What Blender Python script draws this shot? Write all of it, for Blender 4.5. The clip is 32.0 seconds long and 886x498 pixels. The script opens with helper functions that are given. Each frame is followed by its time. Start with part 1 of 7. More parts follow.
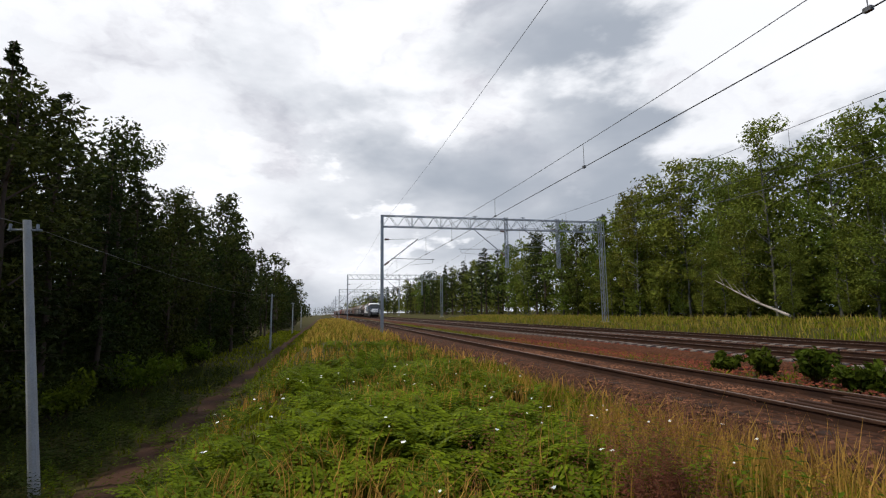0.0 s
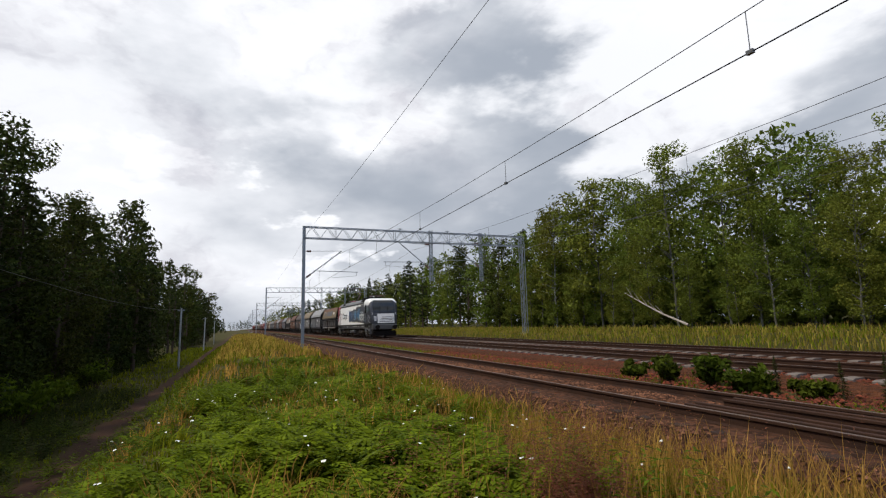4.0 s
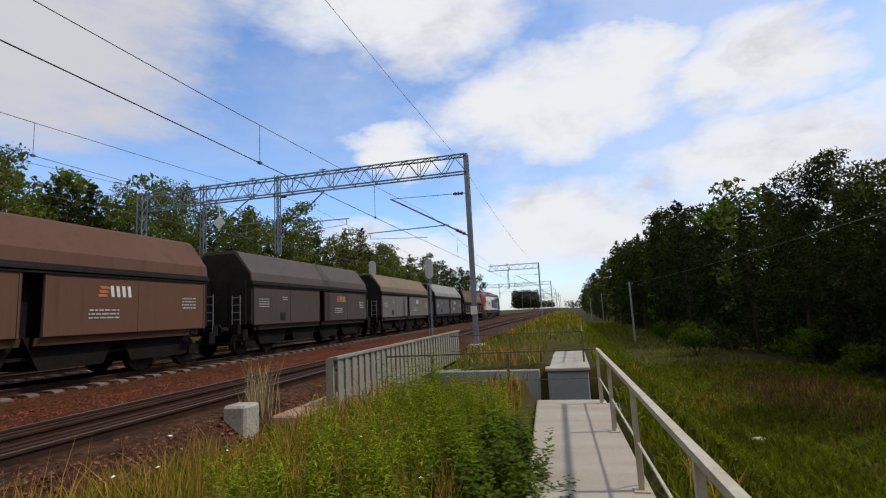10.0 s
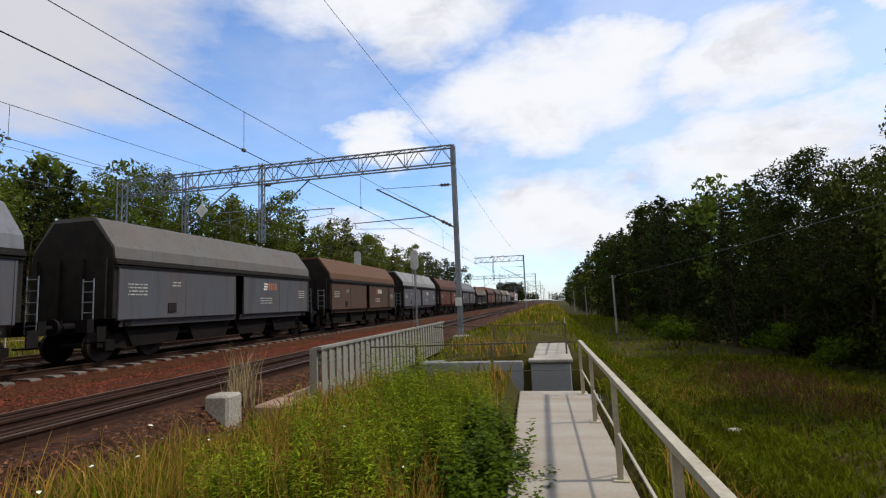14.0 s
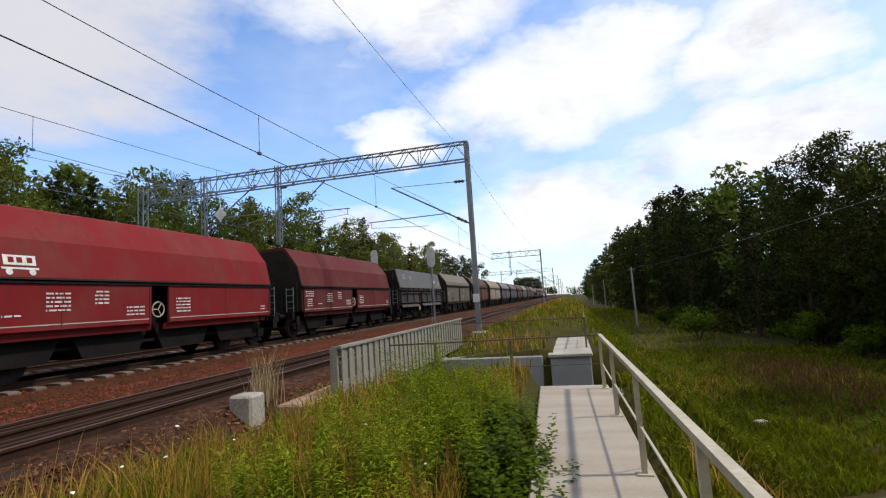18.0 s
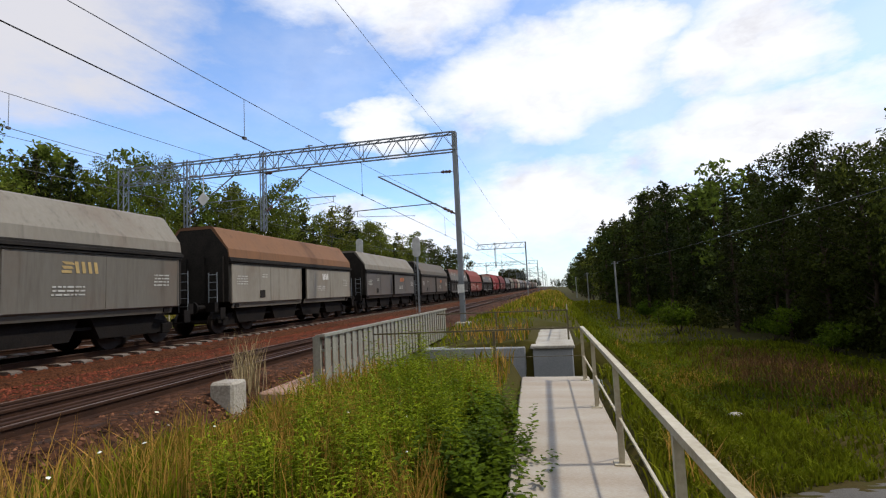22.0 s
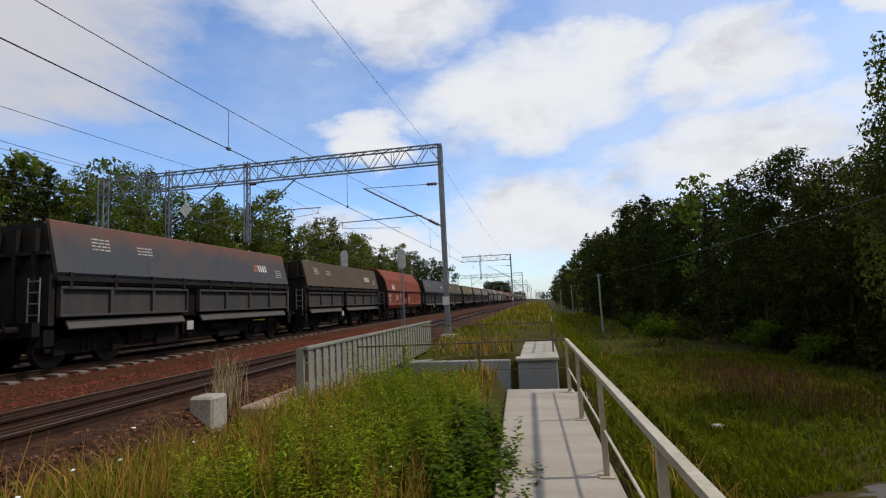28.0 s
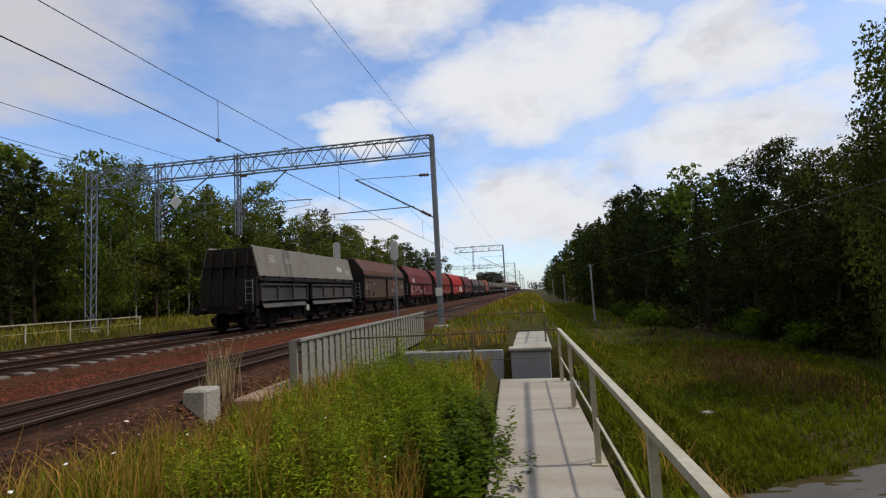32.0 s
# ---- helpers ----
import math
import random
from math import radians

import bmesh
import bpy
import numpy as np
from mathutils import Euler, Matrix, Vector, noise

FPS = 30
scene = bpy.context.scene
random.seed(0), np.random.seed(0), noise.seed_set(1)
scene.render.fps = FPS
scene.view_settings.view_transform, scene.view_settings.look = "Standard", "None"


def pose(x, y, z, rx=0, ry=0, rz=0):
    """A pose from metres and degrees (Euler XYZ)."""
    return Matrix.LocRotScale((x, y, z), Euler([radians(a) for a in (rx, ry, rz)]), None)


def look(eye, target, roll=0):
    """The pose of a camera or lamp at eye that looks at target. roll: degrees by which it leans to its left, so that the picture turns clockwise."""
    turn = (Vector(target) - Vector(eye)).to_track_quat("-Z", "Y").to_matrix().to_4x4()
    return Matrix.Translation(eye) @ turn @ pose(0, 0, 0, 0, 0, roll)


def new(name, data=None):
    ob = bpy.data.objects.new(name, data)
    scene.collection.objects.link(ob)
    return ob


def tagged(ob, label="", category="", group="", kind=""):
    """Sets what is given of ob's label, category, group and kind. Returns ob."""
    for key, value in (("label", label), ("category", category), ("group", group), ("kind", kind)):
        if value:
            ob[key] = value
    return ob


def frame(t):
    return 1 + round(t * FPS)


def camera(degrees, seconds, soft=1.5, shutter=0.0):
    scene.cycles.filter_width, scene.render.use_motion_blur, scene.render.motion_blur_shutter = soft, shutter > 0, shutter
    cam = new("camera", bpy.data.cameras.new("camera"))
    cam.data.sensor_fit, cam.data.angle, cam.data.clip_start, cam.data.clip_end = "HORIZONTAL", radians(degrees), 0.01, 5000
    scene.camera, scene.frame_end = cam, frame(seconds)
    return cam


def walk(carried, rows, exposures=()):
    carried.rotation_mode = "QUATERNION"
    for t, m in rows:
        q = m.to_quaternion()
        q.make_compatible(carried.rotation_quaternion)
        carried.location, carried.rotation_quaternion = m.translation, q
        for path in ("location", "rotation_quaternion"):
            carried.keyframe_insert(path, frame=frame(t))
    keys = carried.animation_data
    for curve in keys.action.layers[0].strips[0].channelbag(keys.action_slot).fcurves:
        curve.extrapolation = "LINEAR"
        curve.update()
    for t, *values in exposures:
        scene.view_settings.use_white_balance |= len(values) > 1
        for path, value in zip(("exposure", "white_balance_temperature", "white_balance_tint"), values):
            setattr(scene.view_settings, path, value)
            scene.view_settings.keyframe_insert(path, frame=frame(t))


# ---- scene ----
import functools
cam = camera(83.4, 32.0, soft=1.2)
EYE = (0.0, 0.0, 1.23)
# seconds, heading, tilt, lean in degrees
TURNS = [
    (0.0, -13.22, 7.23, 0.79),
    (0.5, -13.37, 7.00, 0.90),
    (1.0, -13.32, 7.26, 1.28),
    (1.5, -13.99, 7.24, 1.34),
    (2.0, -14.37, 7.11, 1.21),
    (2.5, -15.56, 7.13, 1.11),
    (4.5, -24.83, 9.18, 1.37),
    (5.0, -29.05, 9.63, 1.07),
    (5.5, -36.88, 9.68, 1.16),
    (6.0, -50.56, 9.45, 1.65),
    (6.5, -81.50, 9.30, 2.00),
    (7.0, -117.90, 7.60, 0.20),
    (7.5, -146.00, 7.90, 0.60),
    (8.0, -158.16, 8.62, 1.44),
    (8.5, -164.60, 7.76, 1.96),
    (9.0, -165.27, 7.47, 2.48),
    (9.5, -165.63, 7.59, 2.84),
    (10.0, -165.97, 7.36, 2.92),
    (10.5, -166.20, 7.16, 2.76),
    (11.0, -166.29, 7.17, 2.98),
    (11.5, -167.53, 7.13, 2.96),
    (12.0, -167.93, 7.13, 2.60),
    (12.5, -168.18, 6.76, 2.42),
    (13.0, -167.98, 6.66, 2.54),
    (13.5, -168.05, 6.56, 2.54),
    (14.0, -167.71, 6.28, 2.36),
    (14.5, -167.88, 5.51, 2.59),
    (16.5, -167.03, 5.46, 3.09),
    (17.0, -166.24, 5.46, 3.47),
    (17.5, -166.08, 6.55, 2.63),
    (18.0, -165.69, 6.03, 3.71),
    (18.5, -166.56, 6.36, 3.21),
    (19.0, -167.62, 6.18, 1.97),
    (19.5, -167.48, 6.03, 2.65),
    (20.0, -167.70, 5.32, 1.96),
    (20.5, -167.70, 5.46, 1.86),
    (21.0, -167.71, 4.96, 2.30),
    (21.5, -167.73, 4.86, 2.37),
    (22.0, -167.45, 4.81, 2.68),
    (22.5, -167.40, 4.81, 2.58),
    (23.0, -167.19, 4.90, 2.40),
    (23.5, -167.41, 4.96, 2.70),
    (24.0, -167.20, 5.04, 2.42),
    (24.5, -167.80, 5.34, 2.37),
    (26.5, -169.31, 5.85, 2.30),
    (27.0, -169.09, 5.73, 2.34),
    (27.5, -169.78, 5.67, 2.75),
    (28.0, -169.16, 6.12, 2.66),
    (28.5, -169.38, 5.62, 2.39),
    (29.0, -170.26, 5.26, 2.38),
    (29.5, -169.90, 5.52, 3.21),
    (30.0, -169.98, 5.70, 2.93),
    (30.5, -170.36, 6.09, 2.23),
    (31.0, -169.92, 5.19, 3.04),
    (31.5, -169.50, 5.14, 2.96),
    (32.0, -169.97, 5.05, 3.09),
]
walk(cam, [(t, pose(*EYE, 90 + p, r, y)) for t, y, p, r in TURNS],
     exposures=[(0, 0.0), (2.5, 0.0), (5, -0.02), (6.5, 0.08), (7.2, 0.1), (8, -0.2), (9, -0.3), (12, -0.22), (14.5, -0.14), (18, -0.02), (24.5, 0.0), (27, -0.30), (32, -0.36)])

# ---- world and sun ----
SUN_ELEVATION, SUN_AZIMUTH = 55.0, 262.0
world = bpy.data.worlds.new("sky")
scene.world = world
world.use_nodes = True
wt = world.node_tree
wn, wl = wt.nodes, wt.links
background = wn["Background"]
sky = wn.new("ShaderNodeTexSky")
sky.sky_type, sky.sun_disc = "NISHITA", False
sky.sun_elevation, sky.sun_rotation = radians(SUN_ELEVATION), radians(SUN_AZIMUTH)
sky.air_density, sky.dust_density, sky.ozone_density = 1.0, 0.6, 1.5
coord = wn.new("ShaderNodeTexCoord")


def wmath(op, a, b=None, clamp=False):
    n = wn.new("ShaderNodeMath")
    n.operation, n.use_clamp = op, clamp
    for i, v in enumerate((a, b)):
        if v is None:
            continue
        if isinstance(v, (int, float)):
            n.inputs[i].default_value = v
        else:
            wl.new(v, n.inputs[i])
    return n.outputs[0]


split = wn.new("ShaderNodeSeparateXYZ")
wl.new(coord.outputs["Generated"], split.inputs[0])


def wnoise(scale, detail, rough, vector, offset=0.0, out=0):
    n = wn.new("ShaderNodeTexNoise")
    n.noise_dimensions = "4D"
    n.inputs["Scale"].default_value, n.inputs["Detail"].default_value, n.inputs["Roughness"].default_value = scale, detail, rough
    n.inputs["W"].default_value = offset
    wl.new(vector, n.inputs["Vector"])
    return n.outputs[out]


def wvec(op, a, b):
    n = wn.new("ShaderNodeVectorMath")
    n.operation = op
    for i, v in enumerate((a, b)):
        if isinstance(v, tuple):
            n.inputs[i].default_value = v
        else:
            wl.new(v, n.inputs[i])
    return n.outputs["Value"] if op == "DOT_PRODUCT" else n.outputs[0]


def wstep(value, lo, hi):
    n = wn.new("ShaderNodeMapRange")
    n.interpolation_type = "SMOOTHSTEP"
    n.inputs["From Min"].default_value, n.inputs["From Max"].default_value = lo, hi
    wl.new(value, n.inputs["Value"])
    return n.outputs[0]


# clouds: lying wider than high, so the direction is stretched before the noise
flatdir = wvec("MULTIPLY", coord.outputs["Generated"], (1.0, 1.0, 2.2))
ragged = wvec("MULTIPLY", wvec("SUBTRACT", wnoise(3.6, 6, 0.55, flatdir, 2.0, 1), (0.5, 0.5, 0.5)), (0.36, 0.36, 0.26))
drift = wvec("ADD", coord.outputs["Generated"], ragged)
# bearing east of south and height of each direction in degrees, ruffled by noise
ruffle = wn.new("ShaderNodeSeparateColor")
wl.new(wnoise(4.5, 7, 0.58, flatdir, 2.6, 1), ruffle.inputs[0])
bearing = wmath("MULTIPLY", wmath("ARCTAN2", split.outputs[0], wmath("MULTIPLY", split.outputs[1], -1.0)), 180 / math.pi)
bearing = wmath("ADD", bearing, wmath("MULTIPLY", wmath("SUBTRACT", ruffle.outputs[0], 0.5), 20.0))
height = wmath("MULTIPLY", wmath("ARCSINE", split.outputs[2]), 180 / math.pi)
height = wmath("ADD", height, wmath("MULTIPLY", wmath("SUBTRACT", ruffle.outputs[1], 0.5), 11.0))
# the cumulus clouds of the southern sky: bearing, height, half width, half height
CUMULUS = [(59, 26, 21, 10), (50, 36, 18, 8), (19, 33, 18, 6), (6, 40, 20, 7), (1, 22.5, 16, 6), (-8, 26, 8, 3.5), (-20, 22, 8, 6.5), (20, 18.5, 5, 3), (-22, 14, 15, 4.5), (-2, 9, 17, 5.5),
           (-33, 9, 18, 7), (24, 6, 18, 4), (78, 8, 30, 5), (-34, 24, 4, 3), (-58, 26, 18, 10), (-75, 50, 24, 12), (30, 62, 24, 10)]
dense = None
for az, el, wide, high in CUMULUS:
    dx = wmath("MULTIPLY", wmath("SUBTRACT", bearing, az), 1 / wide)
    dy = wmath("MULTIPLY", wmath("SUBTRACT", height, el), 1 / high)
    blob = wmath("SUBTRACT", 1.0, wmath("ADD", wmath("MULTIPLY", dx, dx), wmath("MULTIPLY", dy, dy)))
    dense = blob if dense is None else wmath("MAXIMUM", dense, blob)
dense = wmath("ADD", dense, wmath("MULTIPLY", wmath("SUBTRACT", wnoise(9.0, 7, 0.62, flatdir, 5.5), 0.5), 1.5))
cover = wstep(dense, -0.55, 0.95)
# thin high cloud drawn over the blue
cover = wmath("MAXIMUM", cover, wmath("MULTIPLY", wstep(wnoise(2.6, 6, 0.6, flatdir, 9.1), 0.38, 0.78), 0.32))
# a bright veil in the south-east
c = (-math.sin(radians(166)) * 0.966, math.cos(radians(166)) * 0.966, 0.259)
cover = wmath("MAXIMUM", cover, wmath("MULTIPLY", wstep(wvec("DOT_PRODUCT", drift, c), math.cos(radians(30)), math.cos(radians(6))), 0.4))
# the grey front that covers the northern half
dsplit = wn.new("ShaderNodeSeparateXYZ")
wl.new(drift, dsplit.inputs[0])
cover = wmath("MAXIMUM", cover, wstep(dsplit.outputs[1], 0.0, 0.13))
cover = wmath("MAXIMUM", cover, wmath("MULTIPLY", wstep(dsplit.outputs[2], 0.16, 0.0), 0.5), True)
tone = wstep(wnoise(2.2, 5, 0.5, flatdir, 7.7), 0.26, 0.62)
# where the front is thin and bright
for az, el, reach in ((22, 27, 18), (-3, 34, 10), (3, 13, 5), (-48, 30, 10)):
    c = (-math.sin(radians(az)) * math.cos(radians(el)), math.cos(radians(az)) * math.cos(radians(el)), math.sin(radians(el)))
    thin = wstep(wvec("DOT_PRODUCT", drift, c), math.cos(radians(reach * 1.9)), math.cos(radians(reach * 0.3)))
    tone = wmath("MULTIPLY", tone, wmath("SUBTRACT", 1.0, wmath("MULTIPLY", thin, 0.9)))
grey = wmath("MULTIPLY", tone, wstep(split.outputs[1], -0.5, 0.5), True)
cloud = wn.new("ShaderNodeMix")
cloud.data_type = "RGBA"
cloud.inputs["A"].default_value = (7.3, 7.3, 7.4, 1)
cloud.inputs["B"].default_value = (2.7, 3.0, 3.5, 1)
# soft modelling inside the white clouds
puff = wn.new("ShaderNodeMix")
puff.data_type = "RGBA"
puff.inputs["A"].default_value = (6.9, 7.0, 7.3, 1)
puff.inputs["B"].default_value = (4.4, 4.35, 4.8, 1)
# and the grey-violet underside of the thick cloud in the east
east = wvec("DOT_PRODUCT", coord.outputs["Generated"], (0.72, -0.56, 0.41))
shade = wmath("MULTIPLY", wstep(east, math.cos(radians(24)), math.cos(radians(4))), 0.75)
wl.new(wmath("MAXIMUM", wstep(wnoise(6.5, 5, 0.55, drift, 1.3), 0.46, 0.80), shade), puff.inputs["Factor"])
wl.new(puff.outputs["Result"], cloud.inputs["A"])
wl.new(grey, cloud.inputs["Factor"])
clear_sky = wn.new("ShaderNodeMix")
clear_sky.data_type, clear_sky.blend_type = "RGBA", "MULTIPLY"
clear_sky.inputs["Factor"].default_value = 1.0
clear_sky.inputs["B"].default_value = (1.2, 1.45, 1.75, 1)
wl.new(sky.outputs[0], clear_sky.inputs["A"])
blend = wn.new("ShaderNodeMix")
blend.data_type = "RGBA"
wl.new(cover, blend.inputs["Factor"])
wl.new(clear_sky.outputs["Result"], blend.inputs["A"])
wl.new(cloud.outputs["Result"], blend.inputs["B"])
wl.new(blend.outputs["Result"], background.inputs["Color"])
background.inputs["Strength"].default_value = 0.15

sun = new("sun", bpy.data.lights.new("sun", "SUN"))
sun.data.energy, sun.data.angle, sun.data.color = 3.3, radians(3.0), (1.0, 0.93, 0.80)
sa, se = radians(SUN_AZIMUTH), radians(SUN_ELEVATION)
sun.matrix_world = look((math.sin(sa) * math.cos(se) * 100, math.cos(sa) * math.cos(se) * 100, math.sin(se) * 100), (0, 0, 0))

# ---- materials ----
MATS = {}


def mat(name, a, b=None, rough=0.7, metal=0.0, scale=1.5, fine=30.0, bump=0.25, spread=0.5, stretch=(1, 1, 1), alive=0.0):
    """A surface between the colours a and b: broad stains, fine grain, a little relief, each object a little different."""
    if name in MATS:
        return MATS[name]
    b = b or tuple(v * 0.6 for v in a)
    m = bpy.data.materials.new(name)
    m.use_nodes = True
    t = m.node_tree
    n, l = t.nodes, t.links
    p = n["Principled BSDF"]
    c = n.new("ShaderNodeTexCoord")
    info = n.new("ShaderNodeObjectInfo")
    shift = n.new("ShaderNodeVectorMath")
    shift.operation = "MULTIPLY_ADD"
    shift.inputs[1].default_value = stretch
    off = n.new("ShaderNodeMath")
    off.operation = "MULTIPLY"
    off.inputs[1].default_value = 37.0
    l.new(info.outputs["Random"], off.inputs[0])
    l.new(c.outputs["Object"], shift.inputs[0])
    l.new(off.outputs[0], shift.inputs[2])
    broad = n.new("ShaderNodeTexNoise")
    broad.inputs["Scale"].default_value, broad.inputs["Detail"].default_value = scale, 5
    grain = n.new("ShaderNodeTexNoise")
    grain.inputs["Scale"].default_value, grain.inputs["Detail"].default_value = fine, 3
    l.new(shift.outputs[0], broad.inputs["Vector"])
    l.new(shift.outputs[0], grain.inputs["Vector"])
    add = n.new("ShaderNodeMath")
    add.operation = "ADD"
    l.new(broad.outputs[0], add.inputs[0])
    l.new(grain.outputs[0], add.inputs[1])
    rng = n.new("ShaderNodeMapRange")
    rng.inputs["From Min"].default_value, rng.inputs["From Max"].default_value = 1.0 - 0.45 * spread, 1.0 + 0.45 * spread
    l.new(add.outputs[0], rng.inputs["Value"])
    mix = n.new("ShaderNodeMix")
    mix.data_type = "RGBA"
    mix.inputs["A"].default_value, mix.inputs["B"].default_value = (*a, 1), (*b, 1)
    l.new(rng.outputs[0], mix.inputs["Factor"])
    col = mix.outputs["Result"]
    if alive:
        isl = n.new("ShaderNodeNewGeometry")
        hsv = n.new("ShaderNodeHueSaturation")
        val = n.new("ShaderNodeMapRange")
        val.inputs["To Min"].default_value, val.inputs["To Max"].default_value = 1 - alive, 1 + alive
        l.new(isl.outputs["Random Per Island"], val.inputs["Value"])
        l.new(val.outputs[0], hsv.inputs["Value"])
        hue = n.new("ShaderNodeMapRange")
        hue.inputs["To Min"].default_value, hue.inputs["To Max"].default_value = 0.5 - 0.03, 0.5 + 0.02
        l.new(info.outputs["Random"], hue.inputs["Value"])
        l.new(hue.outputs[0], hsv.inputs["Hue"])
        l.new(col, hsv.inputs["Color"])
        col = hsv.outputs[0]
    l.new(col, p.inputs["Base Color"])
    p.inputs["Roughness"].default_value, p.inputs["Metallic"].default_value = rough, metal
    p.inputs["Specular IOR Level"].default_value = 0.5 if rough < 0.7 else 0.12
    if bump:
        bp = n.new("ShaderNodeBump")
        bp.inputs["Strength"].default_value, bp.inputs["Distance"].default_value = bump, 0.02
        l.new(grain.outputs[0], bp.inputs["Height"])
        l.new(bp.outputs[0], p.inputs["Normal"])
    MATS[name] = m
    return m


def leaf_mat(name, a, b, alive=0.35, through_light=0.35):
    """Foliage: some of the light passes through the leaf."""
    m = mat(name, a, b, rough=0.55, scale=0.6, fine=6.0, bump=0, alive=alive)
    t = m.node_tree
    n, l = t.nodes, t.links
    p, out = n["Principled BSDF"], n["Material Output"]
    tr = n.new("ShaderNodeBsdfTranslucent")
    l.new(p.inputs["Base Color"].links[0].from_socket, tr.inputs["Color"])
    mx = n.new("ShaderNodeMixShader")
    mx.inputs[0].default_value = through_light
    l.new(p.outputs[0], mx.inputs[1])
    l.new(tr.outputs[0], mx.inputs[2])
    l.new(mx.outputs[0], out.inputs["Surface"])
    p.inputs["Specular IOR Level"].default_value = 0.03
    return m


RAIL = mat("rail steel rusty", (0.05, 0.024, 0.014), (0.026, 0.014, 0.01), 0.75, 0.1, 3, 60, 0.2)
RAIL_TOP = mat("polished rail head", (0.28, 0.25, 0.23), (0.18, 0.15, 0.13), 0.42, 0.9, 2, 30, 0.05)
SLEEPER = mat("concrete sleeper", (0.17, 0.145, 0.125), (0.10, 0.075, 0.06), 0.9, 0, 3, 40, 0.4)
WOOD_SLEEPER = mat("tarred sleeper", (0.045, 0.024, 0.015), (0.024, 0.013, 0.009), 0.85, 0, 3, 40, 0.5)
GALV = mat("galvanised steel", (0.24, 0.265, 0.285), (0.16, 0.175, 0.19), 0.55, 0.45, 1.2, 25, 0.1)
WIRE = mat("dark wire", (0.10, 0.10, 0.10), (0.07, 0.07, 0.07), 0.6, 0.4, 1, 10, 0)
INSUL = mat("brown insulator", (0.14, 0.07, 0.05), (0.09, 0.05, 0.04), 0.3, 0, 4, 20, 0)
CONCRETE = mat("pale weathered concrete", (0.437, 0.413, 0.359), (0.234, 0.203, 0.164), 0.9, 0, 1.6, 30, 0.5, 0.7)
CONCRETE_GREY = mat("grey concrete", (0.312, 0.32, 0.328), (0.218, 0.226, 0.234), 0.9, 0, 0.9, 35, 0.3)
POLE = mat("pole concrete", (0.328, 0.328, 0.32), (0.25, 0.25, 0.242), 0.9, 0, 1.5, 30, 0.2)
PAINT_CREAM = mat("cream railing paint", (0.468, 0.421, 0.312), (0.312, 0.257, 0.172), 0.6, 0, 3, 25, 0.2, 0.8)
FENCE = mat("faded fence paint", (0.29, 0.285, 0.24), (0.17, 0.16, 0.125), 0.65, 0, 1.5, 25, 0.2, 0.8)
# kept near black, so it also carries the shade beneath the train
BLACK = mat("black underframe", (0.008, 0.007, 0.0065), (0.014, 0.011, 0.0095), 0.8, 0.1, 1.5, 20, 0.3)
WHEEL = mat("wheel steel", (0.032, 0.024, 0.021), (0.018, 0.014, 0.012), 0.6, 0.5, 3, 20, 0.2)
BARK = mat("pine bark", (0.085, 0.058, 0.042), (0.04, 0.03, 0.024), 0.95, 0, 1.5, 14, 0.6, 0.8, (1, 1, 0.3))
BIRCH = mat("birch bark", (0.32, 0.31, 0.28), (0.09, 0.085, 0.08), 0.85, 0, 3.0, 7, 0.3, 0.5, (1, 1, 4))
LEAF_BIRCH = leaf_mat("birch leaves", (0.13, 0.14, 0.022), (0.064, 0.078, 0.013), 0.45)
LEAF_ASPEN = leaf_mat("aspen leaves", (0.15, 0.18, 0.026), (0.078, 0.098, 0.015), 0.45)
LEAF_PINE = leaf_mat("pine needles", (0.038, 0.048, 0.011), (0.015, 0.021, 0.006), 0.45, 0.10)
# broadleaf green darkened, so that the wood's shade lies in the colour
LEAF_SHADE = leaf_mat("woodland leaves darkened for shade", (0.052, 0.066, 0.011), (0.022, 0.030, 0.006), 0.5, 0.18)
LEAF_BUSH = leaf_mat("bush leaves", (0.10, 0.145, 0.008), (0.05, 0.075, 0.006))
GRASS = leaf_mat("meadow grass", (0.19, 0.20, 0.010), (0.10, 0.125, 0.007), 0.45)
GRASS_DRY = leaf_mat("dry grass", (0.45, 0.30, 0.06), (0.27, 0.165, 0.03), 0.4)
WEED = leaf_mat("tall green weeds", (0.21, 0.27, 0.014), (0.09, 0.14, 0.008), 0.5)
MEADOW = leaf_mat("low meadow", (0.17, 0.185, 0.008), (0.078, 0.074, 0.005), 0.4)
HERB = leaf_mat("red seed heads", (0.22, 0.075, 0.045), (0.13, 0.045, 0.028), 0.3)
PETAL = mat("white petals", (0.75, 0.75, 0.68), (0.6, 0.6, 0.5), 0.7, 0, 5, 30, 0)
FROND = leaf_mat("fern fronds", (0.13, 0.175, 0.008), (0.065, 0.092, 0.005), 0.35)


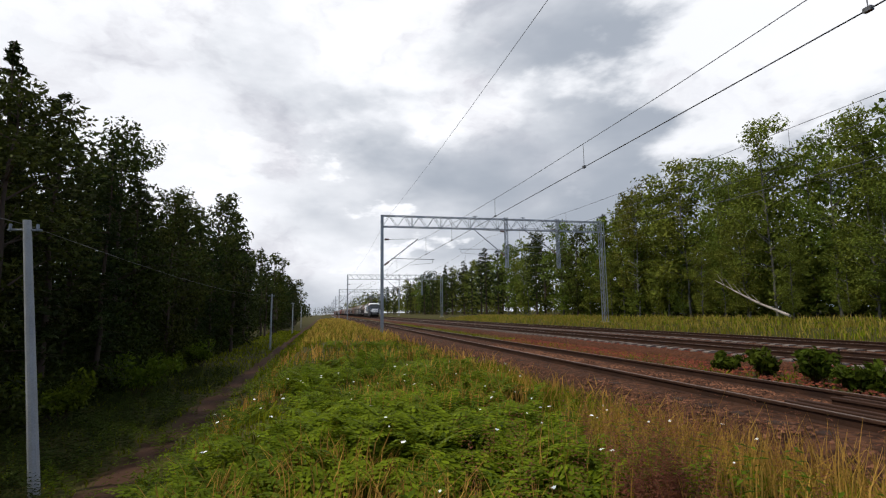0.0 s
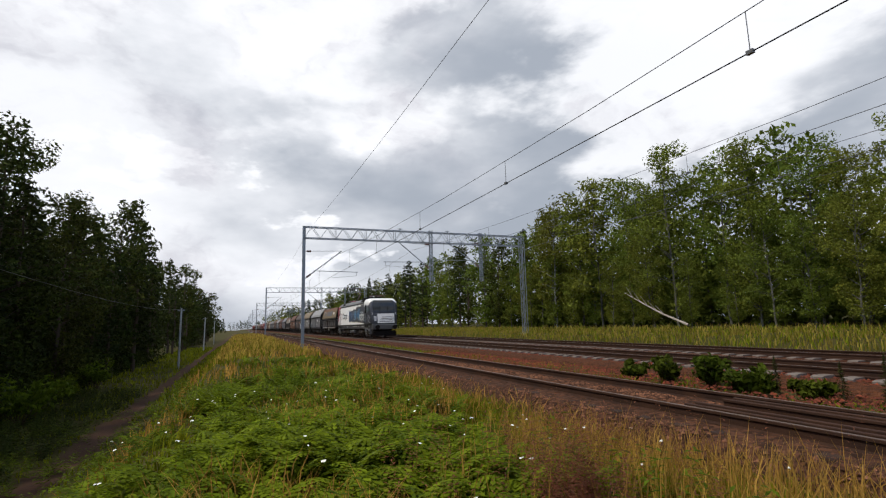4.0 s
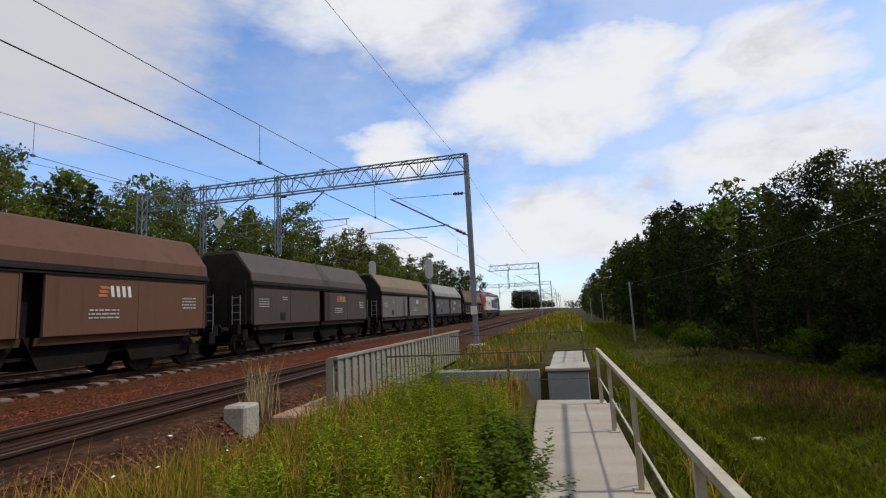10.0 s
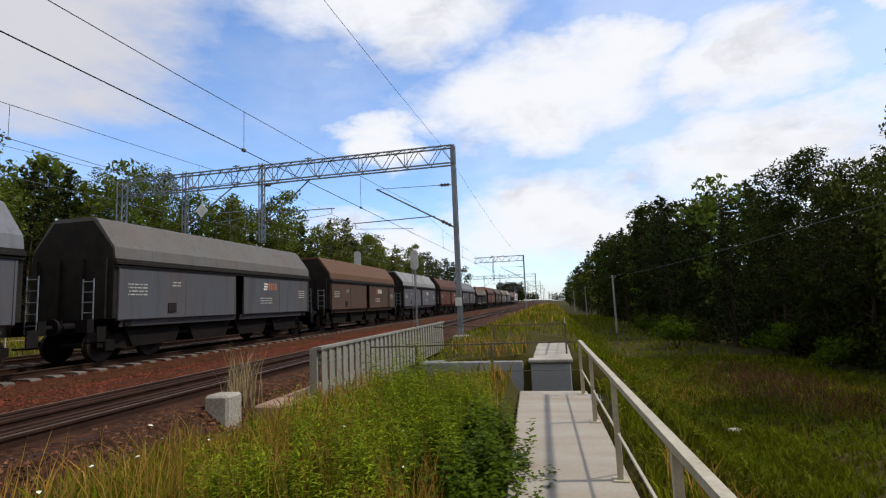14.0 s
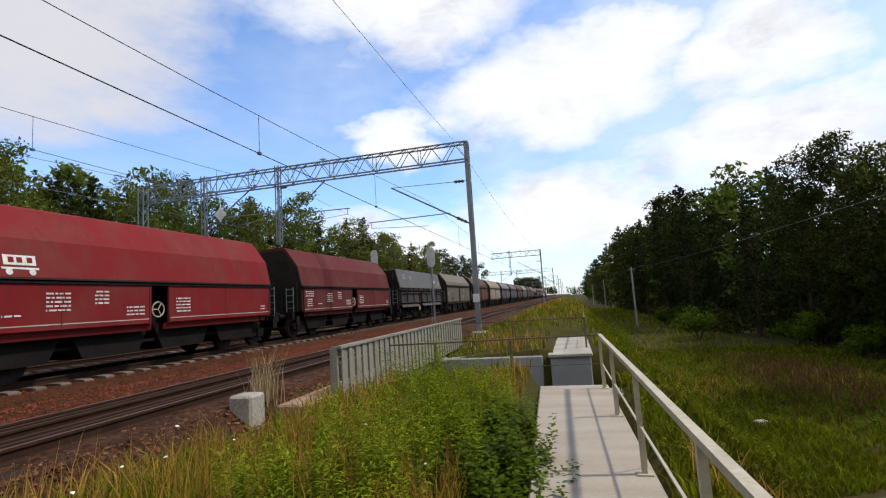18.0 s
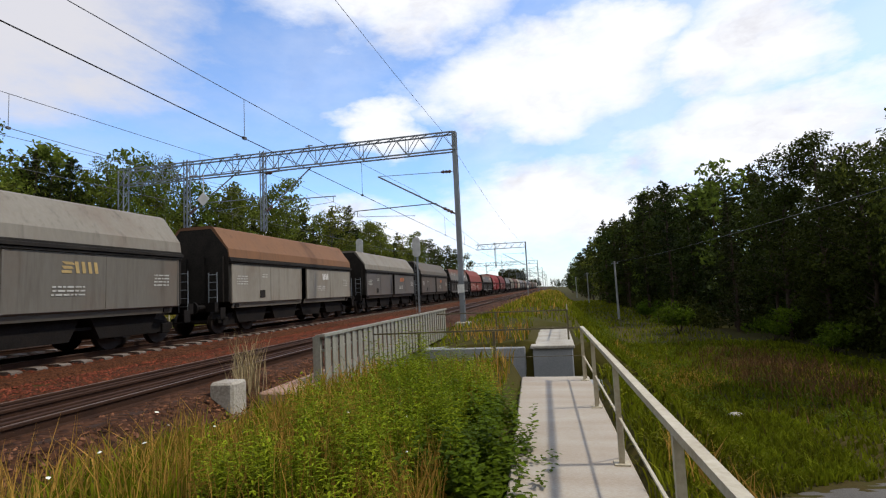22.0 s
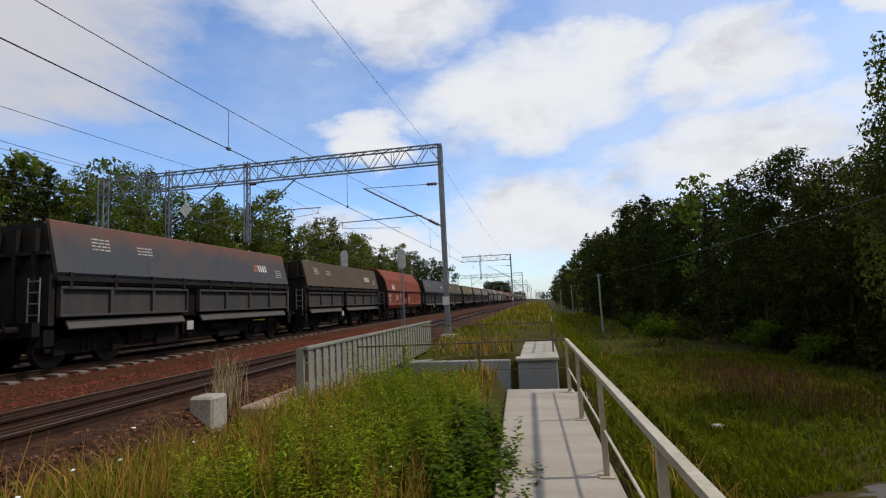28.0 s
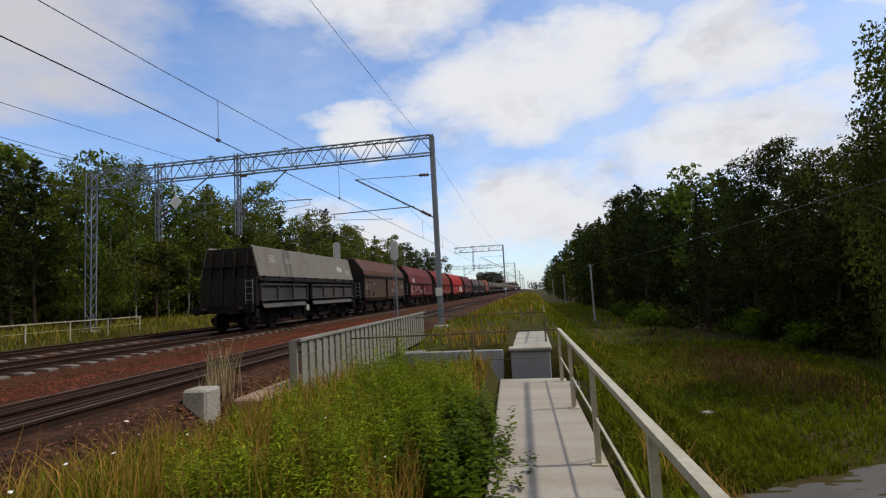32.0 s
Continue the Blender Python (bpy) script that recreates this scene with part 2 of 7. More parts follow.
def bary(name, cells, tint):
    """Broken stone: every pebble a little different."""
    m = mat(name, tint, tuple(v * 0.5 for v in tint), 0.95, 0, 0.35, cells, 0.9, 0.9)
    t = m.node_tree
    n, l = t.nodes, t.links
    vor = n.new("ShaderNodeTexVoronoi")
    vor.inputs["Scale"].default_value = cells
    c = n.new("ShaderNodeTexCoord")
    l.new(c.outputs["Object"], vor.inputs["Vector"])
    p = n["Principled BSDF"]
    base = p.inputs["Base Color"].links[0].from_socket
    gray = n.new("ShaderNodeSeparateColor")
    l.new(vor.outputs["Color"], gray.inputs[0])
    rng = n.new("ShaderNodeMapRange")
    rng.inputs["To Min"].default_value, rng.inputs["To Max"].default_value = 0.45, 1.5
    l.new(gray.outputs[0], rng.inputs["Value"])
    mul = n.new("ShaderNodeMix")
    mul.data_type, mul.blend_type = "RGBA", "MULTIPLY"
    mul.inputs["Factor"].default_value = 1.0
    l.new(base, mul.inputs["A"])
    l.new(rng.outputs[0], mul.inputs["B"])
    l.new(mul.outputs["Result"], p.inputs["Base Color"])
    bp = n.new("ShaderNodeBump")
    bp.invert = True
    bp.inputs["Strength"].default_value, bp.inputs["Distance"].default_value = 0.9, 0.04
    l.new(vor.outputs["Distance"], bp.inputs["Height"])
    l.new(bp.outputs[0], p.inputs["Normal"])
    return m


BALLAST_RED = bary("rust-stained ballast", 18.0, (0.085, 0.030, 0.012))
BALLAST_GREY = bary("grey-brown ballast", 13.0, (0.07, 0.030, 0.015))
STONE = mat("ballast stone", (0.32, 0.20, 0.15), (0.20, 0.13, 0.10), 0.95, 0, 2, 20, 0.3, alive=0.5)


# ---- mesh tools ----
def shape(name, bm, material, smooth=False):
    me = bpy.data.meshes.new(name)
    bm.to_mesh(me)
    bm.free()
    for m in (material if isinstance(material, (list, tuple)) else (material,)):
        me.materials.append(m)
    if smooth:
        me.polygons.foreach_set("use_smooth", [True] * len(me.polygons))
    return me


def part(name, bm, material, parent=None, label="", smooth=False):
    me = bm if isinstance(bm, bpy.types.Mesh) else shape(name, bm, material, smooth)
    ob = new(name, me)
    if parent is not None:
        ob.parent = parent
    if label:
        ob["label"] = label
    return ob


def thing(name, label, category, group="", at=None, kind=""):
    ob = new(name)
    ob.empty_display_size = 0.3
    if at is not None:
        ob.matrix_basis = at
    return tagged(ob, label, category, group, kind)


def box(bm, x0, x1, y0, y1, z0, z1, bevel=0.0, m=None):
    r = bmesh.ops.create_cube(bm, size=1)
    vs = r["verts"]
    bmesh.ops.scale(bm, vec=(x1 - x0, y1 - y0, z1 - z0), verts=vs)
    bmesh.ops.translate(bm, vec=((x0 + x1) / 2, (y0 + y1) / 2, (z0 + z1) / 2), verts=vs)
    if bevel:
        es = list({e for v in vs for e in v.link_edges})
        r = bmesh.ops.bevel(bm, geom=es, offset=bevel, segments=1, affect="EDGES", profile=0.5)
        vs = list({v for f in r["faces"] for v in f.verts} | {v for v in vs if v.is_valid})
    if m is not None:
        bmesh.ops.transform(bm, matrix=m, verts=vs)
    return vs


def rod(bm, a, b, r, sides=6, r2=None):
    a, b = Vector(a), Vector(b)
    d = b - a
    res = bmesh.ops.create_cone(bm, cap_ends=True, segments=sides, radius1=r, radius2=r if r2 is None else r2, depth=d.length)
    bmesh.ops.transform(bm, matrix=Matrix.Translation((a + b) / 2) @ d.to_track_quat("Z", "Y").to_matrix().to_4x4(), verts=res["verts"])
    return res["verts"]


def bar(bm, a, b, w, h=None):
    """A square bar from a to b."""
    a, b = Vector(a), Vector(b)
    d = b - a
    h = h or w
    vs = bmesh.ops.create_cube(bm, size=1)["verts"]
    bmesh.ops.scale(bm, vec=(w, h, d.length), verts=vs)
    bmesh.ops.transform(bm, matrix=Matrix.Translation((a + b) / 2) @ d.to_track_quat("Z", "Y").to_matrix().to_4x4(), verts=vs)
    return vs


def prism(bm, outline, axis, a, b):
    """Extrudes a 2D outline along axis ('x' or 'y') from a to b; outline is in the other two axes, z last."""
    def v(p, s):
        return (s, p[0], p[1]) if axis == "x" else (p[0], s, p[1])
    lo = [bm.verts.new(v(p, a)) for p in outline]
    hi = [bm.verts.new(v(p, b)) for p in outline]
    k = len(outline)
    for i in range(k):
        bm.faces.new((lo[i], lo[(i + 1) % k], hi[(i + 1) % k], hi[i]))
    bm.faces.new(lo[::-1])
    bm.faces.new(hi)
    bmesh.ops.recalc_face_normals(bm, faces=bm.faces[:])
    return lo + hi


def boxes(*specs, bevel=0.0):
    bm = bmesh.new()
    for s in specs:
        box(bm, *s, bevel=bevel)
    return bm


def rods(*specs, sides=6):
    bm = bmesh.new()
    for a, b, r in specs:
        rod(bm, a, b, r, sides)
    return bm


def pydata(name, verts, faces, material):
    me = bpy.data.meshes.new(name)
    me.vertices.add(len(verts))
    me.vertices.foreach_set("co", np.asarray(verts, dtype=np.float32).ravel())
    faces = np.asarray(faces, dtype=np.int32)
    k = faces.shape[1]
    me.loops.add(faces.size)
    me.loops.foreach_set("vertex_index", faces.ravel())
    me.polygons.add(len(faces))
    me.polygons.foreach_set("loop_start", np.arange(0, faces.size, k, dtype=np.int32))
    for m in (material if isinstance(material, (list, tuple)) else (material,)):
        me.materials.append(m)
    me.update(calc_edges=True)
    return me

# ---- the lie of the land ----
T1, T2, T3 = 6.6, 13.4, 17.9
GAUGE = 1.5
ROAD_Y = (-15.2, -11.3)


def lerp(x, pts):
    return np.interp(x, [p[0] for p in pts], [p[1] for p in pts])


PROFILE = [(-80, -2.9), (-30, -2.9), (-9, -3.0), (-6.6, -3.05), (-4.6, -2.95), (-3.6, -2.6), (-1.4, -0.7), (-0.6, -0.5), (3.2, -0.45), (4.2, -0.52), (5.2, -0.56),
           (9.0, -0.45), (11.0, -0.4), (20.6, -0.45), (21.6, -0.2), (24, 0.15), (29, 0.45), (40, 0.7), (80, 0.8)]


def lane_y(x):
    """Middle of the lane west of the bridge."""
    return -9.75 + (np.asarray(x, float) + 4.1) * 0.54


def ground_z(x, y):
    """Height of the ground at arrays x, y."""
    x, y = np.asarray(x, float), np.asarray(y, float)
    z = lerp(x, PROFILE)
    z = z + 0.10 * np.sin(x * 0.7 + 1.3 * np.sin(y * 0.31)) * np.exp(-((x - 1) / 4.5) ** 2) + 0.05 * np.sin(y * 1.1 + x)
    # the mound of the far bank, south of the underpass
    z = z + 0.35 * np.exp(-((x - 1.0) / 2.2) ** 2) * np.clip((-y - 16) / 8, 0, 1)
    # the lane that passes under the tracks
    lane = np.clip(np.minimum(y - ROAD_Y[0], ROAD_Y[1] - y) / 0.12, 0, 1) * np.clip((x + 2.6) / 0.3, 0, 1)
    z = z + (np.minimum(z, -3.25) - z) * lane
    # low ground where the lane comes out beside the bank
    out = np.clip(1.2 - np.abs(y - lane_y(x)) / 2.6, 0, 1) * np.clip((-1.4 - x) / 1.2, 0, 1)
    z = z + (np.minimum(z, -3.0) - z) * np.clip(out * 2, 0, 1)
    # beds of the concrete slab and of the block across the lane
    for x0, x1, y0, y1, top in ((-0.85, 0.80, -11.3, -1.7, -1.0), (-0.42, 0.72, -21.0, -15.2, -0.8)):
        bed = np.clip(np.minimum(np.minimum(x - x0, x1 - x), np.minimum(y - y0, y1 - y)) / 0.1, 0, 1)
        z = z + (np.minimum(z, top) - z) * bed
    return z


def grid_lines(pts):
    out = []
    for (a, b, step) in pts:
        out.append(np.arange(a, b, step))
    return np.unique(np.concatenate(out + [np.array([pts[-1][1]])]).round(4))


def build_ground():
    xs = grid_lines([(-900, -90, 90), (-90, -14, 6), (-14, 9, 0.35), (9, 40, 1.5), (40, 90, 10), (90, 900, 90)])
    ys = grid_lines([(-1500, -140, 90), (-140, -30, 5), (-30, -16, 0.8), (-16, -10.5, 0.12), (-10.5, 24, 0.5), (24, 140, 5), (140, 1500, 90)])
    X, Y = np.meshgrid(xs, ys)
    Z = ground_z(X, Y)
    rng = np.random.RandomState(3)
    near = (np.abs(X) < 30) & (np.abs(Y) < 60)
    Z = Z + rng.normal(0, 0.025, Z.shape) * near
    nx = len(xs)
    v = np.stack([X.ravel(), Y.ravel(), Z.ravel()], -1)
    i = np.arange(len(ys) - 1)[:, None] * nx + np.arange(nx - 1)[None]
    i = i.ravel()
    me = pydata("ground", v, np.stack([i, i + 1, i + 1 + nx, i + nx], -1), GROUND)
    me.polygons.foreach_set("use_smooth", [True] * len(me.polygons))
    return tagged(new("ground", me), "grassy railway embankment above a low meadow", "ground", kind="structure")


def ground_material():
    m = mat("grassy ground", (0.038, 0.042, 0.006), (0.052, 0.036, 0.010), 1.0, 0, 0.22, 9, 0.8, 1.0)
    t = m.node_tree
    n, l = t.nodes, t.links
    p = n["Principled BSDF"]
    base = p.inputs["Base Color"].links[0].from_socket
    c = n.new("ShaderNodeTexCoord")
    wob = n.new("ShaderNodeTexNoise")
    wob.inputs["Scale"].default_value, wob.inputs["Detail"].default_value = 0.9, 4
    l.new(c.outputs["Object"], wob.inputs["Vector"])
    sp = n.new("ShaderNodeSeparateXYZ")
    l.new(c.outputs["Object"], sp.inputs[0])
    # worn dirt track at the foot of the bank, its brown darkened for the wood's shade
    ad = n.new("ShaderNodeMath")
    ad.operation = "MULTIPLY_ADD"
    ad.inputs[1].default_value = 1.6
    l.new(wob.outputs[0], ad.inputs[0])
    l.new(sp.outputs[0], ad.inputs[2])
    d = n.new("ShaderNodeMath")
    d.operation = "ADD"
    d.inputs[1].default_value = 4.4
    l.new(ad.outputs[0], d.inputs[0])
    ab = n.new("ShaderNodeMath")
    ab.operation = "ABSOLUTE"
    l.new(d.outputs[0], ab.inputs[0])
    mr = n.new("ShaderNodeMapRange")
    mr.interpolation_type = "SMOOTHSTEP"
    for k, v in (("From Min", 0.25), ("From Max", 0.95), ("To Min", 1.0), ("To Max", 0.0)):
        mr.inputs[k].default_value = v
    l.new(ab.outputs[0], mr.inputs["Value"])
    # the track is worn bare north of the bridge and grown over south of it
    yr = n.new("ShaderNodeMapRange")
    for k, v in (("From Min", -6.0), ("From Max", 4.0), ("To Min", 0.25), ("To Max", 1.0)):
        yr.inputs[k].default_value = v
    l.new(sp.outputs[1], yr.inputs["Value"])
    worn = n.new("ShaderNodeMath")
    worn.operation = "MULTIPLY"
    l.new(mr.outputs[0], worn.inputs[0])
    l.new(yr.outputs[0], worn.inputs[1])
    mx = n.new("ShaderNodeMix")
    mx.data_type = "RGBA"
    l.new(worn.outputs[0], mx.inputs["Factor"])
    l.new(base, mx.inputs["A"])
    # dirt brown with the shade of the wood mixed in
    mx.inputs["B"].default_value = (0.052, 0.026, 0.015, 1)
    l.new(mx.outputs["Result"], p.inputs["Base Color"])
    return m


GROUND = ground_material()
ground = build_ground()

# the lane under the bridge
ROAD = mat("worn asphalt", (0.13, 0.12, 0.11), (0.075, 0.068, 0.06), 0.9, 0, 0.8, 40, 0.5, 0.9)
rx = np.linspace(-60, -1.5, 60)
verts, faces = [], []
for i, a in enumerate(rx):
    m = float(lane_y(a))
    for k, o in enumerate((-1.5, -0.6, 0.6, 1.5)):
        verts.append((a, m + o, float(ground_z(a, m + o)) + 0.05 - (0.08 if k in (0, 3) else 0)))
        if i and k:
            q = i * 4 + k
            faces.append((q - 5, q - 4, q, q - 1))
road = tagged(new("road", pydata("road", verts, faces, ROAD)), "worn grey gravelled lane beside the bank", "road", kind="structure")
bm = bmesh.new()
box(bm, -1.0, 45, ROAD_Y[0] + 0.25, ROAD_Y[1] - 0.25, -3.4, -3.2)
tagged(part("road", bm, ROAD), "worn grey asphalt lane under the bridge", "road", kind="structure")


# ---- tracks ----
def ballast(name, x, material, label, y0=-700, y1=700, half=2.3, lift=0.0, west=None):
    w = west or half
    xs = np.array([-w, -w + 0.42, -0.95, -0.7, 0, 0.7, 0.95, half - 0.45, half])
    zs = np.array([-0.5, -0.24, -0.19, -0.2, -0.21, -0.2, -0.19, -0.24, -0.5])
    ys = grid_lines([(y0, -60, 40), (-60, -25, 2), (-25, 30, 0.25), (30, 60, 2), (60, y1, 40)])
    X, Y = np.meshgrid(x + xs, ys)
    rng = np.random.RandomState(int(x * 10))
    Z = np.tile(zs + lift, (len(ys), 1)) + rng.normal(0, 0.012, X.shape)
    X = X + rng.normal(0, 0.03, X.shape)
    i = (np.arange(len(ys) - 1)[:, None] * len(xs) + np.arange(len(xs) - 1)[None]).ravel()
    k = len(xs)
    me = pydata(name, np.stack([X.ravel(), Y.ravel(), Z.ravel()], -1), np.stack([i, i + 1, i + 1 + k, i + k], -1), material)
    return tagged(new(name, me), label, "track bed", kind="structure")


ballast("ballast_bed", T1, BALLAST_GREY, "grey-brown crushed stone bed of the siding track", lift=0.045, west=1.8)
ballast("ballast_bed", (T2 + T3) / 2 - 0.05, BALLAST_RED, "rust-red crushed stone bed of the main tracks", half=5.0)


# the same red stone spread to the siding, south of the bushes
xs, ys = np.linspace(8.5, 10.9, 5), np.concatenate([np.arange(-300, -40, 20), np.arange(-40, 4.5, 0.5)])
X, Y = np.meshgrid(xs, ys)
Z = np.tile([-0.5, -0.31, -0.29, -0.30, -0.42], (len(ys), 1)) + np.random.RandomState(6).normal(0, 0.012, X.shape)
Z[-1] -= 0.25
i = (np.arange(len(ys) - 1)[:, None] * 5 + np.arange(4)[None]).ravel()
tagged(new("ballast_bed", pydata("ballast_bed", np.stack([X.ravel(), Y.ravel(), Z.ravel()], -1), np.stack([i, i + 1, i + 6, i + 5], -1), BALLAST_RED)), "rust-red crushed stone spread between the tracks", "track bed", kind="structure")


def rail_mesh(y0, y1, top=None):
    bm = bmesh.new()
    prof = [(-0.07, -0.172), (0.07, -0.172), (0.07, -0.155), (0.012, -0.135), (0.012, -0.045), (0.035, -0.035), (0.035, -0.008), (0.025, 0.0),
            (-0.025, 0.0), (-0.035, -0.008), (-0.035, -0.035), (-0.012, -0.045), (-0.012, -0.135), (-0.07, -0.155)]
    prism(bm, prof, "y", y0, y1)
    for f in bm.faces:
        f.material_index = 1 if f.normal.z > 0.9 and f.calc_center_median().z > -0.004 else 0
    return shape("rail", bm, [RAIL, top or RAIL_TOP])


RAIL_LONG = rail_mesh(-700, 700)
DULL_TOP = mat("dull rail head", (0.17, 0.115, 0.09), (0.10, 0.065, 0.05), 0.42, 0.5, 2, 30, 0.1)
GUARD_TOP = mat("rusty guard rail head", (0.05, 0.022, 0.013), (0.03, 0.015, 0.01), 0.75, 0.1, 2, 30, 0.1)
RAIL_DULL = rail_mesh(-700, 700, DULL_TOP)
for x, name in ((T1, "siding"), (T2, "main"), (T3, "main")):
    track = thing("railway_track", "steel rails of the %s track on sleepers" % name, "railway track", "railway tracks", kind="structure")
    track.location = (x, 0, 0)
    for s in (-1, 1):
        part("rail", RAIL_DULL if x == T1 else RAIL_LONG, None, track).location = (s * GAUGE / 2, 0, 0)
    if x == T1:
        guard = rail_mesh(-42, 5.7, GUARD_TOP)
        for s in (-0.5, -0.28, 0.28, 0.5):
            part("guard_rail", guard, None, track, "rusty guard rail between the running rails").location = (s, 0, -0.012)
    bm = bmesh.new()
    if x == T1:
        box(bm, -1.25, 1.25, -0.12, 0.12, -0.30, -0.165, 0.015)
        sm = shape("sleeper", bm, WOOD_SLEEPER)
    else:
        prism(bm, [(-1.25, -0.32), (1.25, -0.32), (1.25, -0.18), (1.15, -0.15), (0.55, -0.15), (0.35, -0.19), (-0.35, -0.19), (-0.55, -0.15), (-1.15, -0.15), (-1.25, -0.18)], "y", -0.13, 0.13)
        sm = shape("sleeper", bm, SLEEPER)
    rng = random.Random(int(x))
    for i in range(150):
        o = part("sleeper", sm, None, track)
        o.location = (rng.uniform(-0.02, 0.02), 40 - i * 0.6, rng.uniform(-0.008, 0.004))
        o.rotation_euler[2] = rng.uniform(-0.012, 0.012)
    bm = bmesh.new()
    for j in list(range(67, 300)) + list(range(-84, -500, -1)):
        y = j * 0.6
        if abs(y) < 220:
            box(bm, -1.25, 1.25, y - 0.13, y + 0.13, -0.3, -0.155)
    tagged(part("far_sleepers", bm, WOOD_SLEEPER if x == T1 else SLEEPER, track), kind="stuff")

# ---- overhead line ----
GANTRY_Y = [-24 - 64 * k for k in range(7)] + [40 + 64 * k for k in range(7)]


def lattice(bm, a, b, depth, width, step, r):
    """A four-chord lattice girder or mast from a to b; depth along z (or x for masts), width along y."""
    a, b = Vector(a), Vector(b)
    d = (b - a)
    up = Vector((0, 0, 1)) if abs(d.normalized().z) < 0.5 else Vector((1, 0, 0))
    side = Vector((0, 1, 0))
    for sy in (-0.5, 0.5):
        for sz in (0, 1):
            o = side * sy * width - up * depth * sz
            bar(bm, a + o, b + o, r * 2.2)
    n = max(2, round(d.length / step))
    for i in range(n):
        p, q = a + d * i / n, a + d * (i + 1) / n
        for sy in (-0.5, 0.5):
            o = side * sy * width
            lo, hi = (0, 1) if i % 2 else (1, 0)
            bar(bm, p + o - up * depth * lo, q + o - up * depth * hi, r)
            if i % 4 == 0:
                bar(bm, p + o, p + o - up * depth, r)
        bar(bm, p + side * width / 2, q - side * width / 2, r)


def solid_mast(bm, x, y, z0, z1):
    for s in (-0.13, 0.13):
        bar(bm, (x, y + s, z0), (x, y + s, z1), 0.22, 0.07)
    k = int((z1 - z0) / 0.9)
    for i in range(k):
        box(bm, x - 0.1, x + 0.1, y - 0.1, y + 0.1, z0 + 0.4 + i * 0.9, z0 + 0.62 + i * 0.9)


def cantilever(parent, xm, y, xw, zc, far=1.7):
    """Bracket from the mast at xm to the wire over the track at xw; zc: height of the contact wire."""
    s = 1 if xw > xm else -1
    reach = abs(xw - xm)
    x0 = xm + s * 0.12
    tip = (xm + s * reach * far, y, zc + 2.2)
    bm = bmesh.new()
    rod(bm, (x0, y, zc - 0.05), tip, 0.04)
    rod(bm, (x0, y, zc + 2.1), tip, 0.016)
    end = xm + s * (reach * far + 1.35)
    rod(bm, (xm + s * reach * far * 0.26, y, zc + 0.56), (end, y, zc + 0.50), 0.026)
    rod(bm, (end - s * 0.15, y, zc + 0.50), (end - s * 0.15, y, zc + 0.2), 0.016)
    rod(bm, (end - s * 0.15, y, zc + 0.2), (xw, y, zc + 0.02), 0.012)
    part("bracket", bm, GALV, parent, "steel tube bracket holding the wire")
    for p, q in (((x0, y, zc - 0.05), tip), ((x0, y, zc + 2.1), tip)):
        p, q = Vector(p), Vector(q)
        bm = bmesh.new()
        d = (q - p).normalized()
        rod(bm, p.lerp(q, 0.03), p.lerp(q, 0.16), 0.05, 8)
        for f in (0.05, 0.09, 0.13):
            c = p.lerp(q, f)
            rod(bm, c - d * 0.04, c + d * 0.04, 0.085, 8)
        part("insulator", bm, INSUL, parent, "ribbed brown insulator")


X_NEAR, X_DROP1, X_DROP2, X_FAR = 4.4, 15.1, 19.9, 24.2
ZC = {T1: 5.05, T2: 5.95, T3: 6.2}


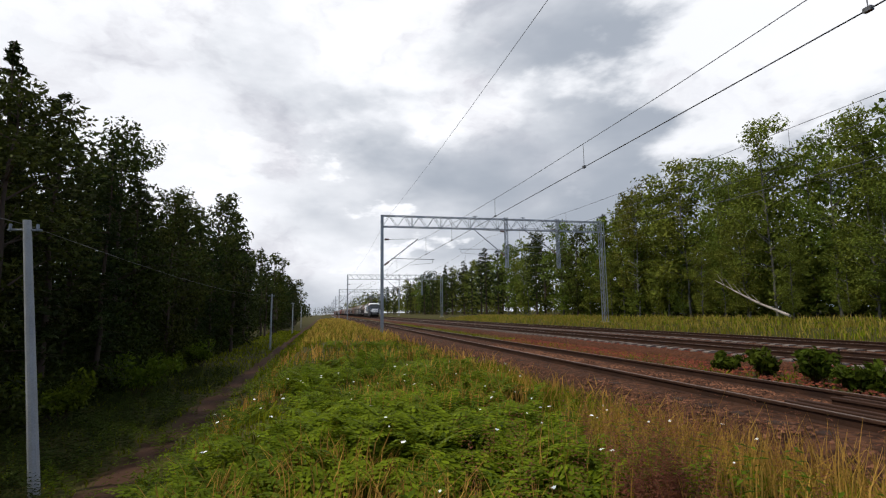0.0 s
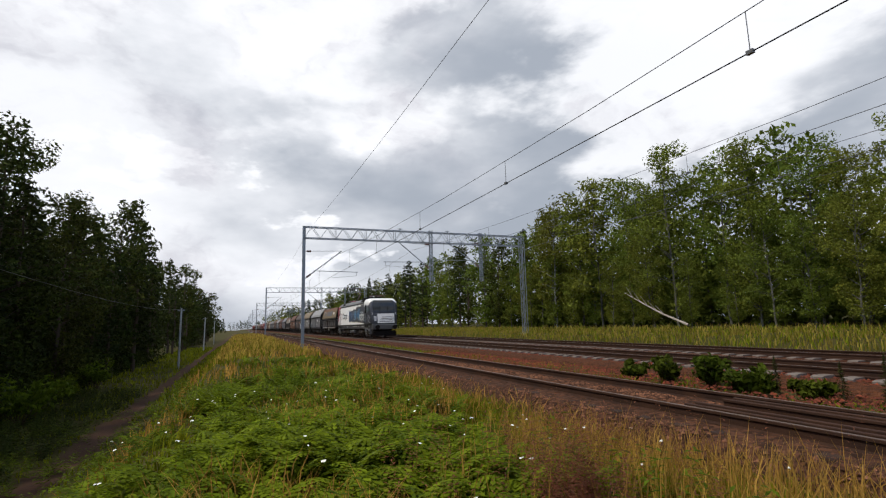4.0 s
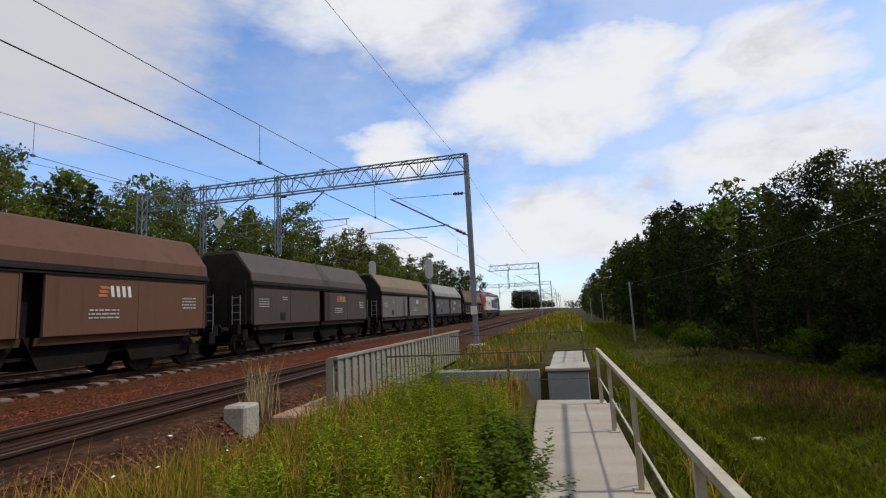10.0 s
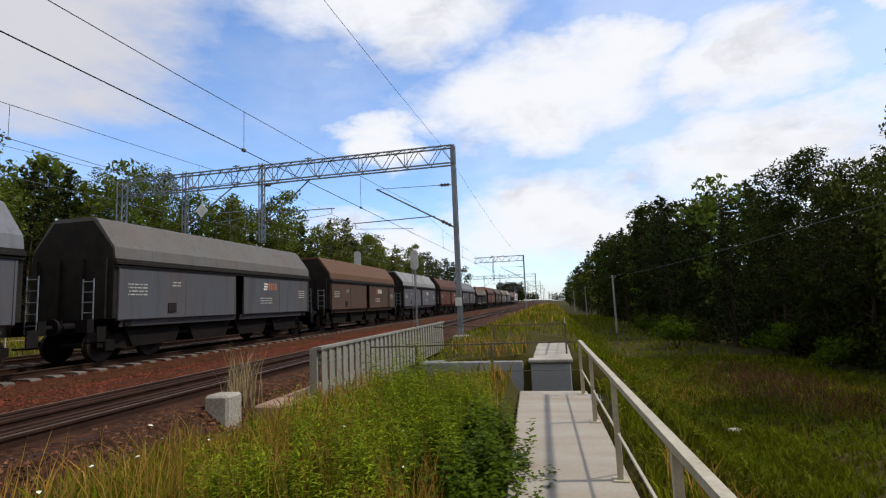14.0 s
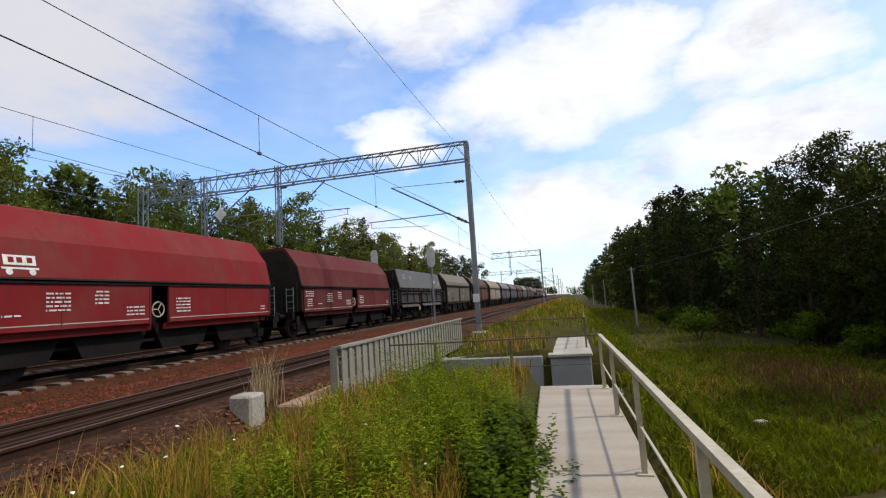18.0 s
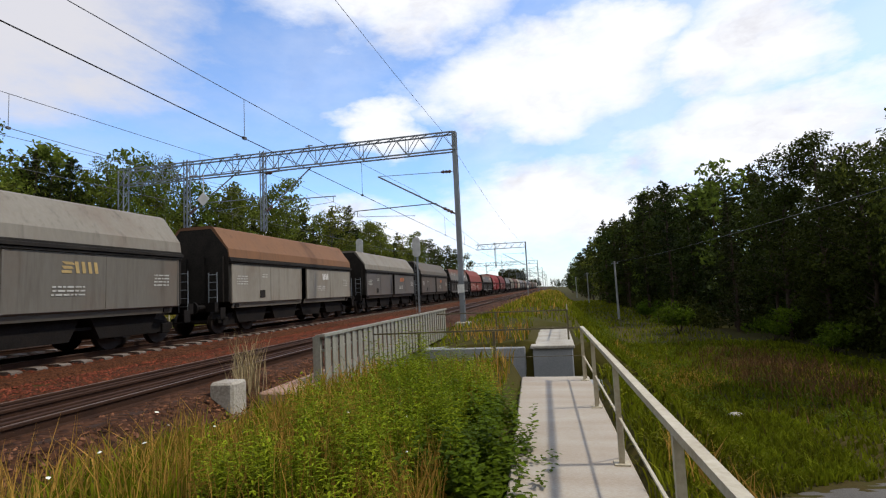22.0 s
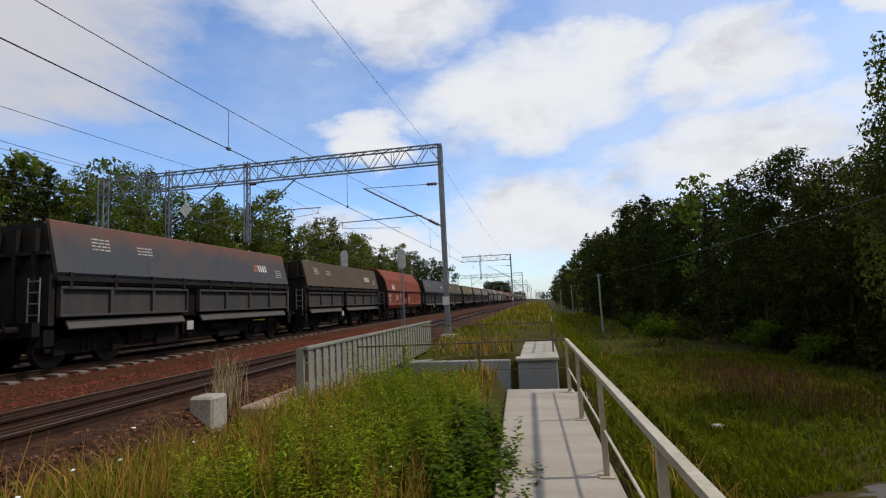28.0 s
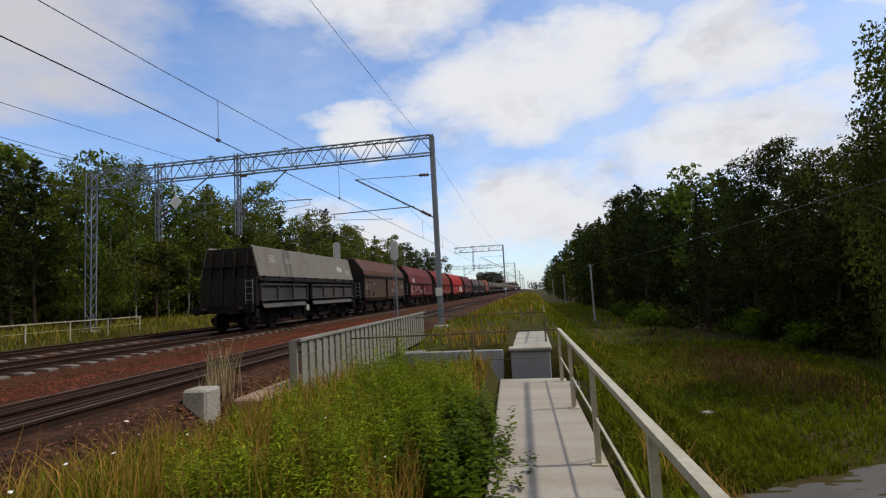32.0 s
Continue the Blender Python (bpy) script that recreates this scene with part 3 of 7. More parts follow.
def gantry(y, full=True):
    g = thing("catenary_gantry", "galvanised lattice portal carrying the overhead wires across the tracks" if full else "galvanised half portal carrying overhead wires",
              "gantry", "catenary gantries")
    dz = 0.0
    zb = float(ground_z(X_NEAR, y))
    bm = bmesh.new()
    solid_mast(bm, X_NEAR, y, zb - 0.1, 9.15)
    part("mast", bm, GALV, g)
    bm = boxes((X_NEAR - 0.35, X_NEAR + 0.35, y - 0.35, y + 0.35, zb - 0.4, zb + 0.12), bevel=0.03)
    part("footing", bm, CONCRETE, g, "concrete footing")
    bm = boxes((X_NEAR - 0.16, X_NEAR + 0.16, y + 0.22, y + 0.24, 1.1, 1.5))
    part("number_plate", bm, PLATE, g, "small white plate")
    x1 = X_FAR if full else 13.2
    bm = bmesh.new()
    lattice(bm, (X_NEAR, y, 9.1), (x1, y, 9.1), 0.9, 0.5, 0.62, 0.03)
    part("girder", bm, GALV, g)
    for xd in ((X_DROP1, X_DROP2) if full else (9.8,)):
        bm = bmesh.new()
        lattice(bm, (xd - 0.12, y, 4.9), (xd - 0.12, y, 9.3), -0.22, 0.22, 0.4, 0.02)
        part("drop_post", bm, GALV, g)
    if full:
        zf = float(ground_z(X_FAR, y))
        bm = bmesh.new()
        lattice(bm, (X_FAR - 0.2, y, zf), (X_FAR - 0.2, y, 9.1), -0.36, 0.36, 0.55, 0.024)
        part("mast", bm, GALV, g, "lattice mast")
        bm = boxes((X_FAR - 0.4, X_FAR + 0.4, y - 0.4, y + 0.4, zf - 0.4, zf + 0.1), bevel=0.03)
        part("footing", bm, CONCRETE, g, "concrete footing")
    cantilever(g, X_NEAR, y, T1, ZC[T1], 1.86 if y < 0 else 1.35)
    if full:
        cantilever(g, X_DROP1, y, T2, ZC[T2])
        cantilever(g, X_DROP2, y, T3, ZC[T3])
    for fx in (0.4, 0.62):
        bm = bmesh.new()
        bx = X_NEAR + (x1 - X_NEAR) * fx
        rod(bm, (bx, y, 9.1), (bx, y, 9.35), 0.05)
        rod(bm, (bx - 0.2, y, 9.3), (bx + 0.2, y, 9.3), 0.03)
        part("wire_support", bm, GALV, g)
    if y == -24:
        bm = bmesh.new()
        box(bm, -0.28, 0.28, -0.01, 0.01, -0.28, 0.28, 0, Matrix.Translation((18.6, y + 0.3, 6.9)) @ pose(0, 0, 0, 0, 45, 0))
        rod(bm, (18.6, y + 0.28, 7.2), (18.6, y + 0.28, 8.3), 0.02)
        part("sign", bm, PLATE, g, "white diamond sign hanging from the girder")
    return g


PLATE = mat("white enamel plate", (0.75, 0.75, 0.72), (0.6, 0.6, 0.56), 0.5, 0, 3, 20, 0.05)
for y in GANTRY_Y[:6] + GANTRY_Y[7:13]:
    gantry(y, y not in (-88, -216))


def wire_run(name, label, x, z_at, sag, r, ys, droppers=None):
    """A wire over the whole line, sagging between its supports."""
    bm = bmesh.new()
    ys = sorted(ys)
    for a, b in zip(ys, ys[1:]):
        k = 8
        pts = []
        for i in range(k + 1):
            f = i / k
            pts.append(Vector((x, a + (b - a) * f, (z_at(a) * (1 - f) + z_at(b) * f if callable(z_at) else z_at) - sag * 4 * f * (1 - f))))
        for p, q in zip(pts, pts[1:]):
            rod(bm, p, q, r, 4)
    return bm


SPANS = [y for y in sorted(GANTRY_Y) if -420 < y < 440]
for x, name in ((T1, "siding"), (T2, "main"), (T3, "main")):
    line = thing("overhead_line", "dark contact wire and messenger wire over the %s track" % name, "overhead wire", "overhead lines")
    # the siding's wires hang lower towards the south
    zc = (lambda y: float(np.interp(y, [-24, 40], [4.82, 5.2]))) if x == T1 else (lambda y, z=ZC[x]: z)
    low = 0.05
    part("contact_wire", wire_run("", "", x, zc, low, 0.008, SPANS), WIRE, line)
    part("contact_wire", wire_run("", "", x + 0.05, lambda y: zc(y) + 0.02, low, 0.008, SPANS), WIRE, line)
    part("messenger_wire", wire_run("", "", x, lambda y: zc(y) + 1.55, 0.95 + low, 0.009, SPANS), WIRE, line)
    bm = bmesh.new()
    for a in SPANS:
        if abs(a) > 120:
            continue
        for i in range(1, 9):
            f = i / 9
            y = a + 64 * f
            zl = zc(y) - low * 4 * f * (1 - f)
            rod(bm, (x, y, zl), (x, y, zl + 1.55 - 0.95 * 4 * f * (1 - f)), 0.008, 4)
            box(bm, x - 0.03, x + 0.03, y - 0.05, y + 0.05, zl - 0.03, zl + 0.03)
    tagged(part("dropper_run", bm, WIRE, line), kind="stuff")
line = thing("earth_wire", "single dark wire along the mast tops", "overhead wire", "overhead lines")
part("wire", wire_run("", "", X_NEAR + 0.5, 9.1, 0.75, 0.008, SPANS), WIRE, line)
line = thing("feeder_wire", "thin dark wire beyond the tracks", "overhead wire", "overhead lines")
part("wire", wire_run("", "", X_FAR + 0.2, 9.0, 1.6, 0.008, SPANS), WIRE, line)


# ---- poles of the telephone line ----
POLES = [(-7.5, 14.6), (-6.4, 64), (-6.8, 112), (-7.2, 160), (-7.0, -60), (-7.2, -112), (-7.0, -165)]
for i, (x, y) in enumerate(POLES):
    z = float(ground_z(x, y))
    p = thing("utility_pole", "slim grey concrete pole of a telephone line in the grass", "pole", "utility poles")
    bm = bmesh.new()
    rod(bm, (x + (0.75 if y == 14.6 else 0.0), y, z - 0.3), (x + 0.05, y, 3.7), 0.13, 10, 0.09)
    part("shaft", bm, POLE, p)
    bm = bmesh.new()
    rod(bm, (x - 0.35, y, 3.45), (x + 0.4, y, 3.45), 0.03)
    for s in (-0.3, 0.3):
        rod(bm, (x + s, y, 3.45), (x + s, y, 3.6), 0.035)
    part("crossarm", bm, GALV, p)
line = thing("telephone_wire", "thin dark wire between the poles", "overhead wire", "overhead lines")
bm = bmesh.new()
for (xa, ya), (xb, yb) in zip(sorted(POLES, key=lambda q: q[1]), sorted(POLES, key=lambda q: q[1])[1:]):
    for i in range(8):
        f, h = i / 8, (i + 1) / 8
        rod(bm, (xa + (xb - xa) * f, ya + (yb - ya) * f, 3.6 - 2.4 * f * (1 - f)), (xa + (xb - xa) * h, ya + (yb - ya) * h, 3.6 - 2.4 * h * (1 - h)), 0.008, 4)
part("wire", bm, WIRE, line)


# ---- signals ----
SIGNAL_BACK = mat("pale signal back", (0.55, 0.56, 0.54), (0.4, 0.4, 0.38), 0.6, 0, 3, 20, 0.1)


def signal(x, y, top):
    s = thing("railway_signal", "colour light signal on a slim mast, seen from behind", "signal", "railway signals")
    part("mast", rods(((x, y, -0.5), (x, y, top - 0.6), 0.06), sides=8), GALV, s)
    bm = bmesh.new()
    k = 12
    out = []
    for i in range(k):
        a = math.pi * i / (k - 1)
        out.append((x + 0.3 * math.cos(a), top - 0.3 + 0.3 * math.sin(a)))
    for i in range(k):
        a = math.pi + math.pi * i / (k - 1)
        out.append((x + 0.3 * math.cos(a), top - 1.2 + 0.3 * math.sin(a)))
    prism(bm, out, "y", y + 0.02, y + 0.06)
    part("backboard", bm, SIGNAL_BACK, s)
    part("lamp_case", boxes((x - 0.13, x + 0.13, y - 0.25, y + 0.015, top - 1.35, top - 0.2), bevel=0.02), BLACK, s)
    part("ladder", rods(((x - 0.15, y + 0.18, -0.4), (x - 0.15, y + 0.18, top - 1.4), 0.015), ((x + 0.15, y + 0.18, -0.4), (x + 0.15, y + 0.18, top - 1.4), 0.015),
                        *[((x - 0.15, y + 0.18, h * 0.35), (x + 0.15, y + 0.18, h * 0.35), 0.01) for h in range(0, int((top - 1.5) / 0.35))]), GALV, s)


signal(9.9, -36, 5.35)
signal(15.65, -39, 5.9)
signal(20.3, -41.5, 5.6)

# ---- the train ----
SPEED, PITCH = 23.1, 14.0


def paint(name, c, grime=(0.05, 0.042, 0.036), rust=None, top=(3.2, 3.8), rough=0.72):
    """Weathered wagon paint with run-down grime streaks, and rust along the upper edge."""
    grey = max(c) < 1.6 * min(c)
    c = tuple(v * (0.92 if grey else 0.60) for v in c)
    m = mat(name, c, tuple(0.72 * a + 0.28 * b for a, b in zip(c, grime)), rough, 0, 0.9, 12, 0.15, 0.9, (1, 1, 0.25))
    if "dusty" not in m:
        m["dusty"] = 1
        t = m.node_tree
        n, l = t.nodes, t.links
        p = n["Principled BSDF"]
        co, info = n.new("ShaderNodeTexCoord"), n.new("ShaderNodeObjectInfo")
        far = n.new("ShaderNodeMath")
        far.operation = "MULTIPLY"
        far.inputs[1].default_value = 53.0
        l.new(info.outputs["Random"], far.inputs[0])
        for stretch, scale, lo, hi, most, colour in (((1, 1, 0.7), 0.7, 0.46, 0.74, 0.42, (0.125, 0.075, 0.05)), ((2.4, 2.4, 0.16), 1.6, 0.54, 0.78, 0.42, (0.028, 0.019, 0.014))):
            sh = n.new("ShaderNodeVectorMath")
            sh.operation = "MULTIPLY_ADD"
            sh.inputs[1].default_value = stretch
            l.new(co.outputs["Object"], sh.inputs[0])
            l.new(far.outputs[0], sh.inputs[2])
            nz = n.new("ShaderNodeTexNoise")
            nz.inputs["Scale"].default_value, nz.inputs["Detail"].default_value, nz.inputs["Roughness"].default_value = scale, 7, 0.62
            l.new(sh.outputs[0], nz.inputs["Vector"])
            mr = n.new("ShaderNodeMapRange")
            for q, v in (("From Min", lo), ("From Max", hi), ("To Max", most)):
                mr.inputs[q].default_value = v
            l.new(nz.outputs[0], mr.inputs["Value"])
            mx = n.new("ShaderNodeMix")
            mx.data_type = "RGBA"
            l.new(mr.outputs[0], mx.inputs["Factor"])
            l.new(p.inputs["Base Color"].links[0].from_socket, mx.inputs["A"])
            mx.inputs["B"].default_value = (*colour, 1)
            l.new(mx.outputs["Result"], p.inputs["Base Color"])
    if rust:
        t = m.node_tree
        n, l = t.nodes, t.links
        p = n["Principled BSDF"]
        base = p.inputs["Base Color"].links[0].from_socket
        co = n.new("ShaderNodeTexCoord")
        sp = n.new("ShaderNodeSeparateXYZ")
        l.new(co.outputs["Object"], sp.inputs[0])
        nz = n.new("ShaderNodeTexNoise")
        nz.inputs["Scale"].default_value = 1.4
        l.new(co.outputs["Object"], nz.inputs["Vector"])
        ad = n.new("ShaderNodeMath")
        ad.operation = "MULTIPLY_ADD"
        ad.inputs[1].default_value = 0.9
        l.new(nz.outputs[0], ad.inputs[0])
        l.new(sp.outputs[2], ad.inputs[2])
        mr = n.new("ShaderNodeMapRange")
        mr.inputs["From Min"].default_value, mr.inputs["From Max"].default_value = top[0] + 0.45, top[1] + 0.45
        l.new(ad.outputs[0], mr.inputs["Value"])
        mx = n.new("ShaderNodeMix")
        mx.data_type = "RGBA"
        l.new(mr.outputs[0], mx.inputs["Factor"])
        l.new(base, mx.inputs["A"])
        mx.inputs["B"].default_value = (*rust, 1)
        l.new(mx.outputs["Result"], p.inputs["Base Color"])
    return m


DARK_BAND = mat("dark steel and seam shade", (0.015, 0.013, 0.012), (0.028, 0.024, 0.02), 0.7, 0.1, 2, 20, 0.2)
INK = mat("pale stencil paint", (0.48, 0.47, 0.43), (0.3, 0.29, 0.26), 0.7, 0, 4, 30, 0)
INK_WHITE = mat("white stencil paint", (0.72, 0.70, 0.66), (0.5, 0.48, 0.45), 0.7, 0, 4, 30, 0)
INK_ORANGE = mat("orange emblem paint", (0.50, 0.16, 0.06), (0.35, 0.12, 0.05), 0.7, 0, 4, 30, 0)
INK_GOLD = mat("gold emblem paint", (0.42, 0.30, 0.13), (0.3, 0.22, 0.1), 0.7, 0, 4, 30, 0)
COAL = mat("coal", (0.02, 0.02, 0.02), (0.04, 0.04, 0.04), 0.8, 0, 2, 12, 0.9)


@functools.lru_cache(None)
def bogie_meshes():
    bm = bmesh.new()
    for s in (-1, 1):
        prism(bm, [(-1.25, 0.42), (-1.25, 0.62), (-0.5, 0.78), (0.5, 0.78), (1.25, 0.62), (1.25, 0.42), (0.5, 0.34), (-0.5, 0.34)], "x", s * 0.98 - 0.06, s * 0.98 + 0.06)
        for y in (-0.9, 0.9):
            box(bm, s * 1.0 - 0.12, s * 1.0 + 0.12, y - 0.16, y + 0.16, 0.3, 0.62, 0.02)
        for y in (-0.18, 0.0, 0.18):
            rod(bm, (s * 1.02, y, 0.36), (s * 1.02, y, 0.72), 0.07, 8)
    box(bm, -1.0, 1.0, -0.2, 0.2, 0.45, 0.8)
    frame_mesh = shape("bogie_frame", bm, BLACK)
    bm = bmesh.new()
    for s in (-1, 1):
        rod(bm, (s * 0.68, 0, 0), (s * 0.81, 0, 0), 0.46, 20)
        rod(bm, (s * 0.66, 0, 0), (s * 0.685, 0, 0), 0.49, 20)
        rod(bm, (s * 0.80, 0, 0), (s * 0.86, 0, 0), 0.16, 12)
    rod(bm, (-0.7, 0, 0), (0.7, 0, 0), 0.08, 8)
    return frame_mesh, shape("wheelset", bm, WHEEL)


@functools.lru_cache(None)
def buffer_mesh():
    bm = bmesh.new()
    rod(bm, (0, 0, 0), (0, 0.38, 0), 0.1, 10)
    rod(bm, (0, 0.38, 0), (0, 0.60, 0), 0.065, 10)
    rod(bm, (0, 0.60, 0), (0, 0.64, 0), 0.22, 14)
    return shape("buffer", bm, BLACK)


def running_gear(w, half, pivots):
    fm, wm = bogie_meshes()
    for y in pivots:
        b = part("bogie", fm, None, w)
        b.location = (0, y, 0)
        for s in (-0.9, 0.9):
            o = part("wheelset", wm, None, b)
            o.location = (0, s, 0.46)
    for y, f in ((half, 1), (-half, -1)):
        for x in (-0.88, 0.88):
            o = part("buffer", buffer_mesh(), None, w)
            o.location = (x, y, 1.02)
            if f < 0:
                o.rotation_euler[2] = math.pi


def marks(seed, x, spots):
    """Rows of small plain bars standing for stencilled writing on a side at x."""
    rng = random.Random(seed)
    bm = bmesh.new()
    for y, z, rows, width in spots:
        for r in range(rows):
            yy = y
            while yy < y + width:
                k = rng.uniform(0.05, 0.2)
                box(bm, x - 0.004, x, yy, min(yy + k, y + width), z - r * 0.1, z - r * 0.1 + 0.04)
                yy += k + 0.04
    return bm


def emblem(x, y, z, h, ink, w, lead=None):
    """A plain slanted emblem: three bars ahead of three wedge shapes."""
    if lead:
        bm = bmesh.new()
        for i in range(3):
            prism(bm, [(y + 1.55 * h - 0.05 * i, z + i * 0.36 * h), (y + 2.45 * h - 0.05 * i, z + i * 0.36 * h), (y + 2.5 * h, z + (i * 0.36 + 0.24) * h), (y + 1.6 * h, z + (i * 0.36 + 0.24) * h)], "x", x - 0.005, x)
        part("emblem_stripes", bm, lead, w)
    for o in (1.05, 0.45, -0.15, -0.75):
        bm = bmesh.new()
        c = y + o * h
        prism(bm, [(c - 0.2 * h, z), (c + 0.12 * h, z), (c + 0.28 * h, z + h), (c - 0.04 * h, z + h)], "x", x - 0.005, x)
        part("emblem_bar", bm, ink, w, "plain painted bar")


def end_steps(w, half, z_top):
    for e in (-1, 1):
        bm = bmesh.new()
        for x in (-1.3, -0.95):
            rod(bm, (x, e * (half - 0.25), 0.9), (x, e * (half - 0.25), 2.3), 0.018)
        for k in range(5):
            rod(bm, (-1.3, e * (half - 0.25), 1.1 + 0.28 * k), (-0.95, e * (half - 0.25), 1.1 + 0.28 * k), 0.014)
        part("ladder", bm, GALV, w)
        part("step", boxes((-1.42, -1.0, e * (half - 0.42) - 0.14, e * (half - 0.42) + 0.14, 0.55, 0.59), (-1.42, -1.38, e * (half - 0.42) - 0.14, e * (half - 0.42) + 0.14, 0.55, 1.0)), BLACK, w)


@functools.lru_cache(None)
def hopper_meshes(ridge, shoulder, top, gap, wide, slot):
    """Meshes of a covered self-discharging hopper: lower side, upper side, ends, shade-dark channel, chutes, frame."""
    L = 5.75
    band = 0.35 if ridge < 2.5 else 1.0
    x = 1.47
    out = {}
    bm = bmesh.new()
    prism(bm, [(-x, ridge + 0.16 * band), (x, ridge + 0.16 * band), (wide, shoulder), (slot + 0.12, top - 0.06), (slot, top), (slot - 0.1, top + 0.02), (0.1 - slot, top + 0.02), (-slot, top), (-slot - 0.12, top - 0.06), (-wide, shoulder)], "y", -L, L)
    out["upper"] = bm
    # channel strips, coloured dark for the shadow under the upper body's edge
    bm = bmesh.new()
    for s in (-1, 1):
        box(bm, s * 1.50 - 0.05, s * 1.50 + 0.05, -L - 0.02, L + 0.02, ridge, ridge + 0.10 * band, 0.01)
        box(bm, s * 1.46 - 0.03, s * 1.46 + 0.03, -L, L, ridge + 0.10 * band, ridge + 0.17 * band)
        box(bm, s * 1.48 - 0.03, s * 1.48 + 0.03, -L, L, ridge - 0.07, ridge - 0.02)
    out["channel"] = bm
    for nm, a, b in (("front", -L + 0.12, gap[0]), ("rear", gap[1], L - 0.12)):
        bm = bmesh.new()
        prism(bm, [(-1.40, 1.12), (-1.46, 1.16), (-1.47, ridge - 0.08), (-1.43, ridge - 0.08)], "y", a, b)
        for yy in (a + 0.02, b - 0.06):
            box(bm, -1.485, -1.46, yy, yy + 0.05, 1.15, ridge - 0.1)
        n = 2 if b - a > 6 else 1
        for i in range(n):
            yy = a + (b - a) * (i + 1) / (n + 1)
            box(bm, -1.476, -1.466, yy - 0.015, yy + 0.015, 1.15, ridge - 0.1)
        out[nm] = bm
    bm = bmesh.new()
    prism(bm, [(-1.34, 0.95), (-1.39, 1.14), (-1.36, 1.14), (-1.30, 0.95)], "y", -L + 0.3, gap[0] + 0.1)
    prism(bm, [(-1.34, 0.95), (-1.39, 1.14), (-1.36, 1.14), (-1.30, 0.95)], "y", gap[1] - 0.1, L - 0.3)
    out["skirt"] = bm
    bm = bmesh.new()
    box(bm, 1.36, 1.44, -L + 0.1, L - 0.1, 1.1, ridge)
    box(bm, -1.05, 1.05, -L + 0.6, L - 0.6, 1.1, ridge)
    out["core"] = bm
    for e in (-1, 1):
        bm = bmesh.new()
        prism(bm, [(-1.44, 1.2), (1.44, 1.2), (1.44, ridge + 0.1), (wide - 0.03, shoulder - 0.05), (slot, top - 0.1), (-slot, top - 0.1), (0.03 - wide, shoulder - 0.05), (-1.44, ridge + 0.1)], "y", e * (L - 0.1), e * (L + 0.02))
        for xx in (-1.2, -0.4, 0.4, 1.2):
            box(bm, xx - 0.05, xx + 0.05, e * L - 0.1, e * L + 0.1, 1.2, ridge + 0.2)
        out["end%d" % e] = bm
    bm = bmesh.new()
    # chutes made broad and deep, so their black fills in the underside's shade
    for yc in (-3.9, -1.3, 1.3, 3.9):
        prism(bm, [(yc - 1.25, 1.15), (yc + 1.25, 1.15), (yc + 0.85, 0.36), (yc - 0.85, 0.36)], "x", -1.15, 1.15)
    out["chutes"] = bm
    bm = bmesh.new()
    for xx in (-0.45, 0.45):
        box(bm, xx - 0.1, xx + 0.1, -6.5, 6.5, 0.85, 1.2)
    for e in (-1, 1):
        box(bm, -1.35, 1.35, e * 6.35 - 0.1, e * 6.35 + 0.1, 0.85, 1.2)
        box(bm, -1.4, 1.4, e * 5.2 - 0.12, e * 5.2 + 0.12, 0.98, 1.2)
    box(bm, -1.05, -0.95, -5.0, 5.0, 0.62, 0.70)
    out["frame"] = bm
    return out


MESH_CACHE = {}


def pieces(bm):
    """The separate bodies of a bmesh, each as a bmesh of its own."""
    seen, out = set(), []
    bm.verts.ensure_lookup_table()
    for v in bm.verts:
        if v in seen:
            continue
        stack, body = [v], []
        seen.add(v)
        while stack:
            p = stack.pop()
            body.append(p)
            for ed in p.link_edges:
                q = ed.other_vert(p)
                if q not in seen:
                    seen.add(q)
                    stack.append(q)
        nb = bmesh.new()
        mp = {p: nb.verts.new(p.co) for p in body}
        for fc in {fc for p in body for fc in p.link_faces}:
            nb.faces.new([mp[p] for p in fc.verts])
        out.append(nb)
    return out


def split_part(key, name, rib, bm, material, w):
    """The largest body of bm under its name, the others as ribs under it."""
    if key not in MESH_CACHE:
        ps = sorted(pieces(bm), key=lambda p: -sum(f.calc_area() for f in p.faces))
        MESH_CACHE[key] = [shape(name if i == 0 else rib, p, material) for i, p in enumerate(ps)]
    ms = MESH_CACHE[key]
    main = part(name, ms[0], None, w)
    for m in ms[1:]:
        part(rib, m, None, w if rib == name else main)


def cached(key, name, bm, material):
    if key not in MESH_CACHE:
        MESH_CACHE[key] = shape(name, bm.copy(), material)
    return MESH_CACHE[key]


def tint(name, c, **k):
    return paint("%s %.3f %.3f %.3f" % (name, *c), c, **k)


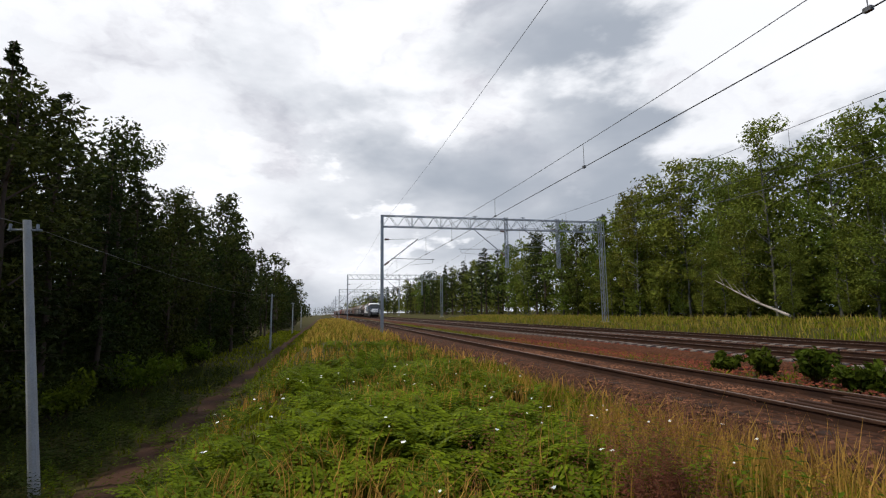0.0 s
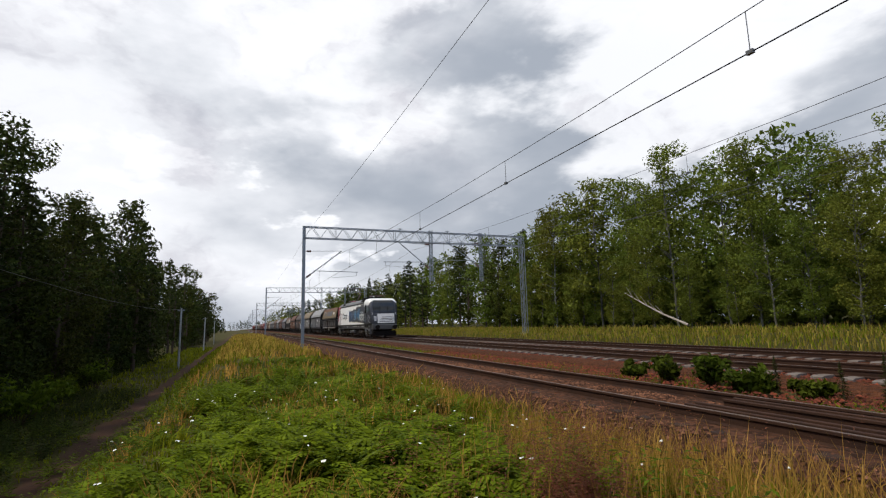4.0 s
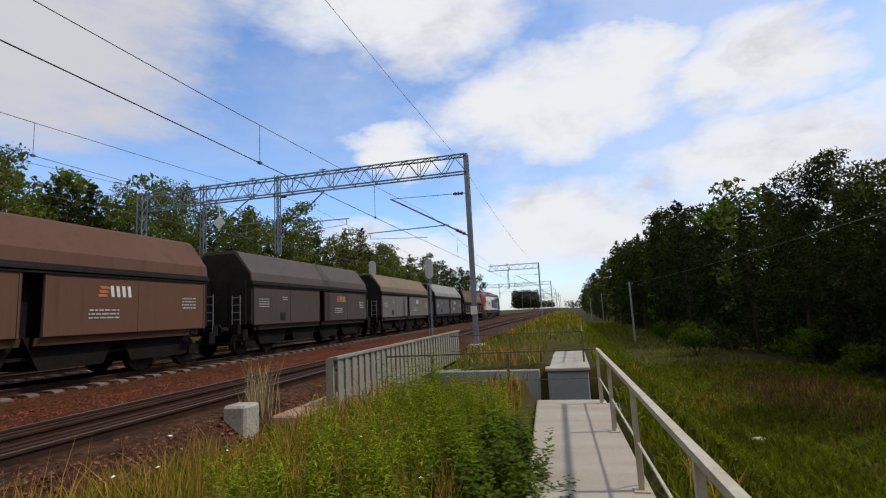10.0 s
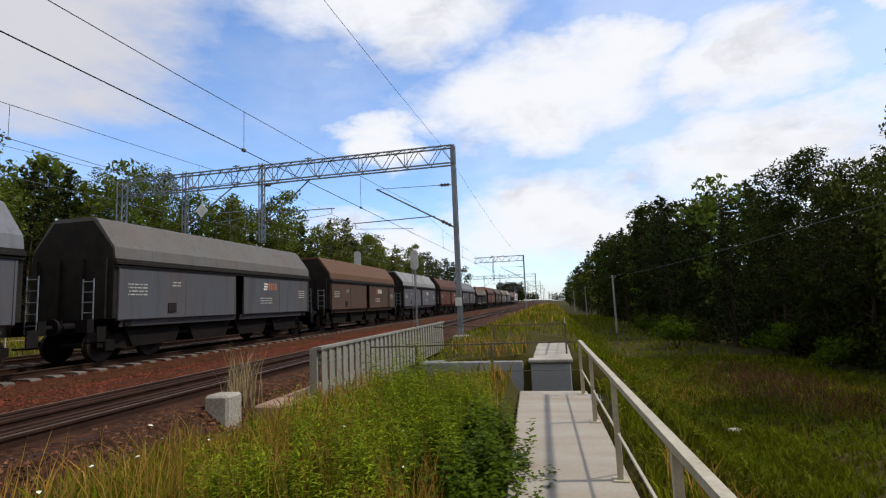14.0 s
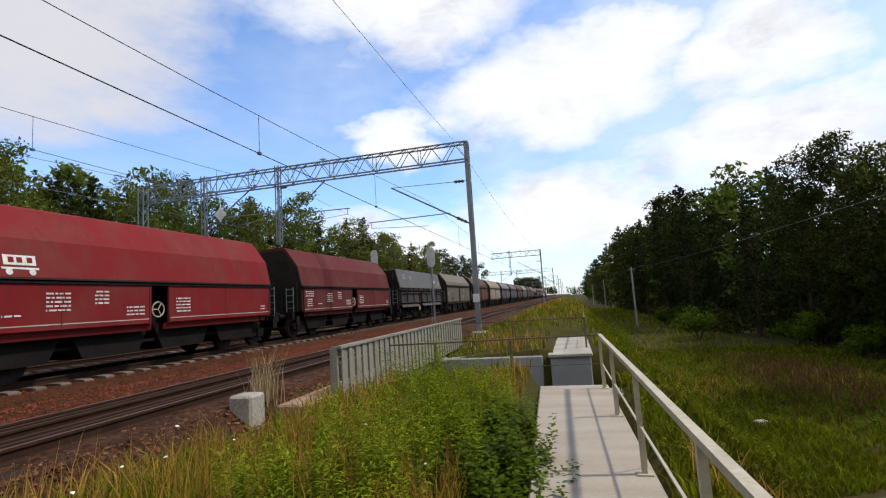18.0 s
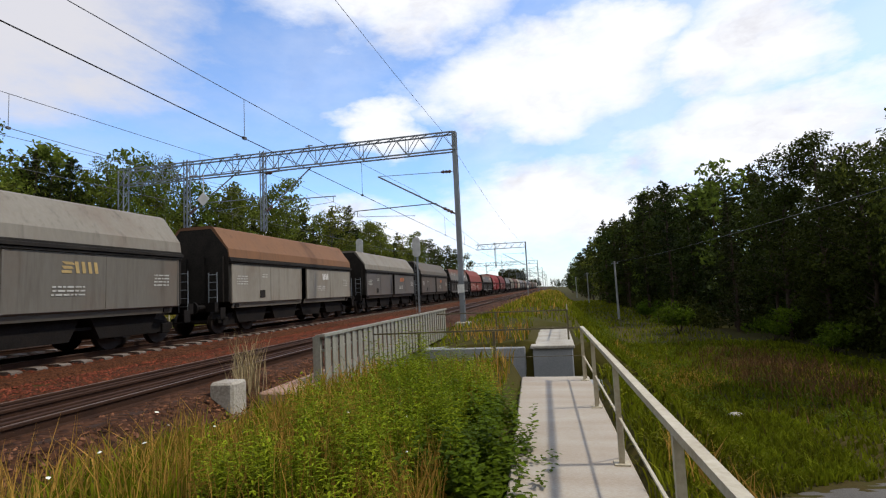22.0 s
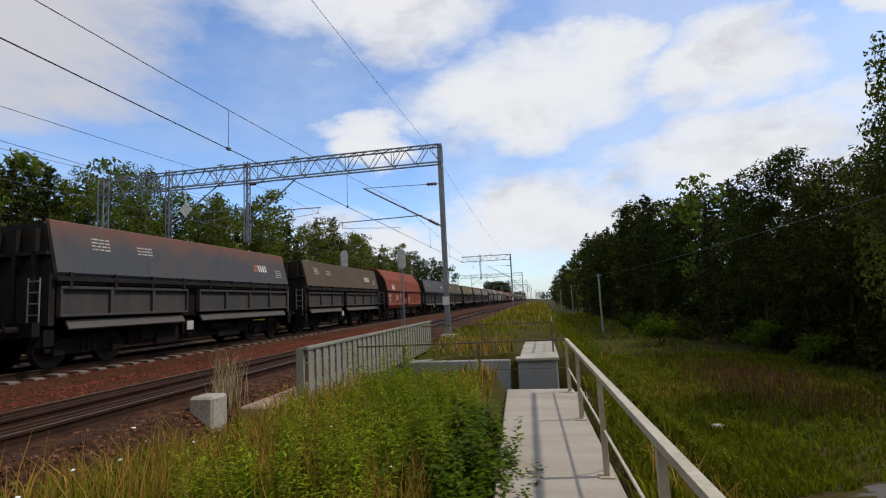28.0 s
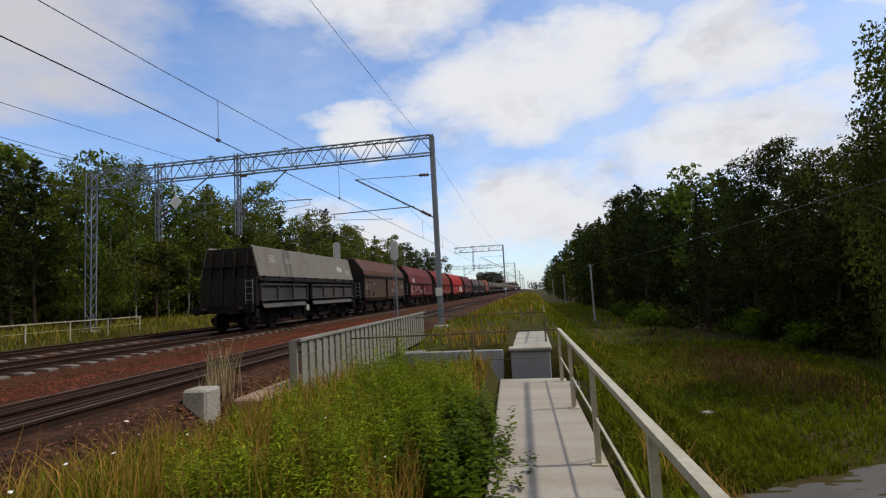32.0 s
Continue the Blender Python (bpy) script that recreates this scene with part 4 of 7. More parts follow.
def hopper(i, body, roof, red=False, lead=None, ink=None, plate=None, label=""):
    ridge, shoulder, top = (2.33, 3.30, 4.2) if red else (2.72, 3.22, 4.12)
    gap = (-0.35, 0.30) if red else (-0.25, 0.25)
    w = thing("hopper_wagon", label, "wagon", "hopper wagons of the train")
    ms = hopper_meshes(ridge, shoulder, top, gap, *((1.28, 0.55) if red else (1.42, 0.68)))
    bmat, rmat = tint("wagon side", body), tint("wagon upper", roof if red else tuple(v * 0.86 for v in roof))
    key = (ridge,)
    part("upper_body", cached(key + ("u", roof), "upper_body", ms["upper"], rmat), None, w)
    part("ridge_channel", cached(key + ("c",), "ridge_channel", ms["channel"], DARK_BAND), None, w)
    split_part(key + ("f", body), "side_panel", "rib", ms["front"], bmat, w)
    split_part(key + ("r", body), "side_panel", "rib", ms["rear"], bmat, w)
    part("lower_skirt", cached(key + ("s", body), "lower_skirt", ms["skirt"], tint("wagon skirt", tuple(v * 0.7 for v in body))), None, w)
    part("hopper_core", cached(key + ("k",), "hopper_core", ms["core"], BLACK), None, w)
    for e in (-1, 1):
        split_part(key + ("e", e), "end_wall", "rib", ms["end%d" % e], DARK_BAND, w)
    split_part(key + ("h",), "chute", "chute", ms["chutes"], BLACK, w)
    part("underframe", cached(key + ("m",), "underframe", ms["frame"], BLACK), None, w)
    running_gear(w, 6.4, (-4.6, 4.6))
    end_steps(w, 6.5, top)
    ink = ink or INK
    if red:
        tagged(part("stencil", marks(i, -1.472, [(4.7, 2.08, 3, 0.75), (4.85, 1.72, 4, 0.45), (2.75, 2.0, 5, 0.6), (1.7, 2.05, 4, 0.4), (0.55, 1.62, 3, 0.6), (3.9, 1.5, 1, 0.4), (-1.25, 1.85, 5, 0.6), (-5.3, 1.5, 2, 0.3)]), INK_WHITE, w, "white stencilled writing"), kind="stuff")
        bm = bmesh.new()
        for k in range(24):
            a, b = 2 * math.pi * k / 24, 2 * math.pi * (k + 1) / 24
            rod(bm, (-1.40, -0.02 + 0.22 * math.cos(a), 1.55 + 0.22 * math.sin(a)), (-1.40, -0.02 + 0.22 * math.cos(b), 1.55 + 0.22 * math.sin(b)), 0.02, 5)
        for k in range(3):
            a = 2 * math.pi * k / 3
            rod(bm, (-1.40, -0.02, 1.55), (-1.40, -0.02 + 0.22 * math.cos(a), 1.55 + 0.22 * math.sin(a)), 0.015, 5)
        part("hand_wheel", bm, PAINT_CREAM, w, "pale hand wheel in the door gap")
        for a, b in ((-5.6, -0.38), (0.33, 5.6)):
            part("edge_line", boxes((-1.468, -1.462, a, b, 1.27, 1.295)), INK, w, "thin pale line along the lower edge")
        if plate == "crest":
            # a plain tank shape on two rounds, lying on the leaning upper side
            lean = pose(-1.47, -0.8, 2.41, 0, 13.2, 0)
            crest = part("crest", boxes((-0.012, -0.002, 4.35, 5.05, 0.26, 0.50), (-0.011, -0.001, 4.30, 5.10, 0.16, 0.21), bevel=0.004), INK_WHITE, w, "white painted tank emblem")
            crest.matrix_basis = lean
            for yy in (4.45, 4.95):
                part("crest_wheel", rods(((-0.012, yy, 0.10), (-0.002, yy, 0.10), 0.075), sides=12), INK_WHITE, crest)
            for yy in (4.5, 4.72, 4.9):
                part("crest_bar", boxes((-0.016, -0.012, yy - 0.07, yy + 0.05, 0.32, 0.45)), bmat, crest)
    else:
        tagged(part("stencil", marks(i, -1.474, [(4.6, 2.15, 4, 0.7), (3.2, 2.25, 2, 0.4), (-2.3, 1.75, 3, 0.9), (-5.2, 2.1, 4, 0.6)]), INK, w, "pale stencilled writing"), kind="stuff")
        emblem(-1.473, -2.4, 2.12, 0.3, ink, w, lead)
        part("placard_holder", boxes((-1.49, -1.47, 3.4, 3.75, 1.32, 1.62)), DARK_BAND, w)
    if plate == "sign":
        part("sign_board", boxes((-1.485, -1.472, -3.9, -1.1, 1.45, 2.15)), PLATE, w, "white lettered board with plain bars")
        part("sign_bars", boxes((-1.489, -1.485, -3.7, -2.7, 1.85, 2.02), (-1.489, -1.485, -2.5, -1.3, 1.85, 2.02), (-1.489, -1.485, -3.2, -1.7, 1.58, 1.72)), BLACK, w)
        part("sign_stripe", boxes((-1.490, -1.486, -3.8, -1.2, 1.76, 1.79)), tint("red line", (0.5, 0.03, 0.03)), w)
        part("web_bar", boxes((-1.478, -1.472, -3.7, -1.3, 1.30, 1.36)), INK_WHITE, w)
    return w


@functools.lru_cache(None)
def dumper_meshes():
    L = 6.0
    out = {}
    bm = bmesh.new()
    prism(bm, [(-1.40, 2.35), (-1.47, 2.45), (-1.15, 3.82), (-1.04, 3.86), (-1.04, 3.7), (1.04, 3.7), (1.04, 3.86), (1.15, 3.82), (1.47, 2.45), (1.40, 2.35)], "y", -L + 0.05, L - 0.05)
    out["upper"] = bm
    bm = bmesh.new()
    for s in (-1, 1):
        box(bm, s * 1.47 - 0.06, s * 1.47 + 0.06, -L, L, 2.22, 2.34, 0.01)
        for k in range(9):
            y = -L + 0.4 + k * (2 * L - 0.8) / 8
            box(bm, s * 1.49 - 0.04, s * 1.49 + 0.04, y - 0.04, y + 0.04, 2.1, 2.46)
    out["ledge"] = bm
    for nm, a, b in (("front", -L + 0.15, 0.55), ("rear", 1.15, L - 0.15)):
        bm = bmesh.new()
        box(bm, -1.40, -1.34, a, b, 1.32, 2.08)
        box(bm, -1.50, -1.38, a, b, 2.02, 2.10, 0.01)
        box(bm, -1.50, -1.38, a, b, 1.30, 1.37, 0.01)
        n = 4 if b - a > 6 else 3
        for i in range(n + 1):
            y = a + (b - a) * i / n
            box(bm, -1.49, -1.39, max(a, y - 0.05), min(b, y + 0.05), 1.3, 2.1, 0.0)
        out[nm] = bm
    bm = bmesh.new()
    box(bm, -1.3, 1.36, -L + 0.2, L - 0.2, 1.2, 2.35)
    out["core"] = bm
    for e in (-1, 1):
        bm = bmesh.new()
        box(bm, -1.38, 1.38, e * L - 0.08, e * L + 0.08, 1.1, 2.4)
        prism(bm, [(-1.42, 2.4), (1.42, 2.4), (1.1, 3.75), (-1.1, 3.75)], "y", e * (L - 0.1), e * (L - 0.02))
        for xx in (-0.9, -0.3, 0.3, 0.9):
            box(bm, xx - 0.06, xx + 0.06, e * L - 0.12, e * L + 0.12, 1.1, 3.6)
        box(bm, -1.3, 1.3, e * L - 0.12, e * L + 0.12, 2.9, 3.0)
        out["end%d" % e] = bm
    bm = bmesh.new()
    for a, b in ((-L + 0.4, 0.4), (1.3, L - 0.4)):
        prism(bm, [(-1.38, 1.22), (-1.5, 1.0), (-1.46, 0.96), (-1.32, 1.18)], "y", a, b)
    out["flap"] = bm
    bm = bmesh.new()
    for xx in (-0.45, 0.45):
        box(bm, xx - 0.1, xx + 0.1, -6.5, 6.5, 0.85, 1.2)
    for e in (-1, 1):
        box(bm, -1.35, 1.35, e * 6.35 - 0.1, e * 6.35 + 0.1, 0.85, 1.2)
    for y in (-2.4, 0.8, 2.6):
        box(bm, -1.2, 1.2, y - 0.25, y + 0.25, 0.55, 1.1)
    rod(bm, (-1.1, -1.6, 0.75), (-1.1, -0.4, 0.75), 0.17, 12)
    out["frame"] = bm
    return out


def dumper(i, col, rust=None, patch=None, ink=None, lead=None, label=""):
    w = thing("side_tipping_wagon", label, "wagon", "hopper wagons of the train")
    ms = dumper_meshes()
    um = tint("tipper upper" + (" rusty" if rust else ""), tuple(v * 0.8 for v in col), rust=rust)
    lo = tint("tipper lower", (0.06, 0.058, 0.058))
    part("upper_body", cached(("d", col, bool(rust)), "upper_body", ms["upper"], um), None, w)
    part("ledge", cached("dl", "ledge", ms["ledge"], DARK_BAND), None, w)
    part("side_door", cached("df", "side_door", ms["front"], lo), None, w)
    part("side_door", cached("dr", "side_door", ms["rear"], lo), None, w)
    part("discharge_flap", cached("dp", "discharge_flap", ms["flap"], tint("flap steel", (0.10, 0.095, 0.09))), None, w)
    part("hopper_core", cached("dk", "hopper_core", ms["core"], BLACK), None, w)
    for e in (-1, 1):
        split_part(("de", e), "end_wall", "rib", ms["end%d" % e], DARK_BAND, w)
    part("underframe", cached("dm", "underframe", ms["frame"], BLACK), None, w)
    # black boxes added to stand for the shade under the wagon
    part("brake_gear", boxes((-1.05, 1.05, -3.2, 3.2, 0.40, 1.0), (-1.15, -1.0, -2.4, -1.0, 0.3, 0.7), (-1.15, -1.0, 1.2, 2.2, 0.3, 0.7), bevel=0.03), BLACK, w)
    part("brake_plate", boxes((-1.3, -1.26, 0.62, 0.95, 0.7, 1.0)), INK, w, "pale plate under the gap")
    running_gear(w, 6.4, (-4.6, 4.6))
    end_steps(w, 6.5, 3.8)

    lean = pose(-1.47, 0, 2.45, 0, 13.2, 0)
    ob = part("stencil", marks(i, -0.003, [(4.2, 1.0, 4, 0.6), (2.6, 0.9, 3, 0.6), (-5.4, 0.6, 4, 0.5)]), INK, w, "pale stencilled writing")
    tagged(ob, kind="stuff")
    ob.matrix_basis = lean
    if patch:
        ob = part("repaint_patch", boxes((-0.002, 0.002, -2.6, 2.4, 0.32, 0.98), (-0.002, 0.002, 3.4, 4.4, 0.32, 0.98)), tint("patch", patch), w, "grey repainted patch")
        ob.matrix_basis = lean
    before = set(w.children)
    emblem(-0.004, -3.9, 0.5, 0.3, ink or INK_WHITE, w, lead)
    for o in w.children:
        if o not in before:
            o.matrix_basis = lean
    return w


GREY, LGREY, TAN, RUST = (0.115, 0.12, 0.13), (0.34, 0.34, 0.335), (0.36, 0.28, 0.18), (0.15, 0.075, 0.055)
O, W, G = INK_ORANGE, INK_WHITE, INK_GOLD
PAINTS = {
    "soot": (0.075, 0.060, 0.055), "dark_slate": (0.098, 0.103, 0.116), "dark_taupe": (0.105, 0.093, 0.086), "blue_grey": (0.115, 0.120, 0.136), "warm_grey": (0.120, 0.110, 0.105), "dark_umber": (0.140, 0.087, 0.063),
    "drab": (0.148, 0.135, 0.115), "dark_wine": (0.140, 0.022, 0.028), "taupe": (0.172, 0.164, 0.154), "deep_red": (0.185, 0.024, 0.027), "steel_grey": (0.175, 0.185, 0.190), "russet": (0.187, 0.078, 0.057),
    "khaki": (0.190, 0.145, 0.100), "rust_brown": (0.207, 0.100, 0.063), "dun": (0.210, 0.170, 0.125), "mud": (0.217, 0.195, 0.154), "pale_steel": (0.225, 0.235, 0.258), "copper_brown": (0.250, 0.125, 0.070),
    "putty": (0.267, 0.243, 0.202), "signal_red": (0.300, 0.028, 0.018), "tan": (0.320, 0.247, 0.133), "cherry": (0.320, 0.016, 0.020), "faded_red": (0.340, 0.080, 0.065), "orange_brown": (0.350, 0.175, 0.090),
    "vermilion": (0.360, 0.075, 0.035), "beige": (0.365, 0.310, 0.235), "scarlet": (0.620, 0.012, 0.014),
}
CONSIST = [
    ("B", "tan", RUST, "blue_grey", W, O), ("A", GREY, LGREY, W, G), ("A", "taupe", TAN, W, None), ("A", "soot", "dark_taupe", G, O),
    ("A", "rust_brown", "rust_brown", W, O), ("B", "mud", RUST, None, W, O), ("A", "dark_slate", "pale_steel", O, W), ("A", "russet", "russet", INK, None),
    ("A", "blue_grey", LGREY, W, G), ("A", "dark_umber", "copper_brown", W, O), ("A", "dark_slate", "taupe", O, W), ("A", "dark_slate", "pale_steel", W, O),
    ("A", "beige", "beige", W, None), ("A", "russet", "rust_brown", O, None), ("A", "drab", "mud", G, None), ("B", "steel_grey", None, None, W, O),
    ("R", "deep_red", None), ("R", "cherry", "crest"), ("B", "taupe", RUST, "blue_grey", W, O), ("R", "faded_red", None),
    ("B", "taupe", RUST, None, W, O), ("A", "dark_taupe", "drab", O, None), ("A", "warm_grey", "putty", O, O), ("A", "putty", "orange_brown", W, None),
    ("A", "drab", "putty", G, G), ("A", "dark_taupe", "taupe", O, W), ("B", "mud", RUST, None, W, O), ("B", "mud", RUST, None, W, O),
    ("B", "tan", None, None, W, G), ("B", "dun", None, None, W, None), ("B", "blue_grey", None, None, W, O), ("R", "vermilion", "crest"),
    ("B", "khaki", None, None, W, W), ("B", "dark_slate", RUST, None, W, O), ("R", "dark_wine", None), ("R", "scarlet", "sign"),
    ("R", "signal_red", None), ("R", "deep_red", "crest"), ("A", "dark_umber", "russet", O, None), ("B", "putty", None, None, W, None),
]


def hue_word(c):
    r, g, b = c
    if r > 2.5 * g:
        return "bright red" if r > 0.4 else ("deep red" if r < 0.22 else "weathered red")
    if r > 1.6 * g:
        return "rusty brown"
    if r > 1.25 * b:
        return "dusty tan" if r > 0.25 else "dusty brown"
    return "light grey" if r > 0.25 else "dark grey"


train = []
for i, c in enumerate(CONSIST):
    c = [PAINTS.get(v, v) if isinstance(v, str) else v for v in c]
    if c[0] == "A":
        w = hopper(i, c[1], c[2], lead=c[4], ink=c[3], label="%s hopper wagon with a %s sloping upper body" % (hue_word(c[1]), hue_word(c[2])))
    elif c[0] == "R":
        w = hopper(i, c[1], c[1], red=True, plate=c[2], label="%s steel hopper wagon%s" % (hue_word(c[1]), " with a white sign board" if c[2] == "sign" else " with one dark door gap"))
    else:
        w = dumper(i, c[1], c[2], c[3], c[4], c[5], label="%s open wagon above black panelled chutes%s" % (hue_word(c[1]), ", rust along its rim" if c[2] else ""))
    train.append((w, 166.9 + i * PITCH))

# ---- the locomotive ----
LOCO_WHITE = mat("white locomotive paint", (0.74, 0.73, 0.70), (0.58, 0.56, 0.52), 0.4, 0, 0.5, 10, 0.05, 0.9, (1, 1, 0.3))
LOCO_RED = mat("crimson locomotive paint", (0.24, 0.008, 0.018), (0.19, 0.008, 0.016), 0.55, 0, 0.6, 10, 0.04)
LOCO_GREY = mat("dark grey locomotive paint", (0.07, 0.07, 0.066), (0.045, 0.044, 0.041), 0.6, 0, 0.9, 14, 0.08, 0.8)
LOCO_ROOF = mat("grey roof paint", (0.15, 0.15, 0.15), (0.095, 0.095, 0.095), 0.65, 0, 0.9, 14, 0.1, 0.8)
LOCO_DARK = mat("charcoal livery film", (0.014, 0.015, 0.018), (0.026, 0.028, 0.034), 0.45, 0, 0.8, 8, 0.04)
CYAN = mat("blue livery print", (0.015, 0.13, 0.27), (0.01, 0.045, 0.12), 0.4, 0, 3, 20, 0)
CYAN_PALE = mat("pale blue livery print", (0.16, 0.46, 0.62), (0.06, 0.26, 0.42), 0.4, 0, 3, 20, 0)
SILVER = mat("silver livery print", (0.45, 0.46, 0.47), (0.3, 0.31, 0.33), 0.4, 0, 3, 20, 0)
GLASS = mat("dark window glass", (0.012, 0.015, 0.017), (0.02, 0.024, 0.026), 0.06, 0, 1, 10, 0)
PANTO = mat("pantograph steel", (0.05, 0.045, 0.045), (0.1, 0.03, 0.03), 0.5, 0.3, 2, 10, 0)
PANTO_RED = mat("red insulator", (0.32, 0.03, 0.03), (0.22, 0.02, 0.02), 0.5, 0, 2, 10, 0)
HEADLAMP = mat("headlamp glass", (0.7, 0.7, 0.65), (0.5, 0.5, 0.5), 0.15, 0, 3, 10, 0)

# half length, half width and roof height along the body, from the middle to the end of a cab
NOSE = [(0.0, 1.49, 4.0), (7.3, 1.49, 4.0), (7.75, 1.488, 3.98), (8.0, 1.48, 3.92), (8.2, 1.465, 3.80), (8.34, 1.45, 3.62), (8.45, 1.43, 3.38), (8.55, 1.405, 3.1), (8.64, 1.375, 2.78),
        (8.71, 1.34, 2.46), (8.77, 1.30, 2.1), (8.82, 1.25, 1.75), (8.85, 1.19, 1.42)]


def loco_slice(y0, y1, z0=1.38):
    """A stretch of the body shell between y0 and y1 along the locomotive (both cabs alike)."""
    ys = sorted({y0, y1} | {s * n[0] for n in NOSE for s in (-1, 1) if y0 < s * n[0] < y1})
    bm = bmesh.new()
    rings = []
    for y in ys:
        a = abs(y)
        w = np.interp(a, [n[0] for n in NOSE], [n[1] for n in NOSE])
        zt = np.interp(a, [n[0] for n in NOSE], [n[2] for n in NOSE])
        zs = min(3.58, z0 + (zt - z0) * 0.84)
        d = zt - 0.01 - zs
        half = [(w, z0), (w, zs), (w - 0.03, zs + 0.3 * d), (w - 0.12, zs + 0.62 * d), (w - 0.26, zs + 0.88 * d), (w - 0.46, zs + d)]
        pts = [(-x, z) for x, z in half] + half[::-1]
        rings.append([bm.verts.new((p[0], y, p[1])) for p in pts])
    k = len(rings[0])
    for r, q in zip(rings, rings[1:]):
        for i in range(k):
            bm.faces.new((r[i], r[(i + 1) % k], q[(i + 1) % k], q[i]))
    bm.faces.new(rings[0])
    bm.faces.new(rings[-1][::-1])
    bmesh.ops.recalc_face_normals(bm, faces=bm.faces[:])
    for f in bm.faces:
        f.smooth = True
    for e in bm.edges:
        e.smooth = len(e.link_faces) < 2 or e.calc_face_angle() < 0.65
    return bm


def flat(points, x, thick=0.004):
    """A plain painted patch on the side of the body: outline in y, z."""
    bm = bmesh.new()
    prism(bm, points, "x", x - thick, x)
    return bm


def ring(bm, y, z, r, w, x, squash=1.0, a0=0.0, a1=360.0, k=28):
    pts = []
    n = max(4, int(k * (a1 - a0) / 360))
    for i in range(n + 1):
        a = radians(a0 + (a1 - a0) * i / n)
        pts.append((bm.verts.new((x, y + squash * (r - w) * math.cos(a), z + (r - w) * math.sin(a))), bm.verts.new((x, y + squash * r * math.cos(a), z + r * math.sin(a)))))
    for p, q in zip(pts, pts[1:]):
        bm.faces.new((p[0], p[1], q[1], q[0]))


def locomotive():
    g = thing("electric_locomotive", "white electric locomotive with red rear cab and dark printed livery", "locomotive")
    side = -1.49
    # lower frame and roof
    bm = bmesh.new()
    prism(bm, [(-8.83, 1.38), (8.83, 1.38), (8.9, 1.0), (8.85, 0.85), (7.9, 0.80), (7.3, 0.95), (-7.3, 0.95), (-7.9, 0.80), (-8.85, 0.85), (-8.9, 1.0)], "x", -1.46, 1.46)
    for e in (-1, 1):
        vs = [v for v in bm.verts if abs(v.co.y) > 8.6 and v.co.y * e > 0]
        bmesh.ops.scale(bm, vec=(0.86, 1, 1), verts=vs)
    part("frame", bm, LOCO_GREY, g)
    part("body", loco_slice(-6.35, 6.45), LOCO_WHITE, g)
    part("rear_cab", loco_slice(6.45, 8.85), LOCO_RED, g, "crimson driver's cab")
    part("front_cab", loco_slice(-8.85, -6.35), LOCO_DARK, g, "charcoal driver's cab with printed livery")
    bm = bmesh.new()
    prism(bm, [(-1.505, 3.56), (-1.515, 3.66), (-1.44, 3.84), (-1.30, 3.99), (-1.10, 4.04), (1.10, 4.04), (1.30, 3.99), (1.44, 3.84), (1.515, 3.66), (1.505, 3.56)], "y", -6.35, 6.5)
    part("roof", bm, LOCO_ROOF, g)
    for y in (-6.33, -1.6, 2.07, 6.45):
        bm = bmesh.new()
        prism(bm, [(-1.52, 3.56), (-1.53, 3.66), (-1.455, 3.85), (-1.305, 4.005), (-1.10, 4.055), (-1.10, 3.9), (-1.45, 3.56)], "y", y - 0.025, y + 0.025)
        part("roof_joint", bm, LOCO_GREY, g)
    part("gutter", boxes((-1.535, -1.50, -6.35, 6.5, 3.50, 3.56)), BLACK, g)
    part("body_joint", boxes((side - 0.006, side, 2.045, 2.085, 1.4, 3.5)), mat("panel joint shade", (0.42, 0.41, 0.38), (0.3, 0.29, 0.27), 0.6, 0, 2, 20, 0), g, "grey joint between body panels")
    for y in (-5.75, 4.35):
        bm = bmesh.new()
        box(bm, -0.012, 0.012, -0.72, 0.72, -0.15, 0.15)
        for k in range(6):
            box(bm, -0.03, -0.012, -0.69, 0.69, -0.135 + k * 0.05, -0.115 + k * 0.05)
        o = part("roof_grille", bm, BLACK, g)
        o.matrix_basis = pose(-1.44, y, 3.84, 0, 34, 0)
    # grey dusty crown of the red cab and the white crown of the charcoal cab
    for y0, y1, col, lab in ((6.46, 8.25, mat("dusty crimson roof", (0.17, 0.10, 0.10), (0.12, 0.085, 0.085), 0.6, 0, 1.2, 12, 0.05), "dust-grey crown of the red cab"), (-8.3, -6.36, LOCO_WHITE, "white crown of the charcoal cab")):
        bm = bmesh.new()
        rings = []
        for y in sorted({y0, y1} | {t * n[0] for n in NOSE for t in (-1, 1) if y0 < t * n[0] < y1}):
            w = np.interp(abs(y), [n[0] for n in NOSE], [n[1] for n in NOSE])
            zt = np.interp(abs(y), [n[0] for n in NOSE], [n[2] for n in NOSE])
            zs = min(3.58, 1.38 + (zt - 1.38) * 0.84)
            d = zt - 0.01 - zs
            half = [(w + 0.004, zs + (-0.12 if col is LOCO_WHITE else 0.12 * d)), (w + 0.004, zs + 0.1 * d), (w - 0.022, zs + 0.31 * d), (w - 0.112, zs + 0.64 * d), (w - 0.25, zs + 0.9 * d + 0.008), (w - 0.46, zs + d + 0.012)]
            rings.append([bm.verts.new((a, y, b)) for a, b in [(-a, b) for a, b in half] + half[::-1]])
        for r, q in zip(rings, rings[1:]):
            for k in range(len(r) - 1):
                bm.faces.new((r[k], r[k + 1], q[k + 1], q[k]))
        bmesh.ops.recalc_face_normals(bm, faces=bm.faces[:])
        if sum(f.normal.z for f in bm.faces) < 0:
            bmesh.ops.reverse_faces(bm, faces=bm.faces[:])
        part("cab_crown", bm, col, g, lab, True)
